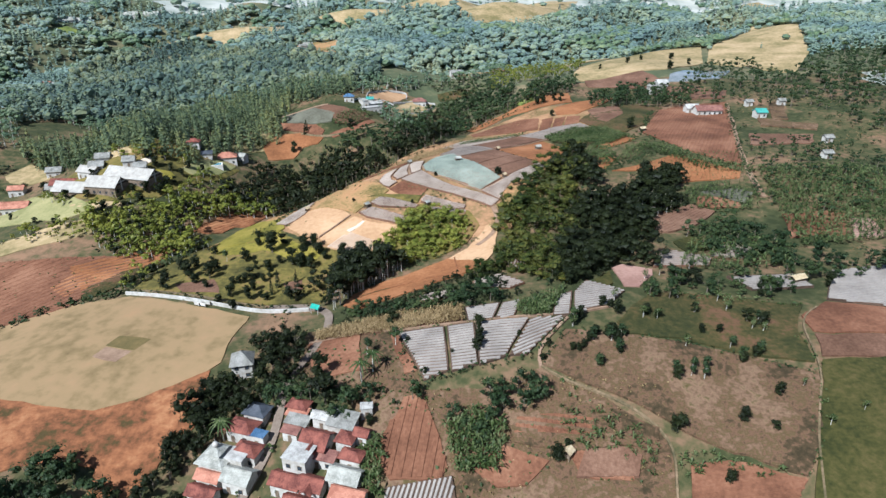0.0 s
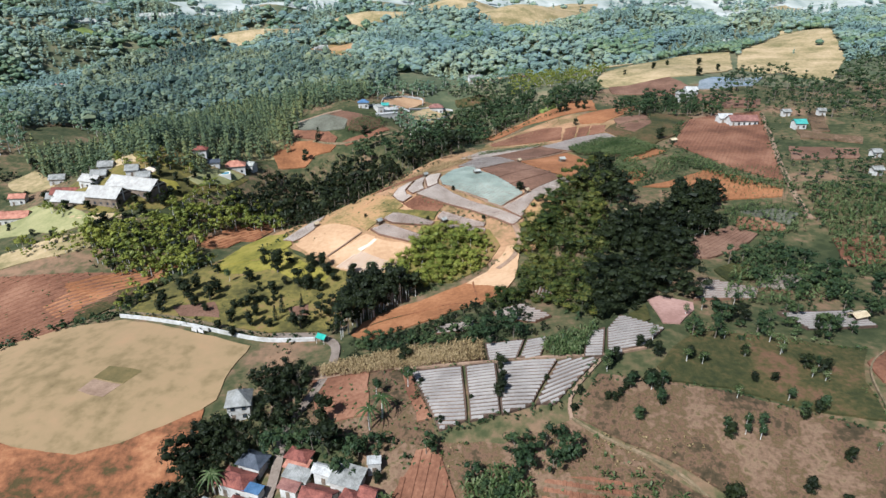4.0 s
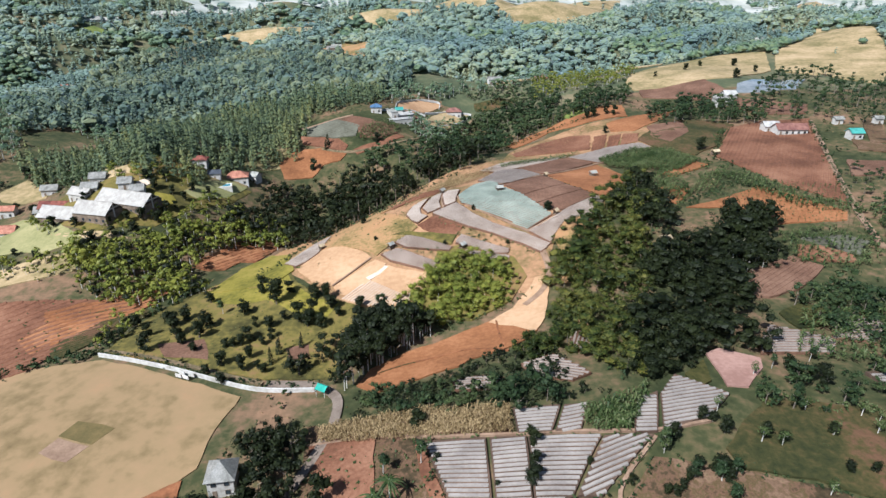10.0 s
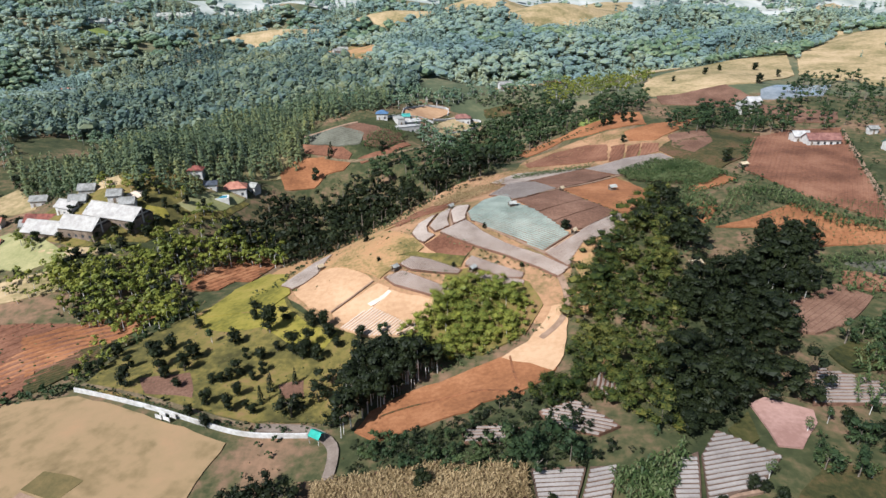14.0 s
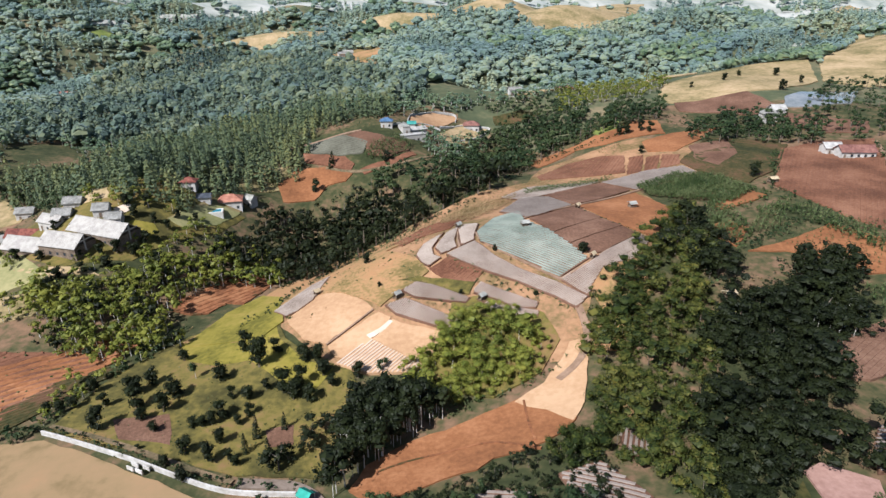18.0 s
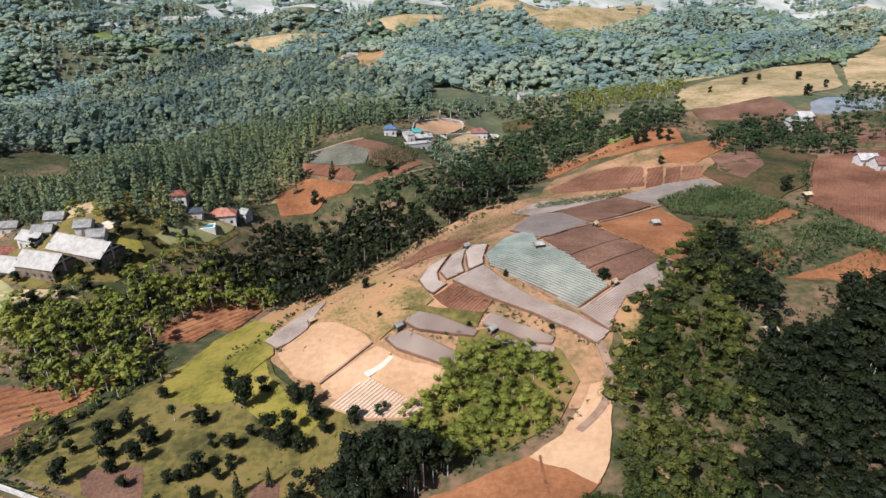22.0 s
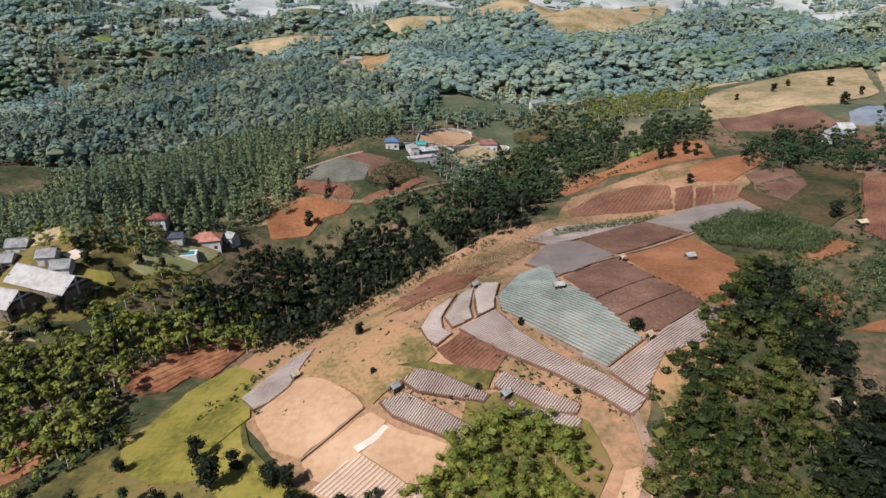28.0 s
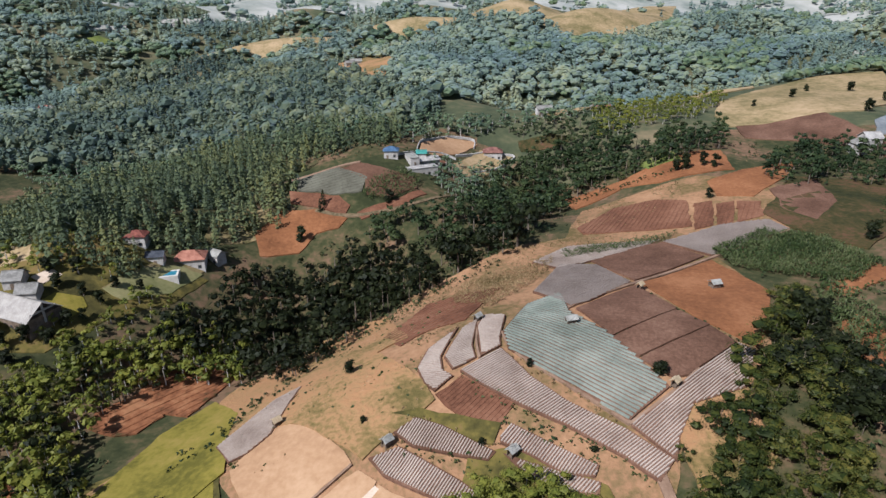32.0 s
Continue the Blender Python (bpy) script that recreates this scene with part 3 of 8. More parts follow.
FORMS = {
    "bamboo": [round_crown(100 + i, 9, 74, 0.023, 0.5, 0.08, 0.8, 0.05, 4, 0.3) for i in range(6)],
    "dense": [round_crown(150 + i, 8, 50, 0.029, 0.5, 0.08, 0.8, 0.05, 4, 0.3) for i in range(6)],
    "leafy": [round_crown(200 + i, 4, 13, 0.075, 0.44, 0.2, 0.72, 0.0, 4, 0.25) for i in range(6)],
    "near": [round_crown(250 + i, 8, 30, 0.044, 0.44, 0.14, 0.75, 0.0, 4, 0.3) for i in range(5)],
    "slim": [round_crown(300 + i, 6, 18, 0.04, 0.26, 0.5, 0.6, 0.0, 5, 0.35) for i in range(4)],
    "pine": [pine_crown(400 + i, 11, 9, 0.075, 0.24 + 0.03 * (i % 3), 0.06, 0.22, 0.85) for i in range(6)],
    "hill_pine": [pine_crown(440 + i, 7, 6, 0.13, 0.2 + 0.03 * (i % 3), 0.1, 0.2, 0.5) for i in range(5)] + [far_crown(480 + i) * np.array([0.85, 0.85, 1.1]) for i in range(2)],
    "far_pine": [pine_crown(460 + i, 5, 5, 0.17, 0.2, 0.1, 0.2, 0.5) for i in range(6)],
    "far": [far_crown(500 + i) for i in range(8)],
    "shrub": [round_crown(600 + i, 3, 5, 0.2, 0.6, 0.0, 0.8) for i in range(5)],
}
STEMS = {
    "bamboo": [trunk(i, 0.45, 0.01, 0) for i in range(3)],
    "near": [trunk(15 + i, 0.55, 0.018, 2, 0.25) for i in range(3)],
    "leafy": [trunk(10 + i, 0.6, 0.018, 0, 0.25) for i in range(3)],
    "slim": [trunk(20 + i, 0.85, 0.011, 2, 0.5, 0.14) for i in range(3)],
}


def wood(name, form, leaf, bark, label, low=0.65, wide=(0.8, 1.25)):
    def make(ring, gap, height):
        rnd = np.random.default_rng(int(abs(ring[0][0] * 10) + abs(ring[0][1])))
        pts = spread_points(ring, gap, rnd, 0.6)
        hs = height * np.clip(rnd.normal((low + 1.1) / 2, (1.1 - low) / 2.2, len(pts)), low * 0.8, 1.35)
        ob = scatter(name, FORMS[form], pts, hs, leaf, label, "woods", rnd, wide)
        if ob and form in STEMS:
            tagged(scatter("stems", STEMS[form], pts, hs, bark, "", "", rnd, parent=ob), kind="stuff")
        return ob
    return make


bamboo_wood = wood("bamboo_wood", "bamboo", LEAF_BAMBOO, BARK, "dense wood of feathery bamboo and broad trees", 0.45, (1.0, 1.5))
clump_wood = wood("bamboo_clump", "bamboo", LEAF_SUNNY, PALE_BARK, "dense sunlit clump of yellow-green bamboo", 0.5, (0.9, 1.4))
grove_wood = wood("grove_wood", "dense", LEAF_DARK, BARK, "close-grown trees among the bamboo, leaves darkened for shade", 0.45, (1.0, 1.5))
leafy_wood = wood("leafy_wood", "leafy", LEAF_MID, BARK, "uneven wood of mid-green broad-leaved trees", 0.5)
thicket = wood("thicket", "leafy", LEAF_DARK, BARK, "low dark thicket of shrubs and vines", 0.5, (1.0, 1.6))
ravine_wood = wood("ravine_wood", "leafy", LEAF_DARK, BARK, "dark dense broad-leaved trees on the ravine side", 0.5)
near_wood = wood("near_wood", "near", LEAF_MID, BARK, "dense dark green broad-leaved trees", 0.5)
sunny_wood = wood("sunny_wood", "leafy", LEAF_SUNNY, PALE_BARK, "open wood of yellow-green trees with pale trunks", 0.5)
slim_wood = wood("slim_wood", "slim", LEAF_DARK, PALE_BARK, "stand of slim dark trees with pale trunks")
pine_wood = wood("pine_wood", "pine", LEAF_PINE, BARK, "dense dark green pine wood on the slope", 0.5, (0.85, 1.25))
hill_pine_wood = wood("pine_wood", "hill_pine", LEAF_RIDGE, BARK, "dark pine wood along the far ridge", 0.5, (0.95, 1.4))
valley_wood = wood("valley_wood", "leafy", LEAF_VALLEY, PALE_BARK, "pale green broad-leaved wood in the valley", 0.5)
dark_wood = wood("dark_wood", "near", LEAF_DARK, BARK, "dark green orchard trees standing close together", 0.5)


def tree_kind(name, crown, stem_quads, leaf, bark, label):
    """A whole tree of height 1, kept as a pattern far under the land until it is planted."""
    return name, crown, stem_quads, leaf, bark, label


ROUND = [tree_kind("tree", round_crown(700 + i, 15, 44, 0.045, 0.36, 0.02, 0.5, 0.0, 5, 0.4), trunk(70 + i, 0.5, 0.025, 4, 0.15, 0.2), LEAF_DARK, BARK, "dark green round-crowned tree with a short trunk") for i in range(4)]
SUNNY = [tree_kind("tree", round_crown(730 + i, 12, 40, 0.045, 0.38, 0.1, 0.55, 0.0, 4, 0.4), trunk(75 + i, 0.5, 0.025, 4, 0.15, 0.2), LEAF_SUNNY, PALE_BARK, "yellow-green garden tree with a full crown") for i in range(2)]
SLIM = [tree_kind("slim_tree", round_crown(720 + i, 9, 26, 0.042, 0.28, 0.3, 0.5, 0.0, 4, 0.4), trunk(80 + i, 0.8, 0.016, 3, 0.3, 0.14), LEAF_MID, PALE_BARK, "slender green tree with a pale trunk") for i in range(3)]
LEAN = [tree_kind("pruned_tree", round_crown(740 + i, 6, 30, 0.05, 0.24, 0.5, 0.6), trunk(85 + i, 0.75, 0.02, 4, 0.4, 0.2), LEAF_CROP, PALE_BARK, "small pruned tree with sparse leaves and a pale trunk") for i in range(2)]
CONE = [tree_kind("conifer", pine_crown(760 + i, 14, 22, 0.05, 0.22, 0.05), trunk(90 + i, 0.9, 0.02, 0), LEAF_DARK, BARK, "narrow dark conifer on grass") for i in range(2)]


def palm_crown(seed):
    rnd = np.random.default_rng(seed)
    out = []
    for k in range(15):
        a, up = 2 * np.pi * k / 15 + rnd.uniform(-0.2, 0.2), rnd.uniform(0.1, 0.9)
        d, side = np.array([np.cos(a), np.sin(a), 0]), np.array([-np.sin(a), np.cos(a), 0])
        p = [np.array([0, 0, 0.86]) + d * 0.09 * i + np.array([0, 0, (up * i * 0.055 - i * i * 0.016)]) for i in range(6)]
        for i in range(5):
            w0, w1 = 0.05 * (1 - i / 6), 0.05 * (1 - (i + 1) / 6)
            for sg in (-1, 1):
                out.append([p[i], p[i] + side * sg * w0 - np.array([0, 0, w0 * 0.5]), p[i + 1] + side * sg * w1 - np.array([0, 0, w1 * 0.5]), p[i + 1]])
    return np.array(out)


PALM = [tree_kind("palm", palm_crown(5 + i), np.array(stem([(0, 0, -0.05), (0.02, 0.01, 0.45), (0.03, 0, 0.87)], [0.025, 0.018, 0.014])), LEAF_CROP, PALE_BARK, "coconut palm with a thin trunk and drooping fronds") for i in range(2)]
TREE_MESHES = {}


def plant_tree(kinds, x, y, height, group):
    """A single tree: an empty at its foot with trunk and crown under it."""
    rnd = random.Random(int(x * 13 + y * 7))
    i = rnd.randrange(len(kinds))
    name, crown, stem_quads, leaf, bark, label = kinds[i]
    if (name, i) not in TREE_MESHES:
        pair = []
        for part_name, quads, mat in (("trunk", stem_quads, bark), ("crown", crown, leaf)):
            ob = quad_cloud(part_name, quads, mat)
            pair.append(ob.data)
            bpy.data.objects.remove(ob)
        TREE_MESHES[(name, i)] = pair
    root = new(name)
    root.empty_display_size = 0.1
    wide = height * rnd.uniform(0.85, 1.2)
    root.matrix_world = Matrix.Translation((x, y, float(ground(x, y)))) @ Matrix.Rotation(rnd.uniform(0, 6.28), 4, "Z") @ Matrix.Diagonal((wide, wide, height, 1))
    for part_name, me in zip(("trunk", "crown"), TREE_MESHES[(name, i)]):
        new(part_name, me).parent = root
    return tagged(root, label, "tree", group)


def box(bm, x0, x1, y0, y1, z0, z1):
    v = [bm.verts.new(p) for p in ((x0, y0, z0), (x1, y0, z0), (x1, y1, z0), (x0, y1, z0), (x0, y0, z1), (x1, y0, z1), (x1, y1, z1), (x0, y1, z1))]
    for f in ((3, 2, 1, 0), (4, 5, 6, 7), (0, 1, 5, 4), (1, 2, 6, 5), (2, 3, 7, 6), (3, 0, 4, 7)):
        bm.faces.new([v[i] for i in f])


def part(name, bm, material, parent, label=""):
    bmesh.ops.recalc_face_normals(bm, faces=bm.faces[:])
    me = bpy.data.meshes.new(name)
    bm.to_mesh(me)
    bm.free()
    me.materials.append(material)
    ob = new(name, me)
    ob.parent = parent
    return tagged(ob, label)


def slab(bm, pts, thick):
    """A roof slope of some thickness from its outline."""
    top = [bm.verts.new(p) for p in pts]
    low = [bm.verts.new((p[0], p[1], p[2] - thick)) for p in pts]
    bm.faces.new(top)
    bm.faces.new(low[::-1])
    for i in range(len(pts)):
        j = (i + 1) % len(pts)
        bm.faces.new((top[i], low[i], low[j], top[j]))


def roof_slopes(shape, w, d, h):
    """Outlines of the slopes: w along x, d along y, eaves at height h."""
    o, a, b = 0.5, w / 2, d / 2
    if shape == "flat":
        return [[(-a - 0.2, -b - 0.2, h + 0.25), (a + 0.2, -b - 0.2, h + 0.25), (a + 0.2, b + 0.2, h + 0.35), (-a - 0.2, b + 0.2, h + 0.35)]]
    if shape == "shed":
        return [[(-a - o, -b - o, h), (a + o, -b - o, h), (a + o, b + o, h + d * 0.3), (-a - o, b + o, h + d * 0.3)]]
    along = w >= d
    if not along:
        a, b = b, a
    rise = b * (1.0 if h > 4.4 else 0.72)
    if shape == "hip":
        r = max(a - b, 0.2)
        s = [[(-a - o, -b - o, h), (a + o, -b - o, h), (r, 0, h + rise), (-r, 0, h + rise)], [(a + o, b + o, h), (-a - o, b + o, h), (-r, 0, h + rise), (r, 0, h + rise)],
             [(a + o, -b - o, h), (a + o, b + o, h), (r, 0, h + rise)], [(-a - o, b + o, h), (-a - o, -b - o, h), (-r, 0, h + rise)]]
    else:
        s = [[(-a - o, -b - o, h - 0.2), (a + o, -b - o, h - 0.2), (a + o, 0, h + rise), (-a - o, 0, h + rise)], [(a + o, b + o, h - 0.2), (-a - o, b + o, h - 0.2), (-a - o, 0, h + rise), (a + o, 0, h + rise)]]
        if shape == "cross":
            c = min(b, a * 0.45)
            k = c * 0.72
            s += [[(-c - 0.3, -b - 1.6, h - 0.2), (0, -b - 1.6, h + k), (0, 0, h + k), (-c - 0.3, -b * 0.2, h - 0.2)], [(0, -b - 1.6, h + k), (c + 0.3, -b - 1.6, h - 0.2), (c + 0.3, -b * 0.2, h - 0.2), (0, 0, h + k)]]
    if not along:
        s = [[(-y, x, z) for x, y, z in f] for f in s]
    return s


WHITE_WALL = WALL_WHITE


def house(x, y, turn, w, d, h, shape, roofing_material, walls, storeys, label):
    """A house: walls on a footing, roof slopes with a ridge, doors and windows in each storey."""
    root = new("house")
    z = float(min(ground(x + i * w * 0.4, y + j * d * 0.4) for i in (-1, 1) for j in (-1, 1)))
    top = float(max(ground(x + i * w * 0.4, y + j * d * 0.4) for i in (-1, 1) for j in (-1, 1)))
    h += min(top - z, 2.0) * 0.6
    root.matrix_world = pose(x, y, z, 0, 0, turn)
    a, b = w / 2, d / 2
    bm = bmesh.new()
    box(bm, -a, a, -b, b, -1.2, h)
    part("wall", bm, walls, root)
    slopes = roof_slopes(shape, w, d, h)
    for f in slopes:
        bm = bmesh.new()
        slab(bm, f, 0.14)
        part("roof_slope", bm, roofing_material, root)
    if shape in ("gable", "cross"):
        along = w >= d
        la, lb = (a, b) if along else (b, a)
        rise = lb * (1.0 if h > 4.4 else 0.72)
        for sg in (-1, 1):
            bm = bmesh.new()
            pts = [(sg * (la - 0.02), -lb, h - 0.02), (sg * (la - 0.02), lb, h - 0.02), (sg * (la - 0.02), 0, h + rise - 0.2)]
            slab_pts = [bm.verts.new(p if along else (-p[1], p[0], p[2])) for p in pts]
            inner = [bm.verts.new((p[0] - sg * 0.15, p[1], p[2]) if along else (-p[1], p[0] - sg * 0.15, p[2])) for p in pts]
            bm.faces.new(slab_pts)
            bm.faces.new(inner[::-1])
            for i in range(3):
                j = (i + 1) % 3
                bm.faces.new((slab_pts[i], inner[i], inner[j], slab_pts[j]))
            part("gable", bm, DARK_WOOD if roofing_material == RESORT_ROOF else walls, root)
            if roofing_material == RESORT_ROOF:
                for q in ((0.25, 0, rise * 0.95, 0.3), (0, rise * 0.28, rise * 0.42, lb * 0.75)):
                    bm = bmesh.new()
                    box(bm, sg * la - 0.06, sg * la + 0.1, -q[3], q[3], h + q[1] - (h * 0.6 if q[0] else 0), h + q[2])
                    if not along:
                        bmesh.ops.rotate(bm, verts=bm.verts[:], cent=(0, 0, 0), matrix=Matrix.Rotation(radians(90), 3, "Z"))
                    part("white_brace", bm, WALL_WHITE, root)
        bm = bmesh.new()
        if along:
            box(bm, -a - 0.5, a + 0.5, -0.14, 0.14, h + rise - 0.06, h + rise + 0.1)
        else:
            box(bm, -0.14, 0.14, -b - 0.5, b + 0.5, h + rise - 0.06, h + rise + 0.1)
        part("ridge_cap", bm, roofing_material, root)
    step = (h - 0.3) / storeys
    for k in range(storeys):
        for sg in (-1, 1):
            for i in range(max(1, int(w / 2.6))):
                cx = -a + w * (i + 0.5) / max(1, int(w / 2.6))
                if k == 0 and i == 0:
                    bm = bmesh.new()
                    box(bm, cx - 0.45, cx + 0.45, sg * (b + 0.03) - 0.04, sg * (b + 0.03) + 0.04, 0.0, 2.0)
                    part("door", bm, WOOD, root)
                    continue
                bm = bmesh.new()
                box(bm, cx - 0.55, cx + 0.55, sg * (b + 0.02) - 0.04, sg * (b + 0.02) + 0.04, step * k + 0.9, step * k + 2.1)
                win = part("window", bm, WOOD, root)
                bm = bmesh.new()
                box(bm, cx - 0.46, cx + 0.46, sg * (b + 0.05) - 0.03, sg * (b + 0.05) + 0.03, step * k + 1.0, step * k + 2.0)
                part("pane", bm, GLASS, win)
    return tagged(root, label, "house", "houses")


def mosque(x, y, turn):
    root = new("mosque")
    root.matrix_world = pose(x, y, float(ground(x, y)), 0, 0, turn)
    bm = bmesh.new()
    box(bm, -3, 3, -3, 3, -1.2, 3.4)
    part("wall", bm, WALL_WHITE, root)
    for k, (r, z, up) in enumerate(((3.7, 3.4, 1.5), (2.0, 5.0, 1.3))):
        for q in range(4):
            bm = bmesh.new()
            c = [(-r, -r, z), (r, -r, z), (0.6 if k == 0 else 0.1, -0.6 if k == 0 else -0.1, z + up), (-0.6 if k == 0 else -0.1, -0.6 if k == 0 else -0.1, z + up)]
            slab(bm, [tuple(Matrix.Rotation(radians(90 * q), 3, "Z") @ Vector(p)) for p in c], 0.12)
            part("roof_slope", bm, PALE_SHEET, root)
    bm = bmesh.new()
    box(bm, -1.2, 1.2, -1.2, 1.2, 4.2, 5.1)
    part("lantern", bm, WALL_WHITE, root)
    bm = bmesh.new()
    bmesh.ops.create_uvsphere(bm, u_segments=14, v_segments=8, radius=0.7, matrix=Matrix.Translation((0, 0, 6.6)))
    bmesh.ops.create_cone(bm, segments=8, radius1=0.12, radius2=0.02, depth=1.2, matrix=Matrix.Translation((0, 0, 7.6)))
    part("dome", bm, WALL_WHITE, root, "small white dome with a finial")
    return tagged(root, "small mosque with a two-tier pale roof and white dome", "mosque")


def hut(x, y, turn, w, d):
    """A field hut: four posts, a floor, low boards and a pitched straw roof."""
    w, d = w * 0.65, d * 0.65
    root = new("field_hut")
    root.matrix_world = pose(x, y, float(ground(x, y)) + 0.15, 0, 0, turn)
    a, b = w / 2, d / 2
    for i in (-1, 1):
        for j in (-1, 1):
            bm = bmesh.new()
            box(bm, i * a - 0.07, i * a + 0.07, j * b - 0.07, j * b + 0.07, -0.4, 1.9)
            part("post", bm, WOOD, root)
    bm = bmesh.new()
    box(bm, -a, a, -b, b, 0.4, 0.5)
    part("floor", bm, WOOD, root)
    for j in (-1, 1):
        bm = bmesh.new()
        box(bm, -a, a, j * b - 0.04, j * b + 0.04, 0.5, 1.3)
        part("side_board", bm, WOOD, root)
        bm = bmesh.new()
        slab(bm, [(-a - 0.4, j * (b + 0.4), 1.75), (a + 0.4, j * (b + 0.4), 1.75), (a + 0.4, 0, 2.5), (-a - 0.4, 0, 2.5)][::j], 0.1)
        part("roof_slope", bm, THATCH if int(x) % 3 else PALE_SHEET, root)
    return tagged(root, "small open field hut with a pale pitched roof", "hut", "field huts")


def swimming_pool(x, y, turn, w, d):
    root = new("swimming_pool")
    root.matrix_world = pose(x, y, float(ground(x, y)) + 0.2, 0, 0, turn)
    bm = bmesh.new()
    for q in ((-w / 2 - 0.7, w / 2 + 0.7, -d / 2 - 0.7, -d / 2), (-w / 2 - 0.7, w / 2 + 0.7, d / 2, d / 2 + 0.7), (-w / 2 - 0.7, -w / 2, -d / 2, d / 2), (w / 2, w / 2 + 0.7, -d / 2, d / 2)):
        box(bm, *q, -3.0, 0.1)
    part("paved_rim", bm, PAVING, root)
    bm = bmesh.new()
    box(bm, -w / 2, w / 2, -d / 2, d / 2, -1.5, 0.0)
    part("water", bm, WATER, root, "turquoise pool water")
    return tagged(root, "blue swimming pool with a pale paved rim", "pool")


def strip(name, line, wide, material, label, category, lift=0.35, rise=0.0):
    """A road, path or wall along a line."""
    pts = []
    for (x0, y0), (x1, y1) in zip(line, line[1:]):
        n = max(1, int(math.hypot(x1 - x0, y1 - y0) / 2))
        pts += [(x0 + (x1 - x0) * i / n, y0 + (y1 - y0) * i / n) for i in range(n)]
    pts.append(line[-1])
    arr = np.array(pts)
    for _ in range(4):
        arr[1:-1] = (arr[:-2] + 2 * arr[1:-1] + arr[2:]) / 4
    verts, faces = [], []
    for i, p in enumerate(arr):
        d = arr[min(i + 1, len(arr) - 1)] - arr[max(i - 1, 0)]
        d /= np.hypot(*d) + 1e-9
        for off, z in ((-1, -0.7), (-1, 0), (1, 0), (1, -0.7)):
            q = p + np.array([-d[1], d[0]]) * wide / 2 * off
            verts.append((q[0], q[1], float(ground(q[0], q[1])) + lift + (rise if z == 0 else z)))
    for i in range(len(arr) - 1):
        k = i * 4
        faces += [(k, k + 4, k + 5, k + 1), (k + 1, k + 5, k + 6, k + 2), (k + 2, k + 6, k + 7, k + 3)]
    k = len(verts) - 4
    faces += [(0, 1, 2, 3), (k + 3, k + 2, k + 1, k)]
    return tagged(mesh_object(name, verts, faces, material), label, category, kind="structure")


TENT_CLOTH = surface("green_canvas", [(0.2, 0.02, 0.2, 0.15), (0.8, 0.05, 0.33, 0.25)], 0.4, 2.0, rough=0.7)


def tent(x, y):
    """A ridge tent on four poles."""
    root = new("tent")
    root.matrix_world = pose(x, y, float(ground(x, y)) + 0.2, 0, 0, -25)
    for i in (-1, 1):
        for j in (-1, 1):
            bm = bmesh.new()
            box(bm, i * 1.3 - 0.05, i * 1.3 + 0.05, j * 1.1 - 0.05, j * 1.1 + 0.05, -0.3, 1.9)
            part("pole", bm, WALL_WHITE, root)
        bm = bmesh.new()
        slab(bm, [(-1.5, i * 1.3, 1.8), (1.5, i * 1.3, 1.8), (1.5, 0, 2.8), (-1.5, 0, 2.8)], 0.06)
        part("canopy", bm, TENT_CLOTH, root, "teal canvas canopy")
    return tagged(root, "small teal canvas tent at the road bend", "tent")


def signboard(x, y):
    root = new("signboard")
    root.matrix_world = pose(x, y, float(ground(x, y)) + 0.2, 0, 0, -20)
    bm = bmesh.new()
    box(bm, -1.0, 1.0, -0.12, 0.12, 0.3, 1.3)
    bmesh.ops.bevel(bm, geom=bm.edges[:], offset=0.04, segments=1, affect="EDGES")
    part("board", bm, WALL_WHITE, root)
    for i in (-0.7, 0.7):
        bm = bmesh.new()
        box(bm, i - 0.06, i + 0.06, -0.06, 0.06, -0.4, 0.35)
        part("leg", bm, WOOD, root)
    return tagged(root, "low white board beside the sports ground", "board", "white boards")


# ---- fields ----
# sports ground, its bank and the cut slopes beside it
rough_ground([(-40.1, 150.4), (-23.3, 149.2), (-10.1, 146.1), (-7.1, 132.2), (-5.2, 116.6), (-3.2, 116.1), (8.6, 114.0), (23.4, 118.2), (32.7, 111.5), (47.1, 100.0), (45.5, 86.7), (1.8, 90.6), (-9.7, 91.8), (-15.4, 103.2), (-16.5, 114.5), (-34.7, 124.4)])
hill_ground([(-72.5, 231.2), (-68.3, 246.0), (-57.2, 255.8), (-48.9, 274.3), (-40.0, 305.1), (-24.7, 310.8), (-9.3, 320.8), (10.9, 326.0), (21.3, 368.2), (42.1, 370.4), (64.9, 373.2), (87.7, 361.4), (90.7, 341.0), (77.4, 319.2), (59.0, 311.3), (51.9, 307.6), (56.8, 282.6), (48.6, 253.5), (39.3, 239.1), (31.2, 235.3), (23.1, 223.2), (20.7, 215.4), (22.3, 210.2), (19.0, 200.0), (10.7, 200.9), (10.1, 215.0), (-5.3, 221.7), (-13.4, 219.3), (-16.3, 212.1), (-19.6, 202.1), (-43.2, 201.3), (-55.1, 212.6)])
orchard_grass([(-200.0, 285.0), (-160.0, 300.0), (-125.0, 306.0), (-107.0, 307.0), (-111.0, 291.0), (-121.0, 276.0), (-129.0, 259.0), (-150.0, 249.0), (-180.0, 262.0)])
sports_ground([(-154.6, 175.2), (-131.1, 176.2), (-104.9, 177.8), (-80.0, 168.7), (-59.9, 162.0), (-61.8, 150.1), (-61.3, 139.1), (-65.3, 133.8), (-74.1, 127.1), (-87.7, 120.0), (-101.6, 120.7), (-110.7, 121.1)])
worn_square([(-96.6, 146.5), (-95.0, 151.5), (-85.1, 149.6), (-87.5, 144.4)])
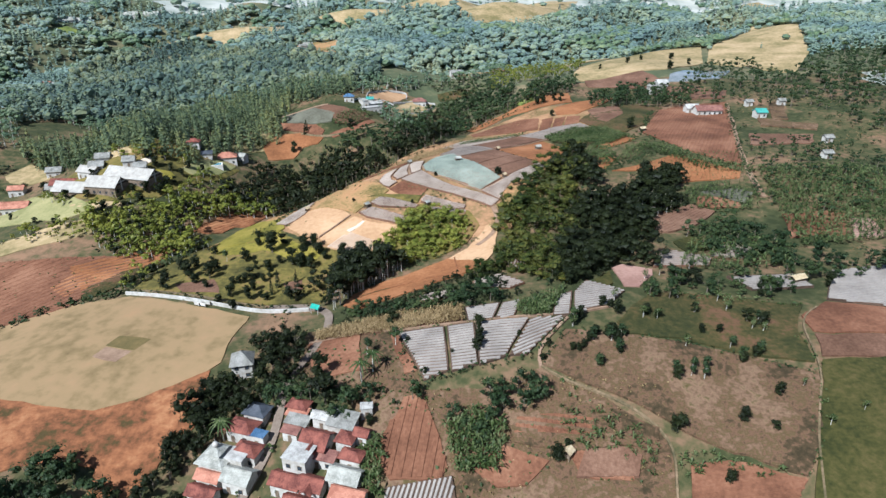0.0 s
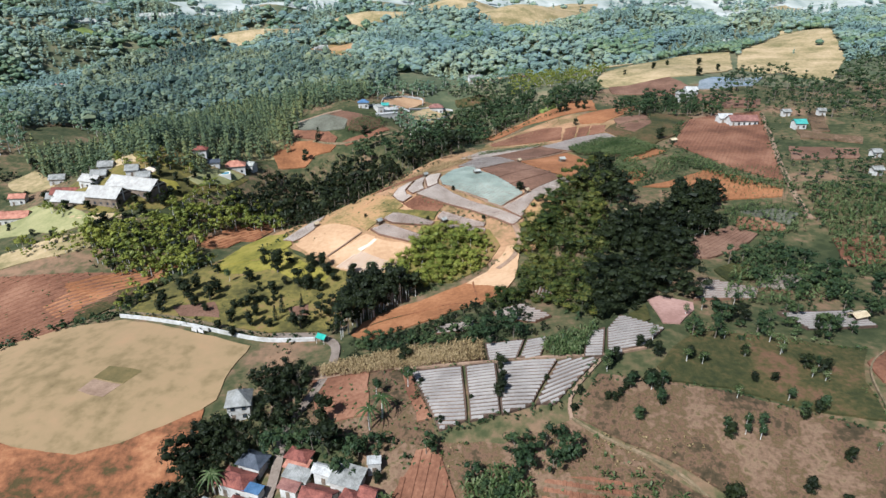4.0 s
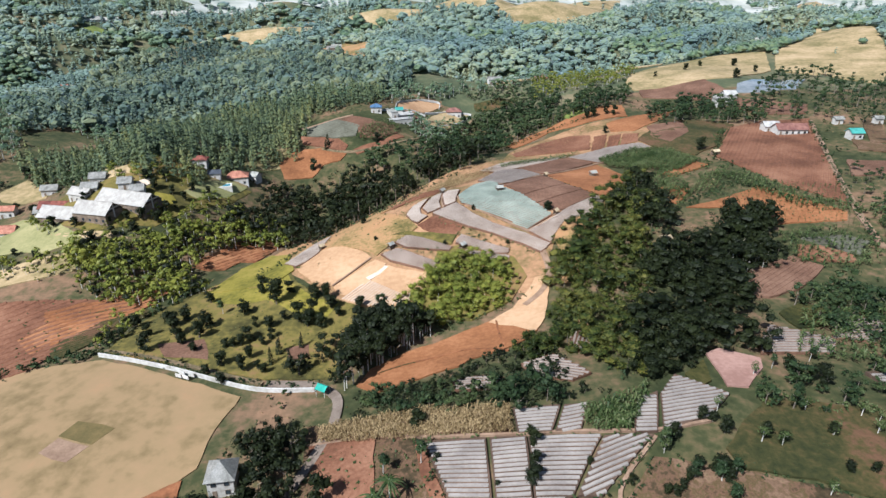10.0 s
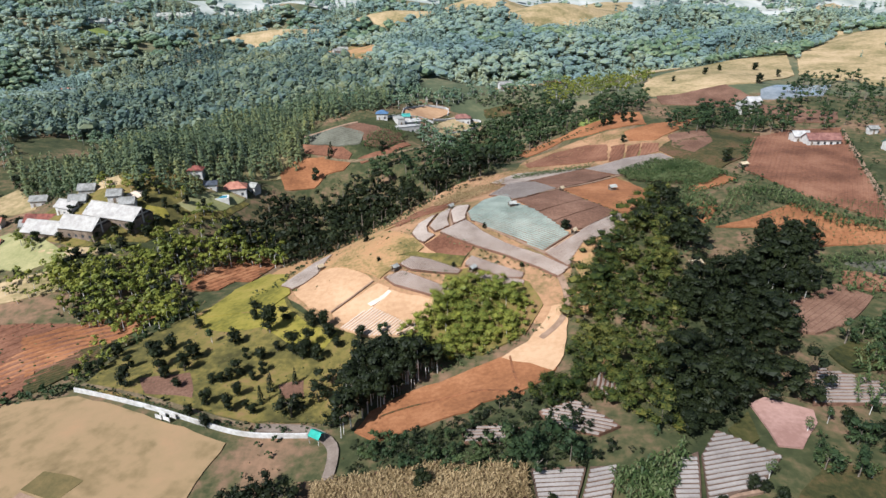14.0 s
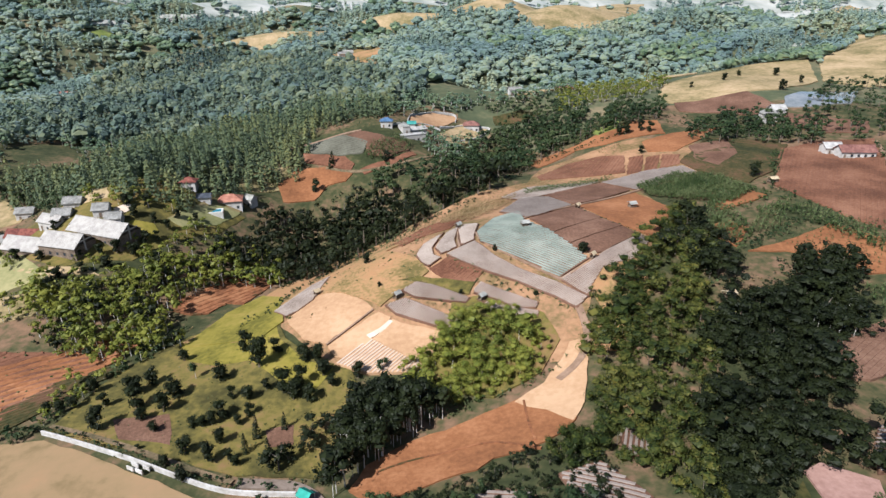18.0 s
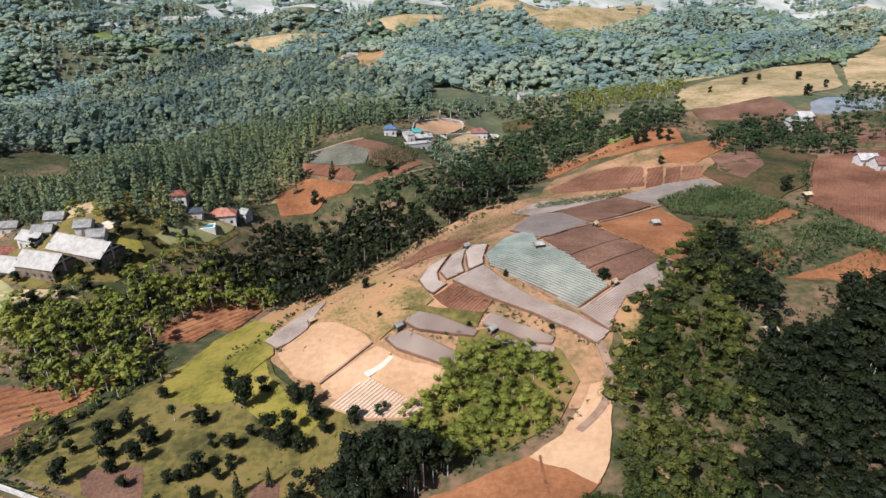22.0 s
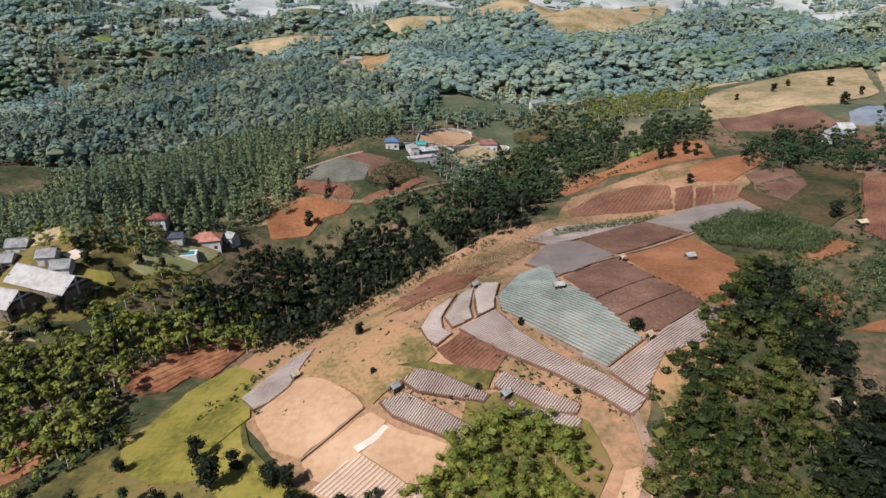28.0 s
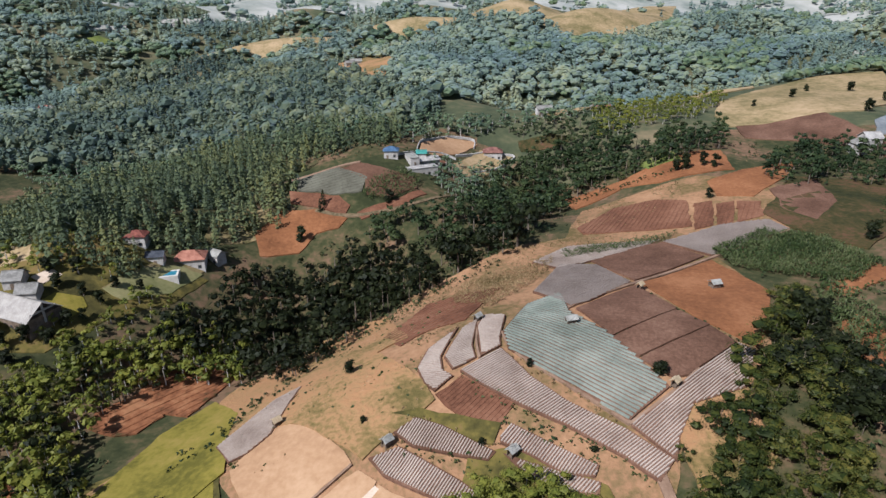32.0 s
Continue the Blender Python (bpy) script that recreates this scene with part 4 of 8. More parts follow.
bare_patch([(-97.8, 141.3), (-96.2, 145.9), (-87.9, 143.9), (-90.2, 139.1)])
bank([(-123.1, 126.8), (-102.7, 122.4), (-87.3, 121.0), (-76.3, 126.6), (-63.2, 136.0), (-58.9, 119.2), (-64.0, 109.6), (-65.0, 102.3), (-69.6, 96.9), (-77.4, 96.7), (-78.9, 104.9), (-88.7, 106.7), (-105.2, 100.8)])
ploughed_field([(-186.0, 212.2), (-159.3, 212.7), (-129.8, 215.5), (-110.9, 217.8), (-115.7, 204.2), (-122.5, 192.4), (-125.2, 175.8), (-153.2, 165.3)], 40, 3.00, "terraced red earth slope with dark gullies", RED_SOIL)
tan_plot([(-193.0, 222.3), (-181.8, 226.9), (-151.8, 238.6), (-144.1, 229.4), (-164.2, 221.5), (-186.0, 212.2)])
lawn([(-229.5, 274.9), (-216.8, 279.5), (-197.1, 276.0), (-169.7, 252.1), (-164.6, 241.5), (-180.9, 241.9), (-212.9, 253.3)])
tan_plot([(-234.1, 310.5), (-229.1, 325.0), (-216.8, 321.0), (-205.0, 303.6), (-214.6, 301.8), (-227.4, 303.7)])
lawn([(-137.2, 271.3), (-134.0, 275.1), (-130.3, 271.5), (-132.8, 267.2)])
tan_plot([(-127.6, 283.6), (-120.9, 303.2), (-113.1, 315.5), (-108.9, 310.3), (-123.7, 286.0)])
tan_plot([(-168.2, 249.7), (-155.4, 248.7), (-142.4, 250.5), (-135.1, 249.4), (-151.0, 244.6)])
tan_plot([(-174.1, 302.4), (-156.9, 295.6), (-151.1, 286.4), (-160.9, 284.4)])
tan_plot([(-115.0, 321.9), (-118.7, 343.0), (-103.7, 354.9), (-94.7, 343.3), (-103.5, 330.8)])
lawn([(-233.7, 278.6), (-202.0, 282.3), (-157.1, 250.0), (-150.0, 245.2), (-161.1, 237.9), (-196.1, 247.9), (-213.4, 249.7)])
orchard_grass([(-106.5, 181.2), (-106.1, 198.8), (-101.7, 212.9), (-94.7, 225.7), (-81.9, 233.8), (-67.1, 229.0), (-59.7, 214.5), (-48.3, 204.5), (-39.0, 202.5), (-34.7, 195.4), (-36.2, 183.1), (-38.7, 168.3), (-55.6, 168.7), (-72.0, 172.3), (-89.5, 175.8)])
yellow_grass([(-94.2, 221.3), (-87.1, 236.9), (-71.1, 234.7), (-61.5, 214.9), (-51.3, 204.7), (-43.1, 201.6), (-45.9, 195.2), (-55.0, 197.0), (-67.2, 206.4), (-76.3, 205.5), (-86.9, 210.4)])
brown_field([(-54.1, 181.7), (-48.1, 183.7), (-46.4, 177.8), (-51.7, 176.8)])
brown_field([(-92.3, 184.6), (-79.2, 186.4), (-74.0, 176.3), (-86.7, 177.6)])
ploughed_field([(-142.9, 207.7), (-135.8, 212.3), (-123.1, 216.7), (-113.0, 221.9), (-107.9, 214.7), (-113.0, 206.3), (-118.7, 202.3), (-123.8, 195.6), (-128.2, 188.9)], 25, 2.6, "terraced orange earth beds above the road", ORANGE_SOIL)
vegetable_plot([(-127.4, 187.9), (-120.4, 200.0), (-111.4, 205.1), (-107.8, 201.4), (-112.8, 191.7), (-119.2, 181.8), (-121.0, 180.3)])
cut_slope([(-142.5, 194.0), (-133.1, 211.8), (-117.2, 224.5), (-107.4, 222.7), (-113.6, 210.3), (-124.6, 199.9), (-131.3, 184.8)])
vegetable_plot([(-127.4, 187.6), (-119.8, 202.3), (-110.2, 210.3), (-104.0, 207.0), (-112.6, 196.8), (-119.1, 181.4)])
ploughed_field([(-108.5, 242.8), (-109.3, 247.5), (-104.0, 256.9), (-100.8, 268.0), (-89.6, 278.9), (-83.9, 272.8), (-84.9, 261.8), (-86.9, 250.6), (-93.6, 251.7), (-96.0, 243.3), (-100.7, 241.6)], 60, 2.40, "eroded terraces of red earth above the valley", CUT_SOIL)
lawn([(-127.2, 283.6), (-122.4, 297.8), (-115.1, 306.5), (-109.1, 308.0), (-112.8, 294.1), (-120.8, 283.4)])
yellow_grass([(-139.3, 269.5), (-136.5, 276.4), (-129.8, 278.3), (-127.4, 276.1), (-129.6, 269.9), (-134.8, 267.3)])
lawn([(-126.6, 288.7), (-123.0, 294.5), (-118.5, 295.5), (-121.9, 287.4)])
pale_strip([(-145.6, 279.6), (-142.2, 283.9), (-138.3, 282.9), (-141.1, 277.9)])
# bare and ploughed soil
tan_field([(-62.1, 223.5), (-56.7, 235.6), (-46.6, 231.0), (-36.5, 222.0), (-47.1, 210.3), (-54.0, 212.6)])
tan_field([(-46.5, 209.3), (-34.8, 220.5), (-30.9, 218.3), (-35.2, 211.4), (-40.4, 204.7), (-43.9, 205.8)])
tan_field([(-34.7, 211.3), (-30.5, 217.8), (-15.5, 212.4), (-18.2, 206.3), (-21.3, 203.5)])
pale_strip([(-36.7, 212.5), (-31.1, 217.5), (-30.2, 216.9), (-35.4, 211.4)])
orange_field([(-31.2, 164.7), (-29.0, 171.7), (-23.6, 176.3), (-16.5, 180.4), (-7.8, 184.1), (1.3, 188.6), (9.2, 191.8), (14.4, 192.2), (15.6, 185.5), (14.2, 179.4), (10.9, 175.7), (4.3, 172.0), (-2.7, 170.3), (-6.0, 167.2), (-12.8, 165.5), (-21.4, 161.8), (-25.7, 160.5)])
ploughed_field([(-22.2, 236.5), (-17.1, 241.3), (-5.9, 234.1), (-9.5, 228.3), (-15.5, 229.9)], 49, 0.90, "orange ridged soil plot on the hill")
ploughed_field([(-40.0, 268.2), (-31.2, 292.4), (-9.9, 287.5), (-18.0, 264.1), (-27.0, 261.7), (-32.8, 256.1)], 33, 2.20, "dark red ploughed terraces at the hill edge")
orange_field([(26.7, 284.2), (50.5, 302.0), (58.0, 280.4), (50.3, 259.8), (45.5, 250.9), (37.4, 261.0), (32.2, 270.4)])
ploughed_field([(15.8, 336.4), (31.4, 358.6), (46.3, 357.0), (55.5, 350.9), (52.1, 328.7), (17.1, 328.1)], 66, 1.50, "brown tilled plot on the hill top")
ploughed_field([(57.1, 347.1), (63.3, 347.5), (58.4, 328.0), (52.2, 326.0)], 66, 1.50, "brown tilled plot on the hill top")
ploughed_field([(63.8, 344.4), (70.0, 345.3), (64.7, 328.8), (59.5, 327.7)], 66, 1.50, "brown tilled plot on the hill top")
ploughed_field([(70.7, 345.1), (77.8, 343.3), (75.1, 331.7), (66.1, 328.4)], 66, 1.50, "brown tilled plot on the hill top")
orange_field([(15.2, 397.2), (40.7, 391.4), (66.6, 401.4), (82.3, 404.0), (79.8, 376.7), (51.7, 374.3), (39.4, 382.5), (19.7, 375.8)])
orange_field([(66.3, 365.4), (92.6, 382.4), (110.5, 395.6), (95.5, 368.1), (77.3, 348.1), (65.9, 351.3)])
ploughed_field([(121.1, 347.0), (142.3, 359.9), (165.4, 357.6), (126.1, 246.6), (112.1, 267.9), (100.0, 299.2)], 63, 1.60, "large red field of narrow ploughed beds")
orange_field([(72.0, 281.6), (89.2, 296.2), (93.5, 289.8), (76.0, 277.4)])
orange_field([(66.3, 263.3), (72.9, 268.3), (77.4, 261.7), (68.9, 247.3), (64.7, 251.6)])
orange_field([(71.0, 245.0), (85.0, 253.1), (103.0, 264.8), (113.8, 254.5), (123.2, 241.0), (120.5, 235.7), (103.2, 235.3), (93.8, 233.5), (95.1, 240.9), (82.6, 246.3)])
pink_field([(49.8, 160.5), (53.5, 162.7), (61.3, 159.1), (60.2, 155.2), (54.4, 148.2), (50.2, 148.5), (50.0, 156.5)])
red_plot([(121.7, 202.2), (142.3, 200.3), (133.8, 184.0), (119.7, 187.9)])
pink_field([(141.7, 195.8), (147.8, 194.9), (145.8, 181.3), (134.9, 182.1)])
red_plot([(91.4, 133.6), (101.3, 140.4), (119.1, 135.9), (111.1, 124.4), (90.7, 126.5)])
brown_field([(90.4, 125.6), (110.6, 123.7), (105.2, 115.7), (87.6, 117.2)])
red_plot([(-38.0, 144.0), (-23.0, 143.9), (-21.1, 126.9), (-29.2, 126.9), (-34.6, 132.4)])
red_plot([(-14.0, 138.4), (-12.3, 138.7), (-6.4, 122.3), (-9.5, 122.2)])
ploughed_field([(-15.1, 101.8), (-9.2, 115.1), (-4.8, 115.2), (1.0, 97.2), (-0.7, 95.2), (-11.2, 96.3)], 80, 2.20, "long bare red plot with shallow furrows")
red_plot([(6.4, 96.4), (12.8, 100.5), (22.1, 96.5), (16.8, 92.2), (11.1, 92.4)])
red_plot([(15.1, 106.1), (26.7, 105.5), (26.9, 102.8), (15.4, 102.8)])
ploughed_field([(26.2, 98.2), (34.9, 98.0), (40.5, 94.7), (38.0, 91.2), (28.2, 93.1)], -76, 1.50, "small tilled plot of dry crop rows")
ploughed_field([(49.9, 93.2), (57.4, 93.1), (70.0, 87.6), (65.8, 82.9), (47.8, 85.4)], 0, 1.30, "red soil plot with dark crop rows")
orange_field([(-102.8, 337.2), (-97.0, 352.8), (-83.8, 354.7), (-70.1, 350.0), (-72.5, 345.8), (-80.7, 343.1), (-84.7, 333.6), (-97.4, 327.5)])
red_plot([(-98.3, 365.5), (-76.1, 361.4), (-70.3, 356.1), (-71.5, 351.4), (-81.6, 355.2), (-95.0, 357.4)])
brown_field([(-80.3, 378.7), (-71.2, 381.8), (-55.7, 377.2), (-47.2, 376.4), (-44.9, 368.0), (-55.1, 360.3), (-64.6, 361.7), (-67.6, 370.6)])
red_plot([(-66.8, 352.4), (-52.6, 358.9), (-43.6, 367.2), (-41.0, 365.2), (-51.7, 353.6), (-64.3, 349.2)])
ploughed_field([(-101.3, 373.4), (-93.5, 376.5), (-80.6, 379.5), (-66.6, 371.6), (-67.2, 363.3), (-76.4, 362.3), (-97.8, 366.3)], 20, 1.8, "grey-green crop plot in rows", GREY_SOIL)
tan_field([(1.9, 188.4), (8.7, 193.6), (13.3, 200.9), (15.8, 206.6), (18.4, 207.1), (19.4, 199.5), (16.7, 185.1), (13.6, 179.1), (8.7, 184.1)])
weedy_slope([(23.2, 235.5), (32.3, 242.0), (39.0, 239.2), (38.8, 222.4), (31.2, 209.4), (26.4, 201.6), (20.6, 202.3), (24.5, 215.1)])
orchard_grass([(-14.5, 223.6), (-5.6, 225.0), (10.1, 217.8), (13.6, 207.9), (8.7, 198.0), (-2.8, 190.7), (-14.4, 195.7), (-19.7, 201.4), (-16.8, 209.9)])
weedy_slope([(21.3, 182.4), (27.4, 180.4), (27.0, 174.1), (21.6, 175.2)])
# grass, meadow and pasture
meadow([(43.9, 131.4), (56.2, 144.8), (77.0, 142.9), (94.3, 138.4), (86.7, 126.3), (85.0, 115.4), (72.2, 118.7), (57.2, 125.2), (45.4, 127.1)])
pasture([(23.2, 119.0), (30.5, 129.3), (43.8, 126.6), (56.8, 124.0), (71.7, 117.7), (83.9, 111.9), (76.0, 95.2), (70.3, 88.2), (58.9, 94.5), (50.6, 100.2), (41.9, 107.8), (32.9, 112.6)])
olive_meadow([(86.8, 115.7), (110.3, 115.8), (86.8, 80.3), (69.2, 83.4), (77.2, 97.6)])
meadow([(75.2, 333.4), (97.8, 369.6), (129.6, 364.9), (110.3, 322.7), (92.9, 303.4), (79.8, 320.0)])
bright_grass([(48.2, 401.1), (63.0, 407.9), (63.8, 394.1), (50.4, 392.6)])
olive_meadow([(75.2, 180.9), (83.6, 187.1), (90.1, 182.7), (85.1, 176.0), (76.8, 173.7)])
olive_meadow([(42.8, 152.5), (48.4, 157.9), (47.4, 149.9), (43.3, 147.0)])
grey_plot([(101.2, 225.1), (115.4, 225.9), (120.0, 221.4), (114.1, 215.1), (110.7, 216.8)])
weedy_slope([(-58.3, 233.9), (-53.1, 253.7), (-43.5, 261.4), (-25.1, 240.4), (-22.1, 235.1), (-27.4, 229.3), (-34.4, 222.4), (-43.6, 228.2), (-52.1, 234.0)])
weedy_slope([(-93.9, 222.0), (-82.1, 242.2), (-79.7, 264.5), (-65.7, 290.7), (-45.4, 298.0), (-31.8, 260.5), (-41.7, 254.2), (-54.2, 248.4), (-62.6, 234.6), (-71.4, 223.4), (-73.6, 216.4)])
corn_stubble([(-36.5, 149.5), (-15.4, 150.7), (5.3, 146.1), (5.3, 138.1), (-11.8, 140.6), (-35.4, 144.7)])
ploughed_field([(18.7, 111.3), (27.3, 109.8), (36.5, 105.8), (43.6, 100.3), (45.1, 97.2), (38.5, 98.3), (26.2, 102.2), (14.8, 102.7), (14.4, 106.2)], -12, 1.60, "dry terraced plot with faint furrows", PASTURE)
ploughed_field([(24.8, 92.8), (39.0, 90.8), (43.5, 87.0), (19.8, 89.1)], -7, 1.60, "dry terraced plot with faint furrows", PASTURE)
ploughed_field([(14.8, 102.7), (26.2, 102.2), (38.5, 98.3), (25.6, 98.2), (15.2, 100.9)], -8, 1.4, "dry terraced plot with faint furrows", PASTURE)
tan_field([(-50.2, 415.0), (-39.9, 432.6), (-27.5, 437.1), (-24.5, 435.8), (-33.2, 420.3), (-41.4, 408.1), (-49.6, 404.9)])
ploughed_field([(-34.7, 407.6), (-23.0, 432.0), (-7.3, 433.4), (-14.0, 423.1), (-24.1, 407.2), (-33.7, 398.3)], 62, 3.5, "stepped dry terraces below the farm house", DRY)
meadow([(-4.0, 445.1), (12.8, 450.5), (24.5, 444.4), (12.5, 439.5), (-2.3, 438.2)])
brown_field([(104.3, 480.0), (140.3, 487.9), (143.7, 451.3), (150.0, 420.9), (139.4, 407.2), (119.2, 421.3), (100.5, 427.7)])
brown_field([(147.0, 413.0), (157.7, 400.1), (177.5, 384.4), (168.4, 367.3), (150.7, 373.5), (143.0, 389.7)])
red_plot([(121.9, 203.2), (142.2, 201.1), (133.9, 187.3), (116.0, 185.2)])
ploughed_field([(15.3, 102.7), (16.3, 106.0), (26.7, 105.9), (32.6, 104.6), (32.3, 101.4)], 82, 1.2, "red terrace with short crop rows")
ploughed_field([(33.3, 103.5), (38.6, 104.2), (45.9, 101.3), (45.0, 98.6), (35.3, 100.0)], 78, 1.3, "dry brown terrace with crop rows", PASTURE)
pasture([(167.0, 321.8), (176.8, 310.9), (189.6, 304.2), (184.8, 296.0), (162.4, 307.4)])
brown_field([(150.8, 294.2), (179.5, 289.3), (171.9, 276.5), (141.9, 274.2)])
pasture([(185.2, 347.5), (192.4, 345.3), (180.0, 314.4), (172.0, 316.2)])
pond([(152.0, 418.6), (159.0, 435.4), (173.4, 447.7), (216.3, 469.0), (189.5, 424.1), (165.2, 415.7)])
meadow([(78.7, 340.2), (106.1, 354.5), (128.4, 356.4), (107.7, 316.9), (96.9, 308.1), (82.2, 313.1), (78.9, 329.1)])
brown_field([(84.3, 353.7), (105.0, 365.8), (101.1, 340.6), (88.3, 325.3), (82.3, 335.0)])
red_plot([(-48.0, 399.1), (-41.1, 405.5), (-36.7, 406.2), (-39.9, 395.3), (-44.8, 394.3)])
orchard_grass([(-30.7, 232.3), (-25.0, 233.2), (-13.5, 230.5), (-8.6, 229.7), (-10.0, 225.4), (-18.9, 228.7), (-24.7, 230.6)])
yellow_grass([(-92.0, 219.4), (-89.5, 242.2), (-82.5, 257.1), (-71.2, 246.9), (-68.1, 234.9), (-63.1, 223.1), (-67.5, 216.2)])
# dry crests, terraces and plots on the far hills
FAR_OPEN = [
    [(-392.8, 656.4), (-381.8, 721.0), (-351.3, 762.8), (-316.9, 791.3), (-291.1, 813.9), (-215.5, 814.0), (-186.0, 803.8), (-178.7, 773.1), (-232.8, 781.1), (-252.6, 742.9), (-283.3, 756.5), (-315.2, 755.1), (-343.3, 706.0), (-368.6, 674.4)],
    [(-196.2, 818.2), (-132.5, 798.6), (-67.6, 815.1), (-63.4, 765.2), (-116.4, 739.1), (-180.5, 780.6)],
    [(-62.9, 803.6), (-66.4, 943.1), (24.4, 993.8), (79.3, 919.8), (156.6, 1151.1), (245.8, 1190.4), (145.3, 791.1), (106.7, 737.0), (59.5, 710.9), (36.2, 684.3), (50.3, 732.6), (5.7, 765.3), (-24.2, 774.5)],
    [(2.4, 470.8), (23.9, 482.1), (64.6, 517.8), (107.1, 556.3), (124.6, 561.3), (155.7, 584.3), (143.0, 541.4), (114.4, 520.8), (79.1, 513.2), (54.4, 497.8), (19.7, 467.2)],
    [(108.2, 495.7), (154.4, 540.7), (189.3, 573.2), (234.5, 575.9), (207.9, 500.8), (162.3, 451.9), (140.3, 450.3), (117.5, 445.5), (99.1, 446.1), (97.7, 466.7)],
    [(241.2, 573.1), (292.5, 637.9), (313.0, 637.4), (231.3, 482.2), (211.4, 500.9)],
    [(313.4, 776.2), (547.2, 1165.3), (603.0, 1225.9), (635.1, 1222.5), (552.4, 1066.1), (455.4, 976.3)],
    [(240.0, 552.7), (359.0, 746.1), (354.5, 643.5), (298.8, 515.1), (252.0, 445.0), (238.0, 470.0), (231.8, 501.4)],
]
for ring in FAR_OPEN:
    dry_grass(ring)
FAR_OPEN += [
    [(-180.5, 666.5), (-137.7, 697.7), (-110.8, 656.8), (-92.6, 593.5), (-103.8, 554.6), (-154.9, 585.8)],
    [(-500.6, 795.1), (-487.3, 830.6), (-463.5, 832.0), (-464.2, 789.9), (-488.2, 774.5)],
]
weedy_slope(FAR_OPEN[-2])
bright_grass(FAR_OPEN[-1])
FAR_PINES = [(-376.6, 512.3), (-326.7, 506.0), (-381.2, 665.8), (-341.3, 741.0), (-276.7, 739.4), (-168.3, 642.5), (-97.2, 542.9), (-50.3, 499.5), (-46.9, 467.1), (-63.3, 414.8), (-110.5, 434.4), (-150.3, 428.2), (-210.9, 446.2), (-254.0, 403.1), (-275.5, 388.5)]
# plastic-covered vegetable beds
mulch_field([(-12.3, 138.9), (0.2, 137.0), (1.3, 120.3), (-4.5, 118.8)], -9, 1.0, "plastic-covered vegetable beds with pale silver mulch film")
mulch_field([(1.0, 136.8), (8.0, 135.9), (8.4, 120.8), (2.0, 119.9)], -3, 1.0, "plastic-covered vegetable beds with pale silver mulch film")
mulch_field([(8.4, 135.8), (22.1, 134.4), (17.0, 125.5), (15.2, 122.0), (8.7, 120.5)], -4, 1.0, "plastic-covered vegetable beds with pale silver mulch film")
mulch_field([(22.6, 134.4), (31.7, 134.3), (24.9, 127.1), (20.2, 121.9), (16.0, 122.3), (17.8, 125.5)], 22, 1.0, "plastic-covered vegetable beds with pale silver mulch film")
mulch_field([(5.9, 144.7), (15.6, 143.9), (13.0, 136.4), (6.5, 137.0)], -4, 1.0, "plastic-covered vegetable beds with pale silver mulch film")
mulch_field([(16.2, 143.7), (21.0, 143.5), (18.5, 136.3), (13.6, 136.3)], 9, 1.0, "plastic-covered vegetable beds with pale silver mulch film")
mulch_field([(30.5, 143.9), (35.4, 146.3), (32.6, 135.1), (28.2, 134.8)], 1, 1.0, "plastic-covered vegetable beds with pale silver mulch film")
mulch_field([(35.7, 145.4), (40.4, 152.0), (49.6, 145.7), (43.6, 139.0), (33.6, 135.1)], 13, 1.0, "plastic-covered vegetable beds with pale silver mulch film")
mulch_field([(-27.1, 244.2), (-25.6, 251.0), (-19.4, 259.6), (-22.2, 247.2), (-21.3, 242.8), (-18.9, 241.0), (-22.3, 237.1), (-24.9, 239.3)], 1, 0.56, "plastic-covered vegetable beds with pale silver mulch film", HILL_FILM)
mulch_field([(-21.5, 247.1), (-18.5, 258.6), (-14.9, 262.9), (-15.5, 250.5), (-14.5, 246.2), (-17.9, 243.7), (-19.3, 243.0)], 27, 0.56, "plastic-covered vegetable beds with pale silver mulch film", HILL_FILM)
mulch_field([(-15.0, 258.5), (-13.6, 264.9), (-8.3, 263.4), (-9.4, 252.6), (-9.2, 249.9), (-13.5, 246.5)], -1, 0.56, "plastic-covered vegetable beds with pale silver mulch film", HILL_FILM)
mulch_field([(-17.6, 242.3), (-9.2, 249.1), (-2.9, 240.6), (4.0, 234.7), (14.5, 228.5), (21.9, 222.0), (18.8, 217.9), (13.3, 222.9), (3.7, 229.2), (-5.9, 234.0), (-12.8, 238.3)], 37, 0.56, "plastic-covered vegetable beds with pale silver mulch film", HILL_FILM)
mulch_field([(15.5, 229.1), (24.5, 236.4), (28.1, 240.4), (41.4, 252.6), (44.1, 250.0), (38.4, 238.1), (27.7, 233.9), (23.5, 226.2), (22.3, 221.7)], 42, 0.56, "plastic-covered vegetable beds with pale silver mulch film", HILL_FILM)
mulch_field([(-29.4, 227.8), (-25.4, 230.9), (-19.9, 229.1), (-9.3, 223.9), (-10.7, 222.2), (-19.3, 223.6), (-25.2, 224.8)], 64, 0.56, "plastic-covered vegetable beds with pale silver mulch film", HILL_FILM)
mulch_field([(-8.7, 226.9), (-6.6, 229.6), (9.0, 221.4), (8.1, 219.3), (2.9, 219.7), (-3.0, 223.2), (-8.7, 225.7)], 53, 0.56, "plastic-covered vegetable beds with pale silver mulch film", HILL_FILM)
mulch_field([(-8.0, 223.6), (-4.5, 222.5), (9.0, 218.3), (8.5, 216.1), (-1.1, 217.0)], 45, 0.56, "plastic-covered vegetable beds with pale silver mulch film", HILL_FILM)
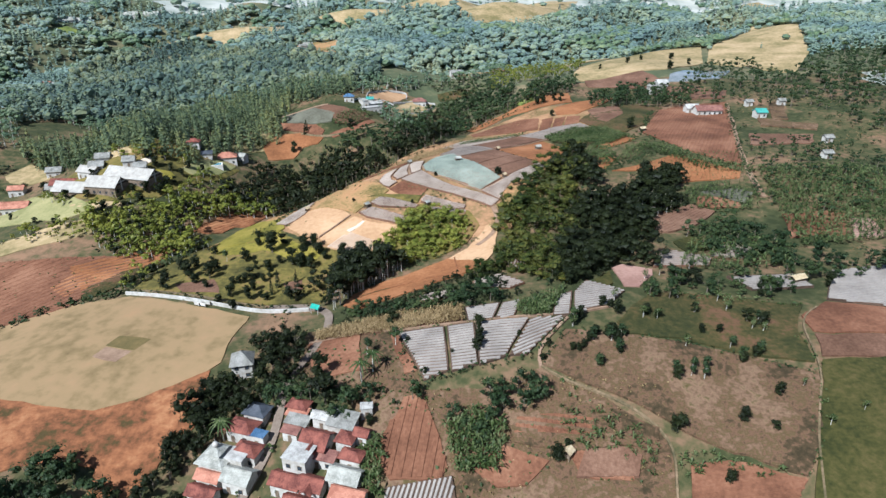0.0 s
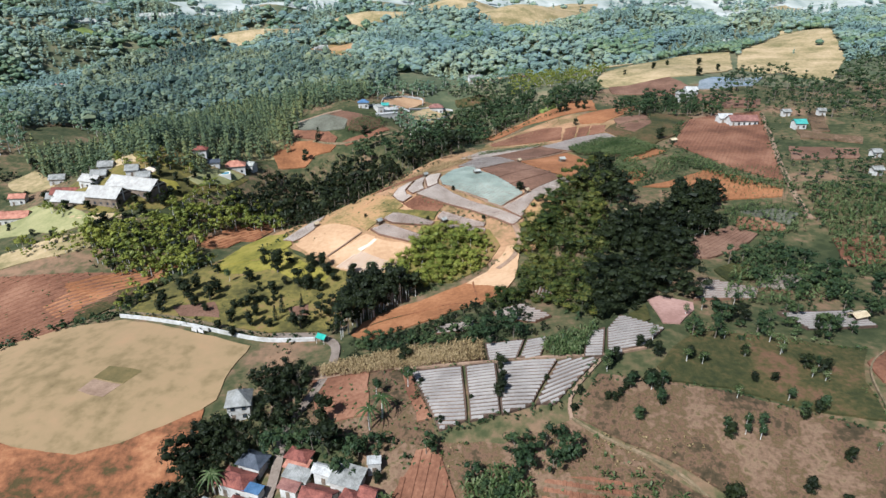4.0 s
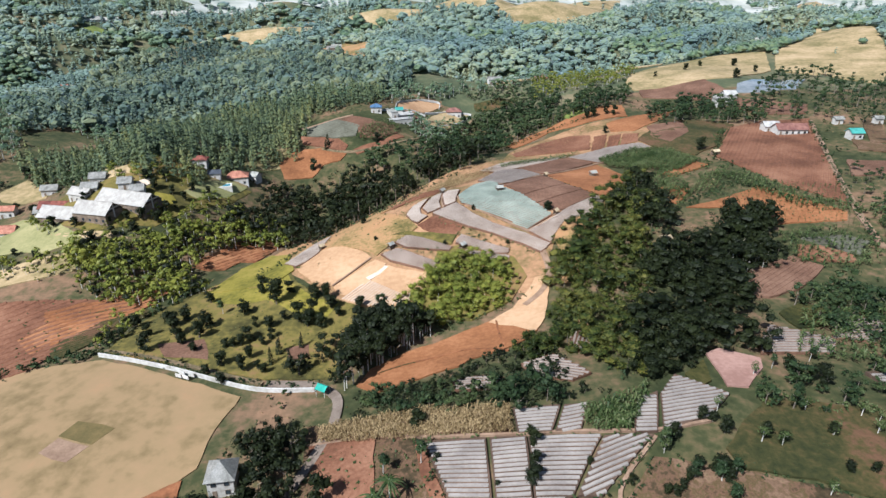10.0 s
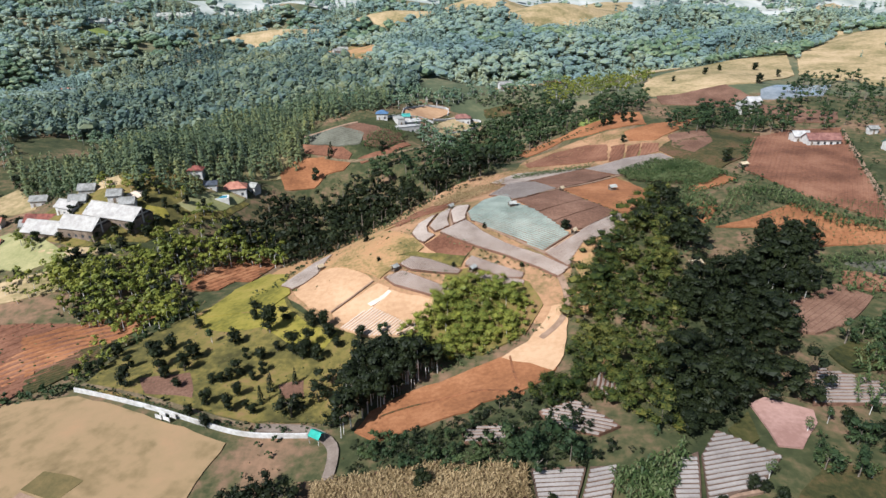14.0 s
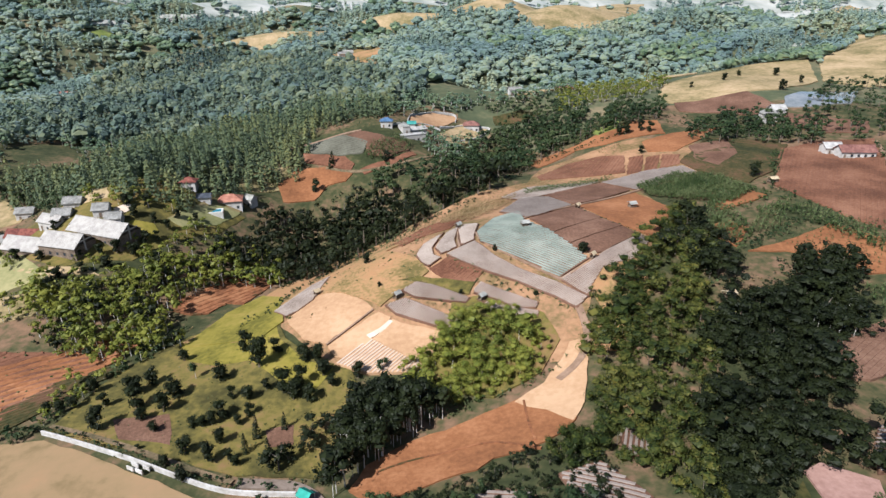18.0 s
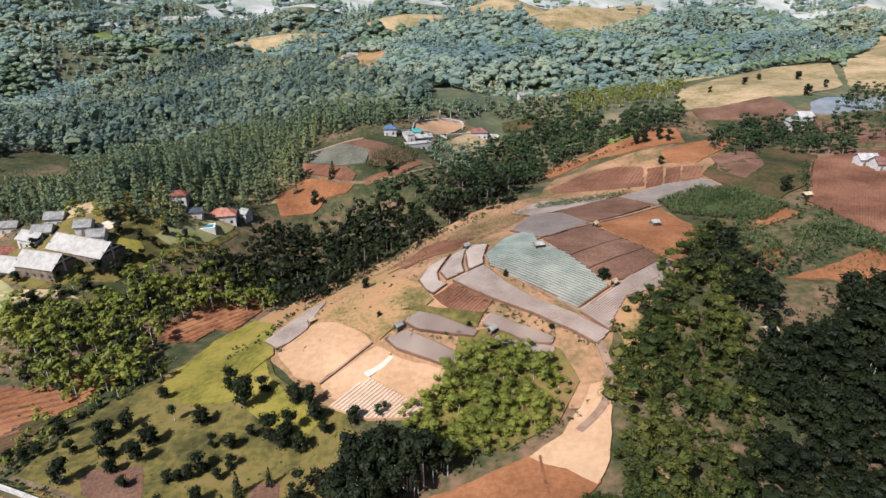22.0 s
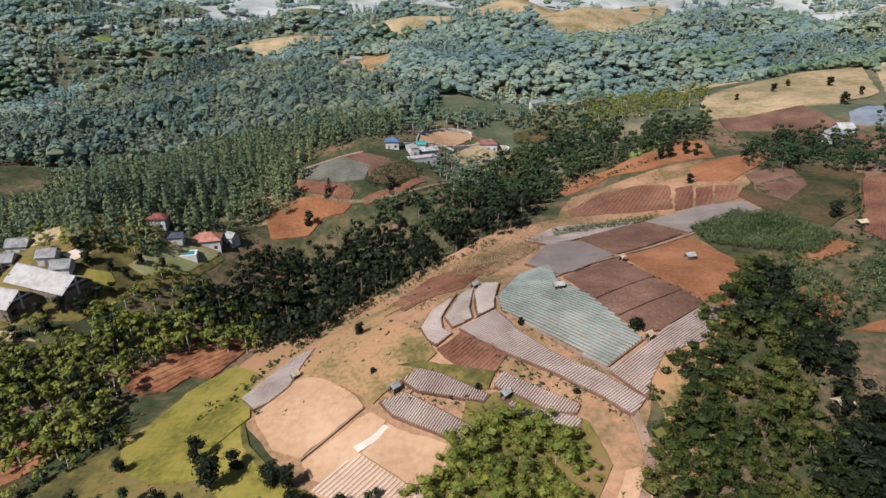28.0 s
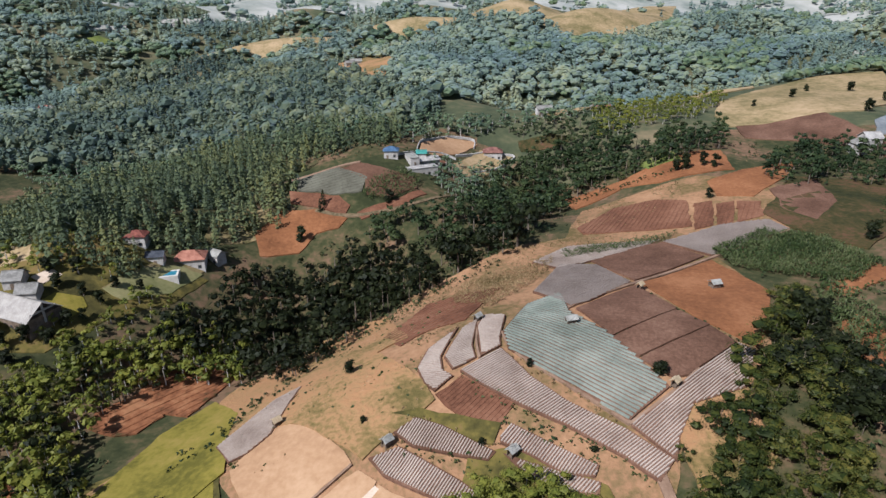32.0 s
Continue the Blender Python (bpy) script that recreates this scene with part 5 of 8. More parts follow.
mulch_field([(-69.4, 232.0), (-61.8, 247.6), (-56.0, 250.4), (-56.3, 237.3), (-56.5, 232.0), (-60.1, 227.2), (-63.4, 225.6)], 26, 0.56, "plastic-covered vegetable beds with pale silver mulch film", HILL_FILM)
mulch_field([(-33.3, 222.6), (-27.7, 224.8), (-16.0, 218.8), (-12.1, 216.5), (-12.6, 212.8), (-18.3, 214.6), (-29.7, 219.1)], 61, 0.56, "plastic-covered vegetable beds with pale silver mulch film", HILL_FILM)
mulch_field([(114.1, 159.3), (137.2, 161.9), (119.1, 135.9), (102.4, 141.6)], -12, 1.00, "plastic-covered vegetable beds with pale silver mulch film")
mulch_field([(-12.3, 94.6), (1.9, 95.3), (2.7, 90.0), (-12.0, 91.6)], 72, 1.00, "plastic-covered vegetable beds with pale silver mulch film")
mulch_field([(63.6, 165.5), (69.4, 174.0), (74.9, 172.3), (82.9, 168.8), (79.7, 163.0), (62.1, 160.8)], 6, 1.1, "vegetable beds under dull grey mulch film", GREY_FILM)
mulch_field([(82.3, 169.8), (92.2, 181.6), (101.0, 177.8), (92.1, 168.2)], 8, 1.1, "vegetable beds under dull grey mulch film", GREY_FILM)
ploughed_field([(74.4, 201.9), (93.5, 213.7), (100.0, 208.1), (86.4, 194.2), (76.1, 188.8), (68.5, 189.2)], 42, 1.3, "brown tilled beds below pale trunks", BROWN_SOIL)
red_plot([(98.0, 220.8), (104.5, 220.2), (111.4, 213.8), (110.6, 210.9), (101.5, 211.1), (95.4, 214.5)])
mulch_field([(-0.6, 305.3), (10.6, 316.3), (40.2, 318.5), (15.9, 301.9), (6.6, 297.5)], 31, 0.56, "plastic-covered vegetable beds with pale silver mulch film", HILL_FILM)
mulch_field([(81.6, 155.4), (101.5, 157.5), (103.3, 149.1), (85.1, 147.3)], 7, 1.00, "plastic-covered vegetable beds with pale silver mulch film")
mulch_field([(-8.9, 255.3), (-3.2, 269.0), (5.7, 276.6), (6.8, 263.5), (14.0, 255.0), (19.7, 245.6), (24.1, 238.1), (15.2, 230.0), (8.4, 235.7), (-1.3, 243.2), (-7.6, 248.8)], -35, 0.95, "vegetable beds under pale turquoise netting and film", NET_FILM)
mulch_field([(-1.4, 278.2), (7.0, 300.6), (17.8, 298.6), (24.6, 284.1), (13.1, 271.1), (7.1, 266.9)], 32, 0.58, "grey-violet film-covered beds on the hill crown", GREY_FILM)
mulch_field([(39.9, 317.1), (60.0, 327.2), (75.1, 328.0), (78.3, 319.8), (51.3, 304.9)], 19, 0.58, "grey-violet film-covered beds on the hill crown", GREY_FILM)
mulch_field([(-43.2, 202.9), (-35.1, 211.1), (-20.7, 202.8), (-22.5, 200.3), (-34.2, 199.8)], 49, 0.90, "tan ridged beds with pale dusty film", DUSTY_FILM)
mulch_field([(8.8, 162.5), (16.6, 164.9), (23.5, 154.2), (19.3, 152.1), (11.3, 155.8)], -28, 1.1, "vegetable beds under dull grey mulch film", GREY_FILM)
mulch_field([(21.5, 175.1), (26.8, 173.9), (25.4, 164.6), (21.2, 165.3)], 75, 1.0, "vegetable beds under dull grey mulch film", GREY_FILM)
mulch_field([(-7.2, 159.8), (-0.4, 160.2), (4.7, 157.3), (1.6, 153.6), (-6.4, 155.2)], -15, 1.1, "vegetable beds under dull grey mulch film", GREY_FILM)

# ---- roads, walls and paths ----
strip("ledge", [(-26.4, 169.3), (-20.6, 172.3), (-11.0, 173.9), (-3.8, 176.4), (6.5, 171.4)], 0.5, CUT_SOIL, "eroded earth ledge across the bare slope", "ledge", 0.55)
strip("track", [(3.9, 188.5), (4.5, 179.9), (5.6, 174.3)], 0.5, CUT_SOIL, "worn track down the bare slope", "track", 0.55)
# dark strip added for tree-shaded ground; the shade is in its colour
strip("track", [(-107, 183), (-90, 177.5), (-76.5, 173.2), (-64.4, 169.3), (-56.0, 167.0)], 1.2, TRACK, "dark strip behind the wall for tree-shaded ground", "track", 0.45)
strip("road", [(-55, 166.8), (-42, 166.8), (-34.5, 161), (-33.5, 150), (-36, 138), (-41.4, 126), (-39.9, 120)], 2.4, ROAD, "narrow dusty road beside the orchard", "road", 0.5)
strip("boundary_wall", [(-107.3, 180.3), (-99.5, 177.6), (-91.2, 174.8), (-83.3, 172.4), (-77.6, 170.7), (-71, 168.4), (-64.6, 166.5), (-59.3, 164.8), (-54.3, 164), (-48, 164.1), (-41.6, 163.9)], 0.4, WALL_WHITE, "long low whitewashed wall round the sports ground", "wall", 0.3, 0.9)
strip("lane", [(-39.9, 120.1), (-39.5, 113.8), (-39.8, 107.3), (-41.6, 102), (-43.1, 97), (-44.6, 88)], 2.2, ROAD, "narrow paved village lane between houses", "lane", 0.55)
strip("track", [(23.1, 118.2), (26.8, 114.5), (32.7, 111.5), (39.5, 108), (44.4, 103.3), (47.5, 99.3), (48.3, 96.3), (46.5, 91.9), (44.6, 82)], 0.45, TRACK, "rutted dirt track along the pasture", "track", 0.58)
strip("track", [(97.6, 137.7), (91.7, 133.6), (88.7, 128.5), (87, 119.6), (84.5, 111.3), (79.6, 103), (75.5, 95.2), (70.5, 82)], 0.4, TRACK, "worn dirt path between meadows", "track", 0.58)
strip("track", [(18.5, 222), (20.2, 214), (20.5, 207.1), (18, 199.6), (12, 194)], 1.8, DIRT, "pale dirt track that climbs beside the bamboo", "track", 0.58)
strip("track", [(164.4, 354.4), (151.4, 314.7), (133.4, 265.2), (125.6, 238.2), (122, 217.8)], 2.0, DIRT, "straight dirt lane beside the red field", "track", 0.58)
strip("track", [(-38.2, 143.6), (-23, 143.9), (-11.7, 140.2), (6.2, 136.9), (32.1, 135.2), (43.3, 138)], 0.6, DIRT, "narrow earth path above the mulched beds", "track", 0.58)
strip("track", [(32, 134), (26, 127), (21, 121), (23, 118)], 0.7, DIRT, "narrow earth path round the mulched beds", "track", 0.58)
strip("track", [(-8.9, 255.3), (-8.1, 249.6), (-1.3, 243.2), (8.4, 235.5), (15.4, 229.7)], 0.9, DIRT, "narrow terrace path of bare earth", "track", 0.68)
strip("track", [(6.2, 266.0), (12.3, 272.2), (25.6, 283.7), (50.9, 303.7), (78.3, 319.8)], 1.0, DIRT, "narrow terrace path of bare earth", "track", 0.68)
strip("track", [(-46.9, 209.8), (-36.4, 221.5)], 0.5, DIRT, "narrow terrace path of bare earth", "track", 0.68)
strip("track", [(-14.6, 263.8), (-15.0, 251.0), (-13.7, 246.2)], 0.5, DIRT, "narrow terrace path of bare earth", "track", 0.68)
strip("track", [(15.3, 229.5), (24.7, 236.8), (31.0, 243.4)], 0.6, DIRT, "narrow terrace path of bare earth", "track", 0.68)
strip("track", [(-84, 354), (-75, 351.5), (-64.9, 351), (-52, 353.5), (-41, 360), (-30, 372), (-22, 392), (-14, 412), (-4.4, 431)], 1.4, TRACK, "grassy farm track along the valley side", "track", 0.5)
strip("track", [(-108, 370), (-93, 375.8), (-83, 380), (-72, 383)], 1.2, DIRT, "pale path along the crop plot", "track", 0.5)
strip("farm_wall", [(-60.1, 388.9), (-53.6, 397.5), (-39.2, 414.2), (-33.5, 414.4)], 0.4, WALL_WHITE, "low pale wall round the farm yard", "wall", 0.3, 0.8)
strip("farm_wall", [(-33.9, 418.0), (-20.2, 432.3), (-3.8, 435.2), (-11.0, 425.9), (-24.8, 410.8)], 0.4, WALL_WHITE, "low pale wall round the farm terrace", "wall", 0.3, 0.8)
strip("farm_wall", [(-50.7, 405.7), (-51.0, 418.4), (-38.3, 434.9), (-25.1, 439.6), (-26.1, 431.8)], 0.4, WALL_WHITE, "low pale wall round the farm court", "wall", 0.3, 0.8)

# ---- crops and undergrowth ----
def stalk_forms(seed, n, leaf_len, wide):
    """Upright stalks with arching leaves, height 1."""
    out = []
    for k in range(4):
        rnd = np.random.default_rng(seed + k)
        q = []
        for i in range(n):
            a, h = rnd.uniform(0, 6.28), rnd.uniform(0.25, 0.8)
            d, s = np.array([np.cos(a), np.sin(a), 0]), np.array([-np.sin(a), np.cos(a), 0])
            p0, p1, p2 = np.array([0, 0, h]), np.array([0, 0, h + 0.28]) + d * leaf_len * 0.5, np.array([0, 0, h + 0.16]) + d * leaf_len
            q.append([p0 - s * wide * 0.4, p0 + s * wide * 0.4, p1 + s * wide, p1 - s * wide])
            q.append([p1 - s * wide, p1 + s * wide, p2 + s * wide * 0.2, p2 - s * wide * 0.2])
        out.append(np.array(q))
    return out


MAIZE, BANANA = stalk_forms(31, 6, 0.45, 0.05), stalk_forms(51, 9, 0.5, 0.065)


def crop(name, forms, ring, gap, height, leaf, label):
    rnd = np.random.default_rng(int(abs(ring[0][0]) * 7 + 3))
    pts = spread_points(ring, gap, rnd, 0.25)
    return scatter(name, forms, pts, height * rnd.uniform(0.7, 1.2, len(pts)), leaf, label, "crop", rnd)


def crop_field(ring, heading, gap, label):
    """Young plants in rows on brown soil."""
    ob = patch("crop_field", edge(ring, 0.3), BROWN_SOIL, label)
    rnd = np.random.default_rng(5)
    pts = []
    for a, b in spans(ring, heading + 90, gap):
        n = int(math.hypot(b[0] - a[0], b[1] - a[1]) / 0.55)
        pts += [(a[0] + (b[0] - a[0]) * i / n + rnd.normal(0, 0.08), a[1] + (b[1] - a[1]) * i / n + rnd.normal(0, 0.08)) for i in range(n)]
    pts = np.array(pts)
    tagged(scatter("crop_rows", FORMS["tuft"], pts, 0.55 * rnd.uniform(0.6, 1.2, len(pts)), LEAF_YOUNG, "", "", rnd, parent=ob), kind="stuff")
    return ob


FORMS["tuft"] = [round_crown(800 + i, 1, 7, 0.3, 0.5, 0.0, 0.3) for i in range(3)]


def tufts(ring, gap, height, leaf, label, form="tuft"):
    """Grass or weeds over one plot."""
    rnd = np.random.default_rng(int(abs(ring[1][0]) * 3 + 1))
    pts = spread_points(ring, gap, rnd, 0.5)
    pts = pts[[noise.noise((x * 0.08, y * 0.08, 2.0)) > -0.12 for x, y in pts]]
    return scatter("grass_tufts", FORMS[form], pts, height * rnd.uniform(0.5, 1.4, len(pts)), leaf, label, "grass", rnd)


def hedge(line, wide, gap, height, leaf, label, form="shrub"):
    """Bushes or weeds along a line."""
    rnd = np.random.default_rng(int(abs(line[0][0]) * 5 + 2))
    pts = []
    for (x0, y0), (x1, y1) in zip(line, line[1:]):
        n = max(1, int(math.hypot(x1 - x0, y1 - y0) / gap))
        pts += [(x0 + (x1 - x0) * (i + rnd.uniform()) / n + rnd.normal(0, wide / 2), y0 + (y1 - y0) * (i + rnd.uniform()) / n + rnd.normal(0, wide / 2)) for i in range(n)]
    pts = np.array(pts)
    return scatter("hedge", FORMS[form], pts, height * rnd.uniform(0.5, 1.5, len(pts)), leaf, label, "hedge", rnd)


# crops in rows
crop_field([(8.4, 265.6), (25.1, 281.1), (32.2, 267.2), (15.2, 253.6)], 38, 0.80, "brown field of young crop rows")
crop_field([(15.1, 252.9), (32.0, 266.6), (37.5, 259.7), (19.7, 246.6)], 38, 0.80, "brown field of young crop rows")
crop_field([(19.9, 246.1), (37.4, 259.2), (41.1, 252.8), (28.5, 241.4), (25.4, 240.7)], 38, 0.80, "brown field of young crop rows")
crop_field([(16.6, 302.3), (38.9, 317.3), (49.2, 304.7), (25.9, 285.5)], 38, 0.80, "brown field of young crop rows")
crop_field([(27.0, 92.9), (29.7, 97.9), (38.3, 97.7), (40.8, 95.8), (39.3, 91.8)], 80, 1.3, "brown field of young crop rows")
# weeds, tufts and hedge lines
hedge([(-8.6, 247.6), (-1.8, 241.8), (8.0, 234.4), (14.6, 229.2)], 0.9, 1.3, 0.8, LEAF_DRY, "dry weeds along the bank below the netted beds", "tuft")
hedge([(-27.0, 226.4), (-18.0, 222.0), (-11.2, 218.4)], 1.4, 1.0, 0.9, LEAF_MID, "green weeds along a terrace bank", "tuft")
hedge([(-6.4, 231.0), (1.5, 227.2), (9.4, 223.0)], 1.4, 1.0, 0.9, LEAF_MID, "green weeds along a terrace bank", "tuft")
hedge([(-30.5, 226.5), (-26.8, 236.0), (-22.4, 245.5), (-19.0, 255.0)], 1.6, 1.1, 0.9, LEAF_DRY, "dry weeds beside the terraces", "tuft")
tufts([(-72.5, 231.2), (-68.3, 246.0), (-57.2, 255.8), (-48.9, 274.3), (-40.0, 305.1), (-24.7, 310.8), (-9.3, 320.8), (10.9, 326.0), (21.3, 368.2), (42.1, 370.4), (64.9, 373.2), (13.1, 306.3), (-8.7, 276.4), (-26.0, 256.7), (-25.6, 231.8), (-10.1, 224.3), (-13.4, 219.3), (-37.3, 225.2), (-48.2, 226.9), (-57.4, 218.9)], 1.15, 0.7, LEAF_DRY, "dry grass tufts over the brown hillside")
tufts([(-72.5, 231.2), (-68.3, 246.0), (-57.2, 255.8), (-48.9, 274.3), (-40.0, 305.1), (-24.7, 310.8), (-26.0, 256.7), (-25.6, 231.8), (-29.9, 226.0), (-48.7, 228.8), (-57.4, 218.9)], 2.6, 1.0, LEAF_CROP, "green weeds over the brown hillside")
tufts([(23.2, 119.0), (30.5, 129.3), (43.8, 126.6), (56.8, 124.0), (71.7, 117.7), (83.9, 111.9), (76.0, 95.2), (70.3, 88.2), (58.9, 94.5), (50.6, 100.2), (41.9, 107.8), (32.9, 112.6)], 1.3, 0.5, LEAF_DRY, "dry weeds over the trodden pasture")
tufts([(27.6, 111.8), (41.9, 107.8), (50.6, 100.2), (59.6, 96.2), (56.2, 102.9), (46.0, 109.2), (35.1, 117.3)], 2.4, 0.7, LEAF_CROP, "green weeds over the trodden pasture")
tufts([(43.9, 131.4), (56.2, 144.8), (77.0, 142.9), (94.3, 138.4), (86.7, 126.3), (85.0, 115.4), (72.2, 118.7), (57.2, 125.2), (45.4, 127.1)], 1.8, 0.6, LEAF_MID, "grass tufts over the meadow")
tufts([(86.8, 115.7), (105.5, 116.1), (83.3, 80.9), (69.2, 83.4), (77.2, 97.6)], 1.8, 0.6, LEAF_CROP, "grass tufts over the olive meadow")
tufts([(-106.5, 181.2), (-106.1, 198.8), (-101.7, 212.9), (-94.7, 225.7), (-81.9, 233.8), (-67.1, 229.0), (-59.7, 214.5), (-48.3, 204.5), (-39.0, 202.5), (-34.7, 195.4), (-36.2, 183.1), (-38.7, 168.3), (-55.6, 168.7), (-72.0, 172.3), (-89.5, 175.8)], 1.8, 0.6, LEAF_CROP, "grass tufts under the orchard trees")
tufts([(-40.1, 150.4), (-23.3, 149.2), (-10.1, 146.1), (-7.1, 132.2), (-5.2, 116.6), (-3.2, 116.1), (8.6, 114.0), (23.4, 118.2), (32.7, 111.5), (47.1, 100.0), (45.5, 86.7), (1.8, 90.6), (-9.7, 91.8), (-15.4, 103.2), (-16.5, 114.5), (-34.7, 124.4)], 1.9, 1.0, LEAF_CROP, "weeds over the rough ground")
tufts([(-5.2, 116.6), (8.6, 114.0), (23.4, 118.2), (32.7, 111.5), (47.1, 100.0), (45.5, 86.7), (1.8, 90.6)], 1.7, 0.8, LEAF_DRY, "dry weeds over the rough ground")
tufts([(-186.0, 212.2), (-159.3, 212.7), (-129.8, 215.5), (-110.9, 217.8), (-115.7, 204.2), (-122.5, 192.4), (-125.2, 175.8), (-153.2, 165.3)], 2.4, 0.9, LEAF_CROP, "weeds on the red earth slope")
tufts([(24.8, 115.8), (32.9, 114.4), (42.5, 115.3), (52.0, 112.9), (50.9, 109.8), (37.9, 109.8), (28.3, 111.9)], 1.5, 0.9, LEAF_DRY, "heaps of dry brush on the pasture", "shrub")
hedge([(-7.8, 248.8), (-1.3, 242.7), (8.4, 235.3), (15.4, 229.7)], 1.2, 0.9, 0.8, LEAF_DRY, "line of dry weeds between plots")
hedge([(-18.9, 241.1), (-12.8, 237.3), (-5.9, 233.4), (3.7, 228.6), (13.2, 222.3), (18.6, 217.5)], 1.4, 0.7, 0.8, LEAF_CROP, "uneven line of green bushes between plots")
hedge([(-9.1, 230.5), (-3.7, 228.3), (3.4, 224.4), (9.2, 221.4)], 1.6, 0.7, 0.9, LEAF_CROP, "uneven line of green bushes between plots")
hedge([(-29.3, 224.2), (-21.5, 222.9), (-14.0, 222.0), (-8.8, 221.2)], 1.6, 0.8, 1.0, LEAF_CROP, "uneven line of green bushes between plots")
hedge([(-27.2, 232.0), (-17.7, 228.1), (-8.9, 224.3)], 1.2, 0.9, 0.8, LEAF_DRY, "line of dry weeds between plots")
hedge([(25.2, 281.5), (32.1, 266.9), (37.4, 259.2), (41.0, 252.6)], 1.0, 1.2, 0.8, LEAF_MID, "uneven line of green bushes between plots")
hedge([(15.1, 253.2), (32.0, 266.6)], 0.5, 1.0, 0.5, LEAF_MID, "uneven line of green bushes between plots")
hedge([(19.8, 246.3), (37.4, 259.2)], 0.5, 1.0, 0.5, LEAF_MID, "uneven line of green bushes between plots")
hedge([(-27.0, 243.5), (-25.3, 250.9), (-19.2, 260.4)], 0.8, 0.8, 0.7, LEAF_DRY, "line of dry weeds between plots")
hedge([(-78.3, 228.5), (-70.9, 234.9), (-68.0, 246.5), (-60.0, 264.4), (-48.9, 282.2), (-41.0, 293.8), (-31.7, 302.9), (-10.8, 309.6)], 4, 0.5, 1.3, LEAF_MID, "uneven line of green bushes between plots")
hedge([(-77.9, 264.1), (-65.0, 277.9), (-52.1, 295.0), (-40.0, 309.0), (-14.8, 320.5), (8.8, 342.4)], 5, 0.6, 1.6, LEAF_MID, "uneven line of green bushes between plots")
hedge([(13.4, 389.7), (39.6, 384.1), (62.4, 382.5)], 3, 0.9, 1.6, LEAF_MID, "uneven line of green bushes between plots")
hedge([(23.3, 119.8), (30.4, 128.7), (43.7, 126.0), (56.7, 123.7), (71.6, 117.3), (84.0, 111.5)], 1.0, 0.8, 1.0, LEAF_MID, "uneven line of green bushes between plots")
hedge([(86.4, 126.3), (85.0, 115.8), (81.3, 105.8), (75.7, 95.2), (70.0, 87.6)], 1.2, 0.9, 0.9, LEAF_CROP, "uneven line of green bushes between plots")
hedge([(-11.7, 140.2), (6.2, 136.3), (31.5, 134.3)], 1.0, 1.2, 0.8, LEAF_CROP, "uneven line of green bushes between plots")
hedge([(31.5, 134.3), (25.3, 126.3), (20.1, 121.6), (8.4, 120.0), (-4.5, 118.4)], 1.4, 0.8, 1.2, LEAF_MID, "uneven line of green bushes between plots")
hedge([(-12.3, 138.9), (-8.4, 126.9), (-4.5, 118.8)], 1.2, 0.8, 1.2, LEAF_MID, "uneven line of green bushes between plots")
hedge([(-108.2, 182.0), (-88.0, 175.3), (-72.6, 170.6), (-61.4, 166.6), (-42.1, 166.2)], 1.6, 0.8, 1.2, LEAF_MID, "uneven line of green bushes between plots")
hedge([(-142.7, 166.8), (-129.2, 176.0), (-108.0, 180.4)], 3, 0.6, 2.2, LEAF_MID, "uneven line of green bushes between plots")
hedge([(-108.6, 179.3), (-110.9, 196.7), (-103.3, 209.9), (-97.7, 228.0)], 3, 0.8, 1.8, LEAF_MID, "uneven line of green bushes between plots")
hedge([(163.1, 351.4), (150.2, 312.2), (132.8, 264.0), (125.0, 237.0), (121.5, 216.8)], 1.5, 0.9, 1.6, LEAF_MID, "uneven line of green bushes between plots")
hedge([(98.1, 297.2), (110.8, 265.7), (125.2, 244.8)], 2, 0.8, 1.4, LEAF_MID, "uneven line of green bushes between plots")
hedge([(118.2, 344.5), (98.9, 299.4)], 2, 0.8, 1.6, LEAF_MID, "uneven line of green bushes between plots")
hedge([(-30.7, 175.4), (-20.8, 184.2), (-4.5, 191.1), (8.6, 196.1), (14.3, 202.0)], 1.6, 0.6, 1.0, LEAF_CROP, "uneven line of green bushes between plots")
hedge([(72.2, 247.8), (95.2, 268.0), (104.6, 263.0), (109.1, 252.8)], 2, 0.8, 1.6, LEAF_MID, "uneven line of green bushes between plots")
hedge([(71.1, 281.7), (89.7, 297.3), (93.8, 289.8), (75.5, 275.8), (66.8, 265.7), (78.2, 261.7), (68.2, 245.5)], 2.2, 0.7, 1.5, LEAF_CROP, "uneven line of green bushes between plots")
hedge([(56.0, 144.1), (76.7, 142.3), (94.0, 137.8)], 1.5, 0.8, 1.3, LEAF_CROP, "uneven line of green bushes between plots")
crop("maize_field", MAIZE, [(52.1, 308.8), (70.4, 319.8), (84.8, 311.3), (90.7, 294.7), (79.9, 284.0), (65.4, 289.7), (54.5, 295.7)], 0.8, 2.2, LEAF_CROP, "tall green maize field")
crop("dry_maize", MAIZE, [(-66.9, 361.7), (-63.8, 369.8), (-51.2, 379.1), (-44.7, 375.4), (-44.6, 366.0), (-56.8, 357.1), (-63.8, 357.8)], 1.6, 3.0, LEAF_CROP, "tall dry crop beside the farm")
crop("dry_maize", MAIZE, [(-36.3, 148.7), (-15.3, 149.9), (5.3, 145.4), (5.2, 137.4), (-11.7, 140.0), (-35.2, 144.0)], 0.6, 2.0, LEAF_DRY, "dry brown maize stalks")
crop("banana_patch", BANANA, [(19.8, 141.9), (29.9, 145.1), (34.7, 149.5), (28.2, 134.7), (19.6, 135.5)], 1.2, 2.4, LEAF_CROP, "patch of banana and cassava plants")
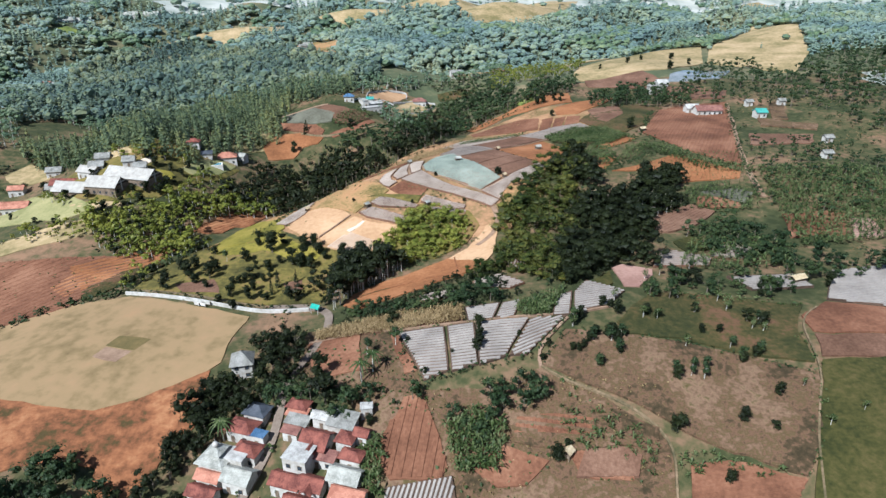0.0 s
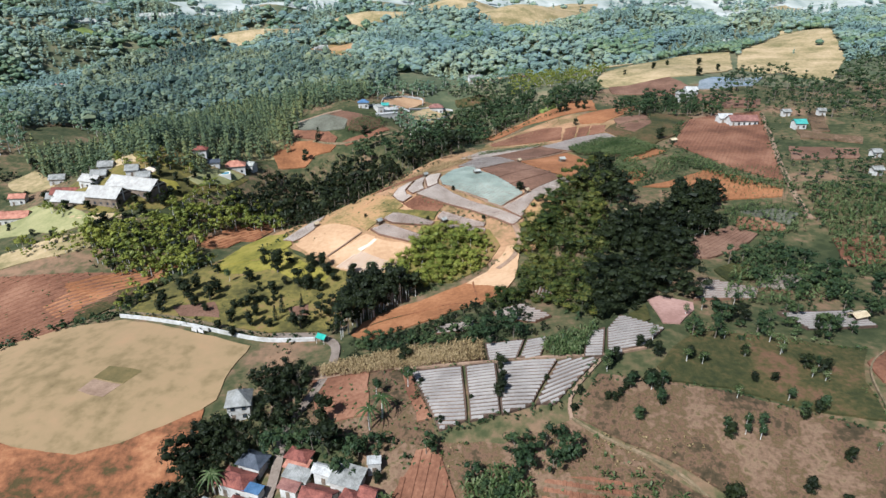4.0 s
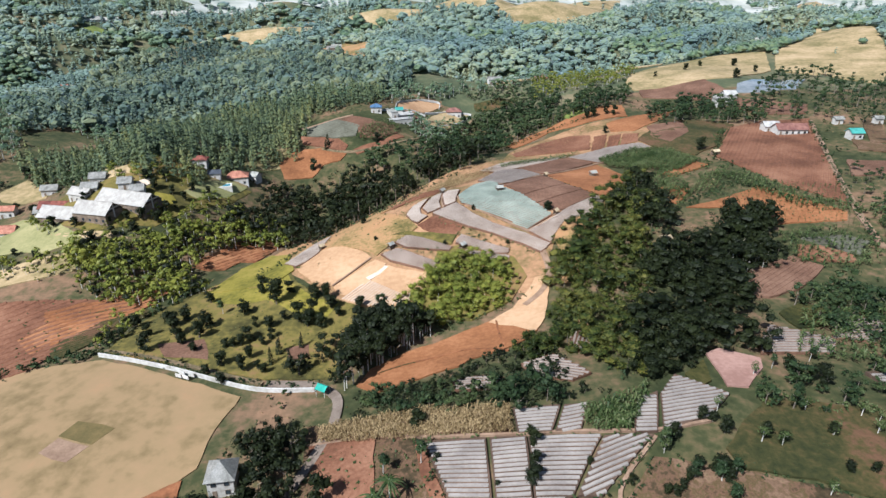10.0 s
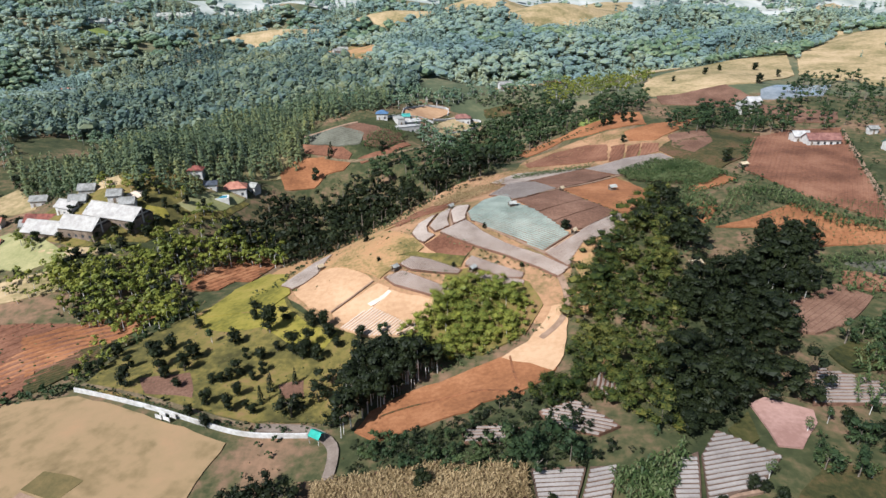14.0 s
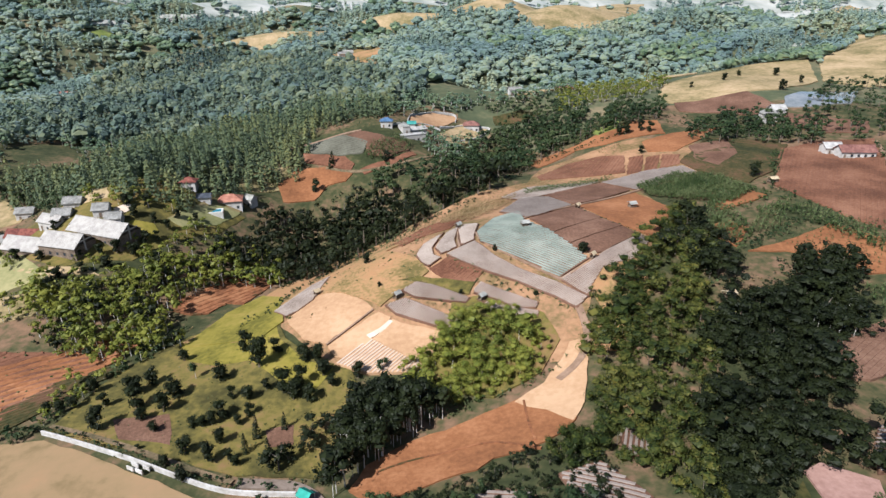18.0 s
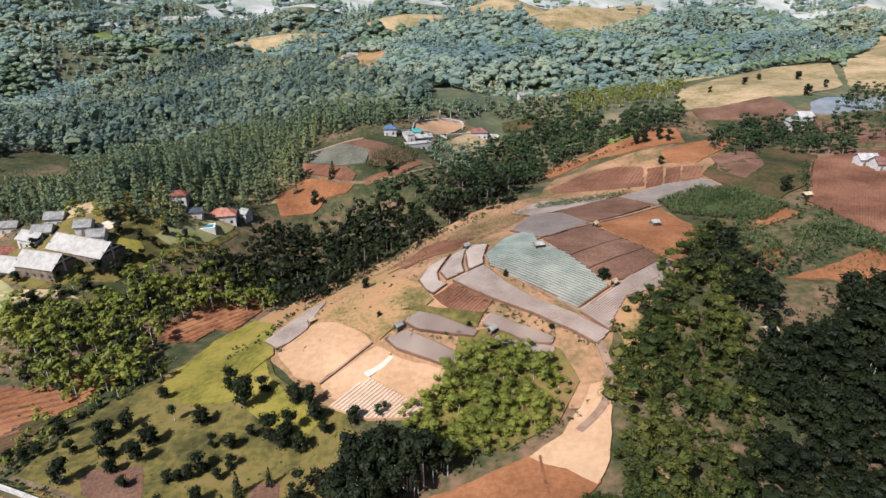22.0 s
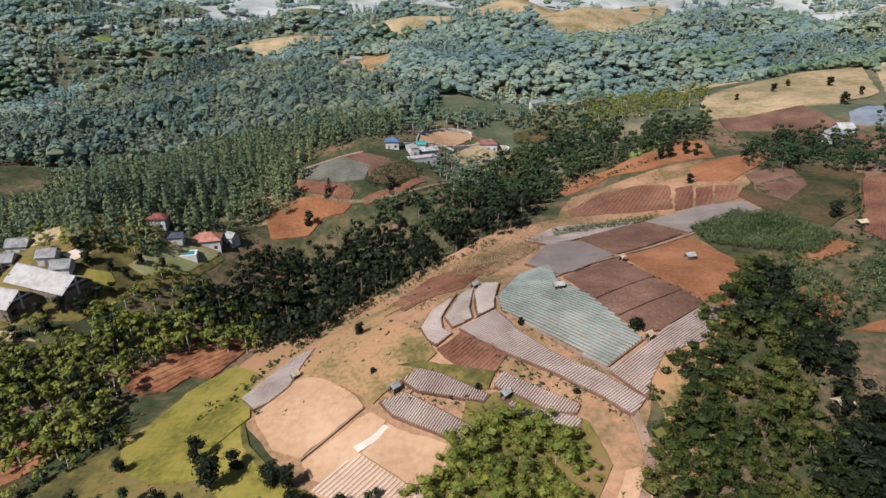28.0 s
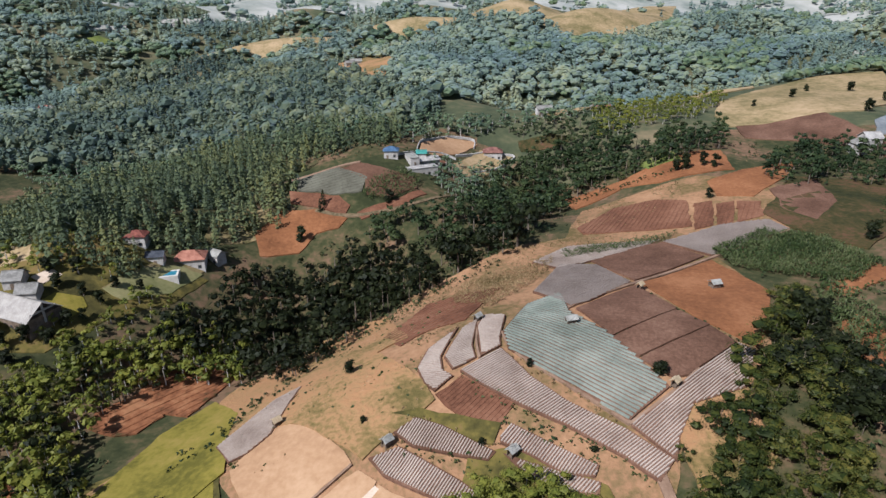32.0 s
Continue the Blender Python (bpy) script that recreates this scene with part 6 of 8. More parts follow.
crop("maize_field", MAIZE, [(112.9, 268.4), (132.9, 263.4), (122.8, 218.2), (116.0, 227.3), (80.7, 251.9), (91.0, 270.6), (104.1, 257.1)], 2.0, 1.3, LEAF_CROP, "green maize strip")
crop("banana_patch", BANANA, [(-17.9, 103.2), (-13.1, 106.3), (-13.3, 93.0), (-16.9, 93.2)], 1.4, 3.0, LEAF_CROP, "banana plants beside the village")
crop("cassava_patch", BANANA, [(0.1, 105.3), (7.1, 109.5), (14.2, 103.5), (11.2, 94.7), (3.1, 95.5)], 1.3, 3.0, LEAF_CROP, "tall cassava and banana thicket")
crop("banana_patch", BANANA, [(25.1, 107.6), (36.3, 104.8), (46.2, 97.2), (42.0, 89.9), (39.8, 94.4), (25.7, 99.0)], 2.2, 2.2, LEAF_CROP, "banana plants between dry plots")
crop("banana_patch", BANANA, [(48.1, 95.9), (54.6, 95.2), (67.3, 88.8), (64.7, 87.5), (53.5, 91.9), (46.8, 89.4)], 2.0, 2.0, LEAF_CROP, "banana plants along the red plot")
crop("banana_field", BANANA, [(130.2, 241.7), (183.7, 241.9), (149.2, 179.8), (114.9, 176.2), (120.8, 202.7)], 2.0, 2.6, LEAF_CROP, "dark green banana plantation")
crop("banana_patch", BANANA, [(89.9, 195.5), (110.2, 181.2), (104.7, 163.7), (85.7, 159.2), (68.5, 158.0)], 2.4, 2.6, LEAF_CROP, "banana plants between plots")
crop("tall_grass", MAIZE, [(-23.6, 298.1), (-9.0, 302.7), (5.8, 306.9), (3.4, 295.1), (-11.8, 270.4), (-22.2, 281.2)], 1.1, 1.4, LEAF_DRY, "tall dry grass at the hill edge")
crop("maize_field", MAIZE, [(7.9, 311.2), (33.5, 320.1), (45.6, 323.6), (42.4, 317.5), (22.6, 309.4), (9.4, 305.7)], 1.0, 1.8, LEAF_CROP, "green maize strip")

crop("banana_patch", BANANA, [(70.0, 282.2), (75.3, 285.2), (78.4, 265.6), (70.2, 249.8), (64.2, 253.0), (64.7, 267.2)], 1.6, 2.2, LEAF_CROP, "banana plants between orange plots")
crop("banana_patch", BANANA, [(85.9, 277.5), (100.6, 287.3), (87.8, 262.5), (75.9, 256.5)], 1.8, 2.2, LEAF_CROP, "banana plants between orange plots")
crop("banana_patch", BANANA, [(89.3, 279.6), (102.7, 277.7), (116.9, 251.6), (129.0, 242.2), (127.7, 237.6), (109.9, 244.8), (98.2, 264.8)], 1.8, 2.2, LEAF_CROP, "banana plants below the red field")
crop("banana_patch", BANANA, [(95.1, 227.5), (113.9, 230.7), (121.7, 219.4), (116.3, 208.7), (102.8, 206.0), (91.7, 209.4)], 2.2, 2.2, LEAF_CROP, "banana plants between plots")

# low shrubs and tufts over the open land
FIELDS = [o for o in scene.objects if o.type == "MESH" and o.get("category") == "field"]
def open_land(n, x0, x1, y0, y1, seed, clear):
    rnd = np.random.default_rng(seed)
    pts = np.stack([rnd.uniform(x0, x1, n), rnd.uniform(y0, y1, n)], 1)
    keep = np.array([noise.noise((x * 0.03, y * 0.03, seed)) > clear for x, y in pts])
    return pts[keep], rnd


TAKEN = np.zeros((160, 160), bool)
for o in FIELDS:
    co = np.array([v.co[:2] for v in o.data.vertices])
    for f in o.data.polygons:
        q = np.mean([o.data.vertices[i].co[:2] for i in f.vertices], 0)
        i, j = int((q[0] + 240) / 3), int((q[1] - 60) / 3)
        if 1 <= i < 159 and 1 <= j < 159:
            TAKEN[i - 1:i + 2, j - 1:j + 2] = True


def not_taken(pts):
    i, j = ((pts[:, 0] + 240) / 3).astype(int), ((pts[:, 1] - 60) / 3).astype(int)
    ok = (i >= 0) & (i < 160) & (j >= 0) & (j < 160)
    t = np.zeros(len(pts), bool)
    t[ok] = TAKEN[i[ok], j[ok]]
    return pts[~t]


pts, rnd = open_land(7500, -230, 230, 65, 420, 3, -0.2)
pts = not_taken(pts)
scatter("shrubs", FORMS["shrub"], pts, rnd.uniform(0.6, 2.4, len(pts)), LEAF_MID, "low green shrubs scattered over the open land", "shrubs", rnd)
pts, rnd = open_land(9000, -230, 230, 65, 420, 8, 0.0)
pts = not_taken(pts)
scatter("dry_tufts", FORMS["tuft"], pts, rnd.uniform(0.4, 1.1, len(pts)), LEAF_DRY, "dry grass tufts over the open land", "grass", rnd)

# ---- trees and houses ----
# woods: outline, spacing, height
# one wood in two leaf colours: sunlit left half, shaded right half
bamboo_wood([(18.0, 182.5), (24.4, 210.1), (37.2, 229.2), (50.9, 232.6), (53.0, 208.0), (43.0, 186.0), (35.0, 166.0), (29.7, 147.8), (19.9, 166.1)], 4.2, 7.6)
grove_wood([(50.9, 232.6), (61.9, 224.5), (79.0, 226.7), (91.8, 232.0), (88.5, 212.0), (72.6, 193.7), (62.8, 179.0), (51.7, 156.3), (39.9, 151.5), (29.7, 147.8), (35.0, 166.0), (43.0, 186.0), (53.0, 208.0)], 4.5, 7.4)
bamboo_wood([(39.0, 239.2), (38.8, 222.4), (31.2, 209.4), (26.4, 201.6), (20.6, 202.3)], 4.6, 8)
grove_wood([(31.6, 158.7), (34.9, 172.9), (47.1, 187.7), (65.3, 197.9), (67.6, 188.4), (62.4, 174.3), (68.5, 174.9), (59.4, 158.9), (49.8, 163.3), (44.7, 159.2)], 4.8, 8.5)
clump_wood([(-15.0, 212.9), (-7.6, 219.3), (1.7, 217.7), (9.7, 210.8), (10.1, 204.6), (5.5, 197.4), (-4.0, 192.0), (-13.3, 189.3), (-21.6, 190.8), (-26.0, 197.4), (-21.3, 207.5)], 3.3, 7)
bamboo_wood([(8.6, 170.6), (13.8, 176.7), (18.9, 173.5), (18.6, 164.3), (13.7, 162.1), (8.9, 163.9)], 3.5, 6)
slim_wood([(-37.1, 182.9), (-33.4, 190.0), (-25.4, 190.0), (-17.4, 188.6), (-12.1, 186.2), (-21.1, 177.8), (-27.4, 172.1), (-33.0, 170.8)], 2.6, 10)
near_wood([(-32.9, 152.5), (-25.5, 161.9), (-8.8, 160.5), (7.3, 161.9), (13.7, 152.4), (21.1, 147.7), (15.4, 143.2), (3.9, 143.5), (-18.0, 149.0)], 4.0, 5)
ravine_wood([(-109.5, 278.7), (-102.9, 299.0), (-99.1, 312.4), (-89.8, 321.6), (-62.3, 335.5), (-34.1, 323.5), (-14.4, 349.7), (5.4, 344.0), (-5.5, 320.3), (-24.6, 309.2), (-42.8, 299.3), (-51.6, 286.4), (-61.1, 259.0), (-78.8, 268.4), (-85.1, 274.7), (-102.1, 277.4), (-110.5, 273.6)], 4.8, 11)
leafy_wood([(-62.0, 345.9), (-28.5, 355.5), (-12.8, 381.8), (11.4, 407.7), (34.6, 405.2), (48.8, 417.0), (96.0, 446.6), (86.4, 408.0), (61.8, 393.4), (45.1, 392.3), (22.8, 386.4), (8.9, 364.3), (-11.6, 328.5), (-28.1, 326.2), (-48.6, 334.3), (-60.7, 339.0)], 4.6, 9)
ravine_wood([(-155.4, 239.2), (-136.8, 245.9), (-117.9, 264.9), (-101.3, 283.6), (-88.3, 289.6), (-77.3, 263.7), (-94.8, 266.1), (-109.0, 245.0), (-104.1, 231.7), (-92.3, 219.5), (-112.3, 212.8), (-133.1, 213.9), (-142.7, 228.3)], 7.0, 7)
sunny_wood([(-155.4, 239.2), (-136.8, 245.9), (-117.9, 264.9), (-101.3, 283.6), (-88.3, 289.6), (-77.3, 263.7), (-94.8, 266.1), (-109.0, 245.0), (-104.1, 231.7), (-92.3, 219.5), (-112.3, 212.8), (-133.1, 213.9), (-142.7, 228.3)], 3.2, 7.5)
dark_wood([(-59.5, 115.4), (-60.5, 125.4), (-59.4, 129.7), (-48.0, 128.9), (-52.0, 145.2), (-46.8, 151.6), (-38.1, 142.1), (-35.7, 123.2), (-38.3, 122.0), (-41.5, 133.0), (-43.9, 133.6), (-41.6, 120.9), (-42.6, 116.7), (-52.0, 115.5), (-53.6, 107.8), (-58.6, 100.3), (-63.0, 100.4), (-59.5, 109.7)], 3.3, 6.5)
dark_wood([(-57.6, 94.4), (-58.4, 99.6), (-55.9, 99.5), (-54.6, 94.2)], 3.3, 6)
near_wood([(-100.4, 100.5), (-91.4, 103.9), (-84.0, 106.5), (-75.7, 99.7), (-73.5, 93.8), (-95.6, 92.8)], 3.8, 7)
near_wood([(8.3, 115.5), (19.5, 115.4), (22.9, 108.7), (16.6, 105.2), (10.1, 108.8)], 3.6, 8)
near_wood([(-33.8, 120.9), (-29.9, 114.9), (-19.5, 118.8), (-11.1, 115.0), (-5.8, 115.4), (-5.7, 112.3), (-18.9, 113.8), (-23.9, 111.2), (-30.8, 112.7)], 3.8, 6)
near_wood([(49.1, 145.5), (61.0, 156.1), (73.5, 155.0), (87.4, 164.1), (109.1, 173.2), (137.3, 163.4), (132.2, 156.0), (108.0, 153.1), (91.5, 140.1), (74.9, 139.4), (54.0, 139.1)], 5.5, 6)
near_wood([(80.2, 188.8), (102.0, 197.3), (109.2, 180.1), (92.2, 160.1), (85.0, 170.5)], 4.6, 7)
leafy_wood([(142.3, 280.6), (176.0, 284.1), (191.0, 242.6), (158.3, 194.6), (119.5, 203.1), (127.3, 239.0)], 5.8, 5)
leafy_wood([(85.4, 369.6), (118.5, 416.6), (161.9, 393.1), (141.2, 354.6), (114.3, 361.1), (95.2, 349.7)], 5.4, 8)
sunny_wood([(-116.8, 196.8), (-114.3, 204.5), (-106.9, 222.7), (-102.9, 231.7), (-98.2, 226.2), (-104.1, 203.9), (-106.2, 188.5), (-106.8, 177.7), (-109.8, 178.0)], 4.5, 5)
near_wood([(-0.5, 106.8), (11.0, 111.8), (15.1, 107.3), (11.9, 98.0), (2.5, 99.0)], 4.5, 5)
dark_wood([(-51.7, 165.9), (-50.7, 172.9), (-45.5, 184.9), (-39.3, 192.1), (-33.6, 190.4), (-34.2, 178.1), (-37.0, 165.1)], 5.2, 6)
slim_wood([(-37.5, 184.6), (-25.3, 189.6), (-13.4, 187.3), (-23.5, 177.1), (-29.4, 170.5), (-32.2, 162.7), (-35.6, 163.0), (-35.0, 174.2)], 2.6, 9)
dark_wood([(46.5, 250.9), (58.8, 268.3), (63.4, 254.3), (65.7, 234.3), (60.0, 226.0), (48.2, 227.6)], 4.4, 8)
dark_wood([(89.1, 248.0), (96.1, 246.9), (96.0, 226.6), (90.9, 213.2), (74.2, 208.4), (69.5, 213.9), (78.4, 237.6)], 4.4, 8.5)
dark_wood([(-63.0, 128.0), (-56.0, 131.0), (-52.5, 122.0), (-56.0, 108.0), (-62.0, 97.0), (-70.0, 92.0), (-72.0, 96.0), (-65.5, 105.0)], 3.4, 6.5)
near_wood([(-46.0, 131.0), (-41.0, 130.5), (-35.0, 122.0), (-20.0, 119.5), (-13.0, 119.0), (-13.0, 115.5), (-24.0, 116.0), (-36.0, 117.5), (-42.5, 121.0)], 3.6, 6)
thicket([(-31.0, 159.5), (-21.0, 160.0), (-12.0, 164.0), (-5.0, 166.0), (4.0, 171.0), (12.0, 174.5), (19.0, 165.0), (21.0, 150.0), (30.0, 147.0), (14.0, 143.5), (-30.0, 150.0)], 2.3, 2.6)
dark_wood([(48.3, 205.8), (60.7, 215.4), (83.1, 228.9), (96.6, 241.8), (92.5, 224.5), (76.4, 205.4), (60.9, 192.9), (51.1, 188.6), (45.7, 193.0)], 4.6, 8)
slim_wood([(68.2, 204.3), (82.2, 212.0), (85.2, 208.9), (76.7, 201.0), (66.8, 199.7)], 2.8, 8)
bamboo_wood([(21.2, 216.1), (23.4, 222.8), (29.1, 230.8), (36.9, 233.9), (44.0, 248.3), (56.9, 274.5), (65.4, 280.9), (57.0, 255.8), (63.5, 241.8), (60.2, 235.4), (44.3, 234.0), (32.8, 228.9), (26.7, 222.6), (23.2, 214.1)], 4.8, 8)
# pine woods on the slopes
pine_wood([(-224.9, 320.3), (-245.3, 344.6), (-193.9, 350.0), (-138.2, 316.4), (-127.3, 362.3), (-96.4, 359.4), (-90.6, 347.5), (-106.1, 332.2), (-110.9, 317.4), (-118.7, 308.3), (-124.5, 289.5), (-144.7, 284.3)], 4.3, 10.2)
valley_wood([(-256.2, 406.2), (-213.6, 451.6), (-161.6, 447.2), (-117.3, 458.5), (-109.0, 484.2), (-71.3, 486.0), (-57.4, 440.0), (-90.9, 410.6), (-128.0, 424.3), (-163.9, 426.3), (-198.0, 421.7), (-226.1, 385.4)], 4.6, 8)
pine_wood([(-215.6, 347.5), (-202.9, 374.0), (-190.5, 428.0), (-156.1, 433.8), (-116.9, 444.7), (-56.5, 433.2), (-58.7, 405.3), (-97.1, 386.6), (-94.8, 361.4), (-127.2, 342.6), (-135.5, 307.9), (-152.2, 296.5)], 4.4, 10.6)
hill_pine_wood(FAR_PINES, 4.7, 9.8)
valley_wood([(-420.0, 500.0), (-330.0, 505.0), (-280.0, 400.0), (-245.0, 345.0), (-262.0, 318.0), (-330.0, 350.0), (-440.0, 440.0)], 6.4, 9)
leafy_wood([(245.0, 440.0), (300.0, 505.0), (400.0, 505.0), (330.0, 380.0), (255.0, 290.0), (215.0, 250.0), (205.0, 300.0), (228.0, 370.0)], 6.8, 8)
sunny_wood([(-172.0, 292.0), (-150.0, 300.0), (-133.0, 303.0), (-124.0, 300.0), (-127.0, 283.0), (-133.0, 281.0), (-152.0, 285.0)], 5.4, 4.5)
sunny_wood([(-134.0, 266.0), (-126.0, 274.0), (-116.0, 290.0), (-108.0, 304.0), (-104.0, 302.0), (-112.0, 284.0), (-124.0, 264.0), (-138.0, 254.0), (-146.0, 252.0)], 4.2, 4.8)
sunny_wood([(-158.9, 286.5), (-148.0, 288.4), (-133.3, 288.4), (-128.2, 283.4), (-133.1, 281.3), (-152.9, 278.3)], 5.2, 7)
sunny_wood([(-122.8, 271.4), (-108.3, 292.2), (-97.9, 300.3), (-104.4, 279.5), (-116.6, 254.3), (-144.5, 241.9), (-144.5, 228.8), (-154.1, 234.6), (-150.2, 244.6), (-129.2, 258.0)], 5.2, 7)
sunny_wood([(-193.4, 274.2), (-177.7, 264.0), (-163.6, 247.5), (-171.5, 248.2)], 4.5, 6)
sunny_wood([(-186.3, 227.5), (-177.6, 235.0), (-156.7, 235.3), (-136.6, 243.9), (-122.4, 246.5), (-119.9, 235.4), (-140.6, 225.4), (-158.1, 218.8)], 5.0, 6)
leafy_wood([(-215.0, 323.3), (-195.6, 325.7), (-165.3, 288.5), (-180.2, 293.3), (-204.4, 311.4)], 5.2, 6)
leafy_wood([(-246.9, 309.2), (-241.2, 317.7), (-218.6, 329.4), (-214.4, 319.9), (-227.7, 314.6), (-237.4, 295.0)], 5.2, 7)
leafy_wood([(-17.9, 422.3), (11.9, 438.4), (48.2, 428.6), (38.9, 403.6), (11.2, 397.5), (-8.4, 328.9), (-17.9, 346.3)], 4.8, 9)
leafy_wood([(82.5, 370.7), (113.3, 415.0), (153.5, 403.6), (207.0, 491.8), (238.9, 499.8), (240.9, 449.0), (225.4, 370.0), (218.9, 340.9), (204.3, 317.3), (188.9, 336.1), (162.8, 350.7), (115.1, 364.9)], 9.0, 8)
leafy_wood([(-10.4, 451.8), (12.7, 458.0), (41.6, 445.5), (49.2, 419.3), (38.0, 412.2), (22.3, 411.0), (-2.3, 413.4), (-5.3, 429.5), (12.2, 434.0), (23.8, 438.2), (3.4, 444.2)], 4.4, 8)
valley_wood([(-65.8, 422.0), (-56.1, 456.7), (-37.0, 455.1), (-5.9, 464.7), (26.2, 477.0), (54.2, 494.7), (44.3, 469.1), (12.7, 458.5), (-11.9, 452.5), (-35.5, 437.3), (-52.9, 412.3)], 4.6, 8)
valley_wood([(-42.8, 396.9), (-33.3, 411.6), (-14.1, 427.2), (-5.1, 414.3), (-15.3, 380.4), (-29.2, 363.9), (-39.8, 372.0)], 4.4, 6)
# forest on the far hills: thinner and larger-grained with distance, open on the dry crests and plots
def far_forest(seed, y0, y1, gap, height, full):
    rnd = np.random.default_rng(seed)
    pts = []
    for y in np.arange(y0, y1, gap * 0.87):
        xs = np.arange(-0.98 * y - 40, 0.72 * y + 60, gap)
        pts.append(np.stack([xs + rnd.normal(0, 0.35, len(xs)) * gap, y + rnd.normal(0, 0.35, len(xs)) * gap], 1))
    pts = np.concatenate(pts)
    keep = []
    for x, y in pts:
        shade = noise.noise((x * 0.011, y * 0.008, seed)) + 0.5 * noise.noise((x * 0.03, y * 0.03, 2.0))
        thin = full - max(0.0, (y - 820) / 900)
        ok = shade < thin and not inside(FAR_PINES, x, y) and not (95 < x < 250 and y < 560)
        keep.append(ok and (rnd.uniform() < 0.02 or not any(inside(r, x, y) for r in FAR_OPEN)))
    pts = pts[np.array(keep)]
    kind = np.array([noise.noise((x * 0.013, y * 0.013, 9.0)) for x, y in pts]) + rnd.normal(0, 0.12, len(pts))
    for form, leaf, m, label in (("far_pine", LEAF_FAR, kind < -0.02, "distant pines on the hills, haze in their colour"), ("far", LEAF_FAR, (kind >= -0.02) & (kind < 0.3), "distant forest on the hills, haze in its colour"), ("far", LEAF_VALLEY, kind >= 0.3, "pale green woods on the far slopes")):
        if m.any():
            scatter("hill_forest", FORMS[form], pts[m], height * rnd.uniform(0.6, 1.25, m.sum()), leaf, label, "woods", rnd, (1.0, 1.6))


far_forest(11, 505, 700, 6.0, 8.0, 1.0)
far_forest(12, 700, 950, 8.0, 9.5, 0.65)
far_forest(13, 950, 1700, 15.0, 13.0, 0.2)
sunny_wood([(33.8, 472.3), (78.5, 509.7), (112.1, 519.1), (111.3, 494.2), (86.4, 460.6), (53.7, 441.1), (34.4, 435.8)], 4.2, 6)
# single trees: x, y, height, kind
plant_tree(ROUND, -70.0, 211.7, 6.9, "orchard trees")
plant_tree(ROUND, -63.1, 203.2, 9.8, "orchard trees")
plant_tree(ROUND, -60.3, 208.5, 5.5, "orchard trees")
plant_tree(ROUND, -71.6, 198.8, 6.0, "orchard trees")
plant_tree(SLIM, -79.2, 200.4, 5.8, "orchard trees")
plant_tree(ROUND, -87.3, 210.2, 4.5, "orchard trees")
plant_tree(ROUND, -53.6, 194.1, 7.7, "orchard trees")
plant_tree(ROUND, -49.9, 196.0, 7.1, "orchard trees")
plant_tree(ROUND, -50.5, 191.6, 6.5, "orchard trees")
plant_tree(ROUND, -47.6, 203.6, 6.8, "orchard trees")
plant_tree(ROUND, -51.5, 205.1, 5.9, "orchard trees")
plant_tree(ROUND, -45.1, 199.5, 5.6, "orchard trees")
plant_tree(ROUND, -42.3, 196.1, 4.0, "orchard trees")
plant_tree(ROUND, -46.3, 191.4, 5.5, "orchard trees")
plant_tree(ROUND, -61.8, 191.5, 4.6, "orchard trees")
plant_tree(ROUND, -58.3, 194.7, 4.1, "orchard trees")
plant_tree(ROUND, -66.0, 192.1, 4.2, "orchard trees")
plant_tree(ROUND, -81.0, 192.7, 6.5, "orchard trees")
plant_tree(ROUND, -90.4, 199.3, 5.8, "orchard trees")
plant_tree(ROUND, -93.0, 194.9, 6.9, "orchard trees")
plant_tree(ROUND, -88.9, 188.9, 7.2, "orchard trees")
plant_tree(ROUND, -80.9, 187.1, 6.9, "orchard trees")
plant_tree(ROUND, -79.8, 180.2, 3.6, "orchard trees")
plant_tree(ROUND, -84.8, 184.1, 4.8, "orchard trees")
plant_tree(ROUND, -97.8, 190.0, 5.1, "orchard trees")
plant_tree(ROUND, -93.8, 181.2, 7.1, "orchard trees")
plant_tree(ROUND, -106.3, 190.2, 4.1, "orchard trees")
plant_tree(ROUND, -108.7, 188.6, 4.1, "orchard trees")
plant_tree(ROUND, -111.3, 188.0, 4.2, "orchard trees")
plant_tree(ROUND, -105.2, 196.9, 5.4, "orchard trees")
plant_tree(ROUND, -65.9, 185.4, 5.6, "orchard trees")
plant_tree(ROUND, -67.1, 182.9, 4.5, "orchard trees")
plant_tree(ROUND, -69.0, 182.1, 4.0, "orchard trees")
plant_tree(ROUND, -71.4, 182.4, 3.6, "orchard trees")
plant_tree(ROUND, -69.3, 174.2, 5.4, "orchard trees")
plant_tree(ROUND, -62.9, 172.2, 5.7, "orchard trees")
plant_tree(ROUND, -63.0, 177.4, 4.9, "orchard trees")
plant_tree(ROUND, -58.9, 172.7, 3.8, "orchard trees")
plant_tree(ROUND, -61.0, 183.4, 3.5, "orchard trees")
plant_tree(ROUND, -59.5, 186.5, 4.0, "orchard trees")
plant_tree(CONE, -55.2, 179.6, 6.7, "orchard trees")
plant_tree(CONE, -50.7, 174.2, 5.7, "orchard trees")
plant_tree(CONE, -56.2, 175.1, 5.8, "orchard trees")
plant_tree(ROUND, -56.9, 171.3, 3.7, "orchard trees")
plant_tree(CONE, -49.8, 182.5, 5.2, "orchard trees")
plant_tree(ROUND, -80.4, 174.7, 2.0, "orchard trees")
plant_tree(ROUND, -36.3, 199.2, 5.1, "orchard trees")
plant_tree(SLIM, -30.9, 200.7, 4.1, "orchard trees")
plant_tree(ROUND, -27.5, 196.2, 3.0, "orchard trees")
plant_tree(SLIM, -29.6, 202.2, 3.5, "orchard trees")
plant_tree(ROUND, -97.5, 222.4, 4.5, "orchard trees")
plant_tree(ROUND, -66.4, 166.5, 4.2, "orchard trees")
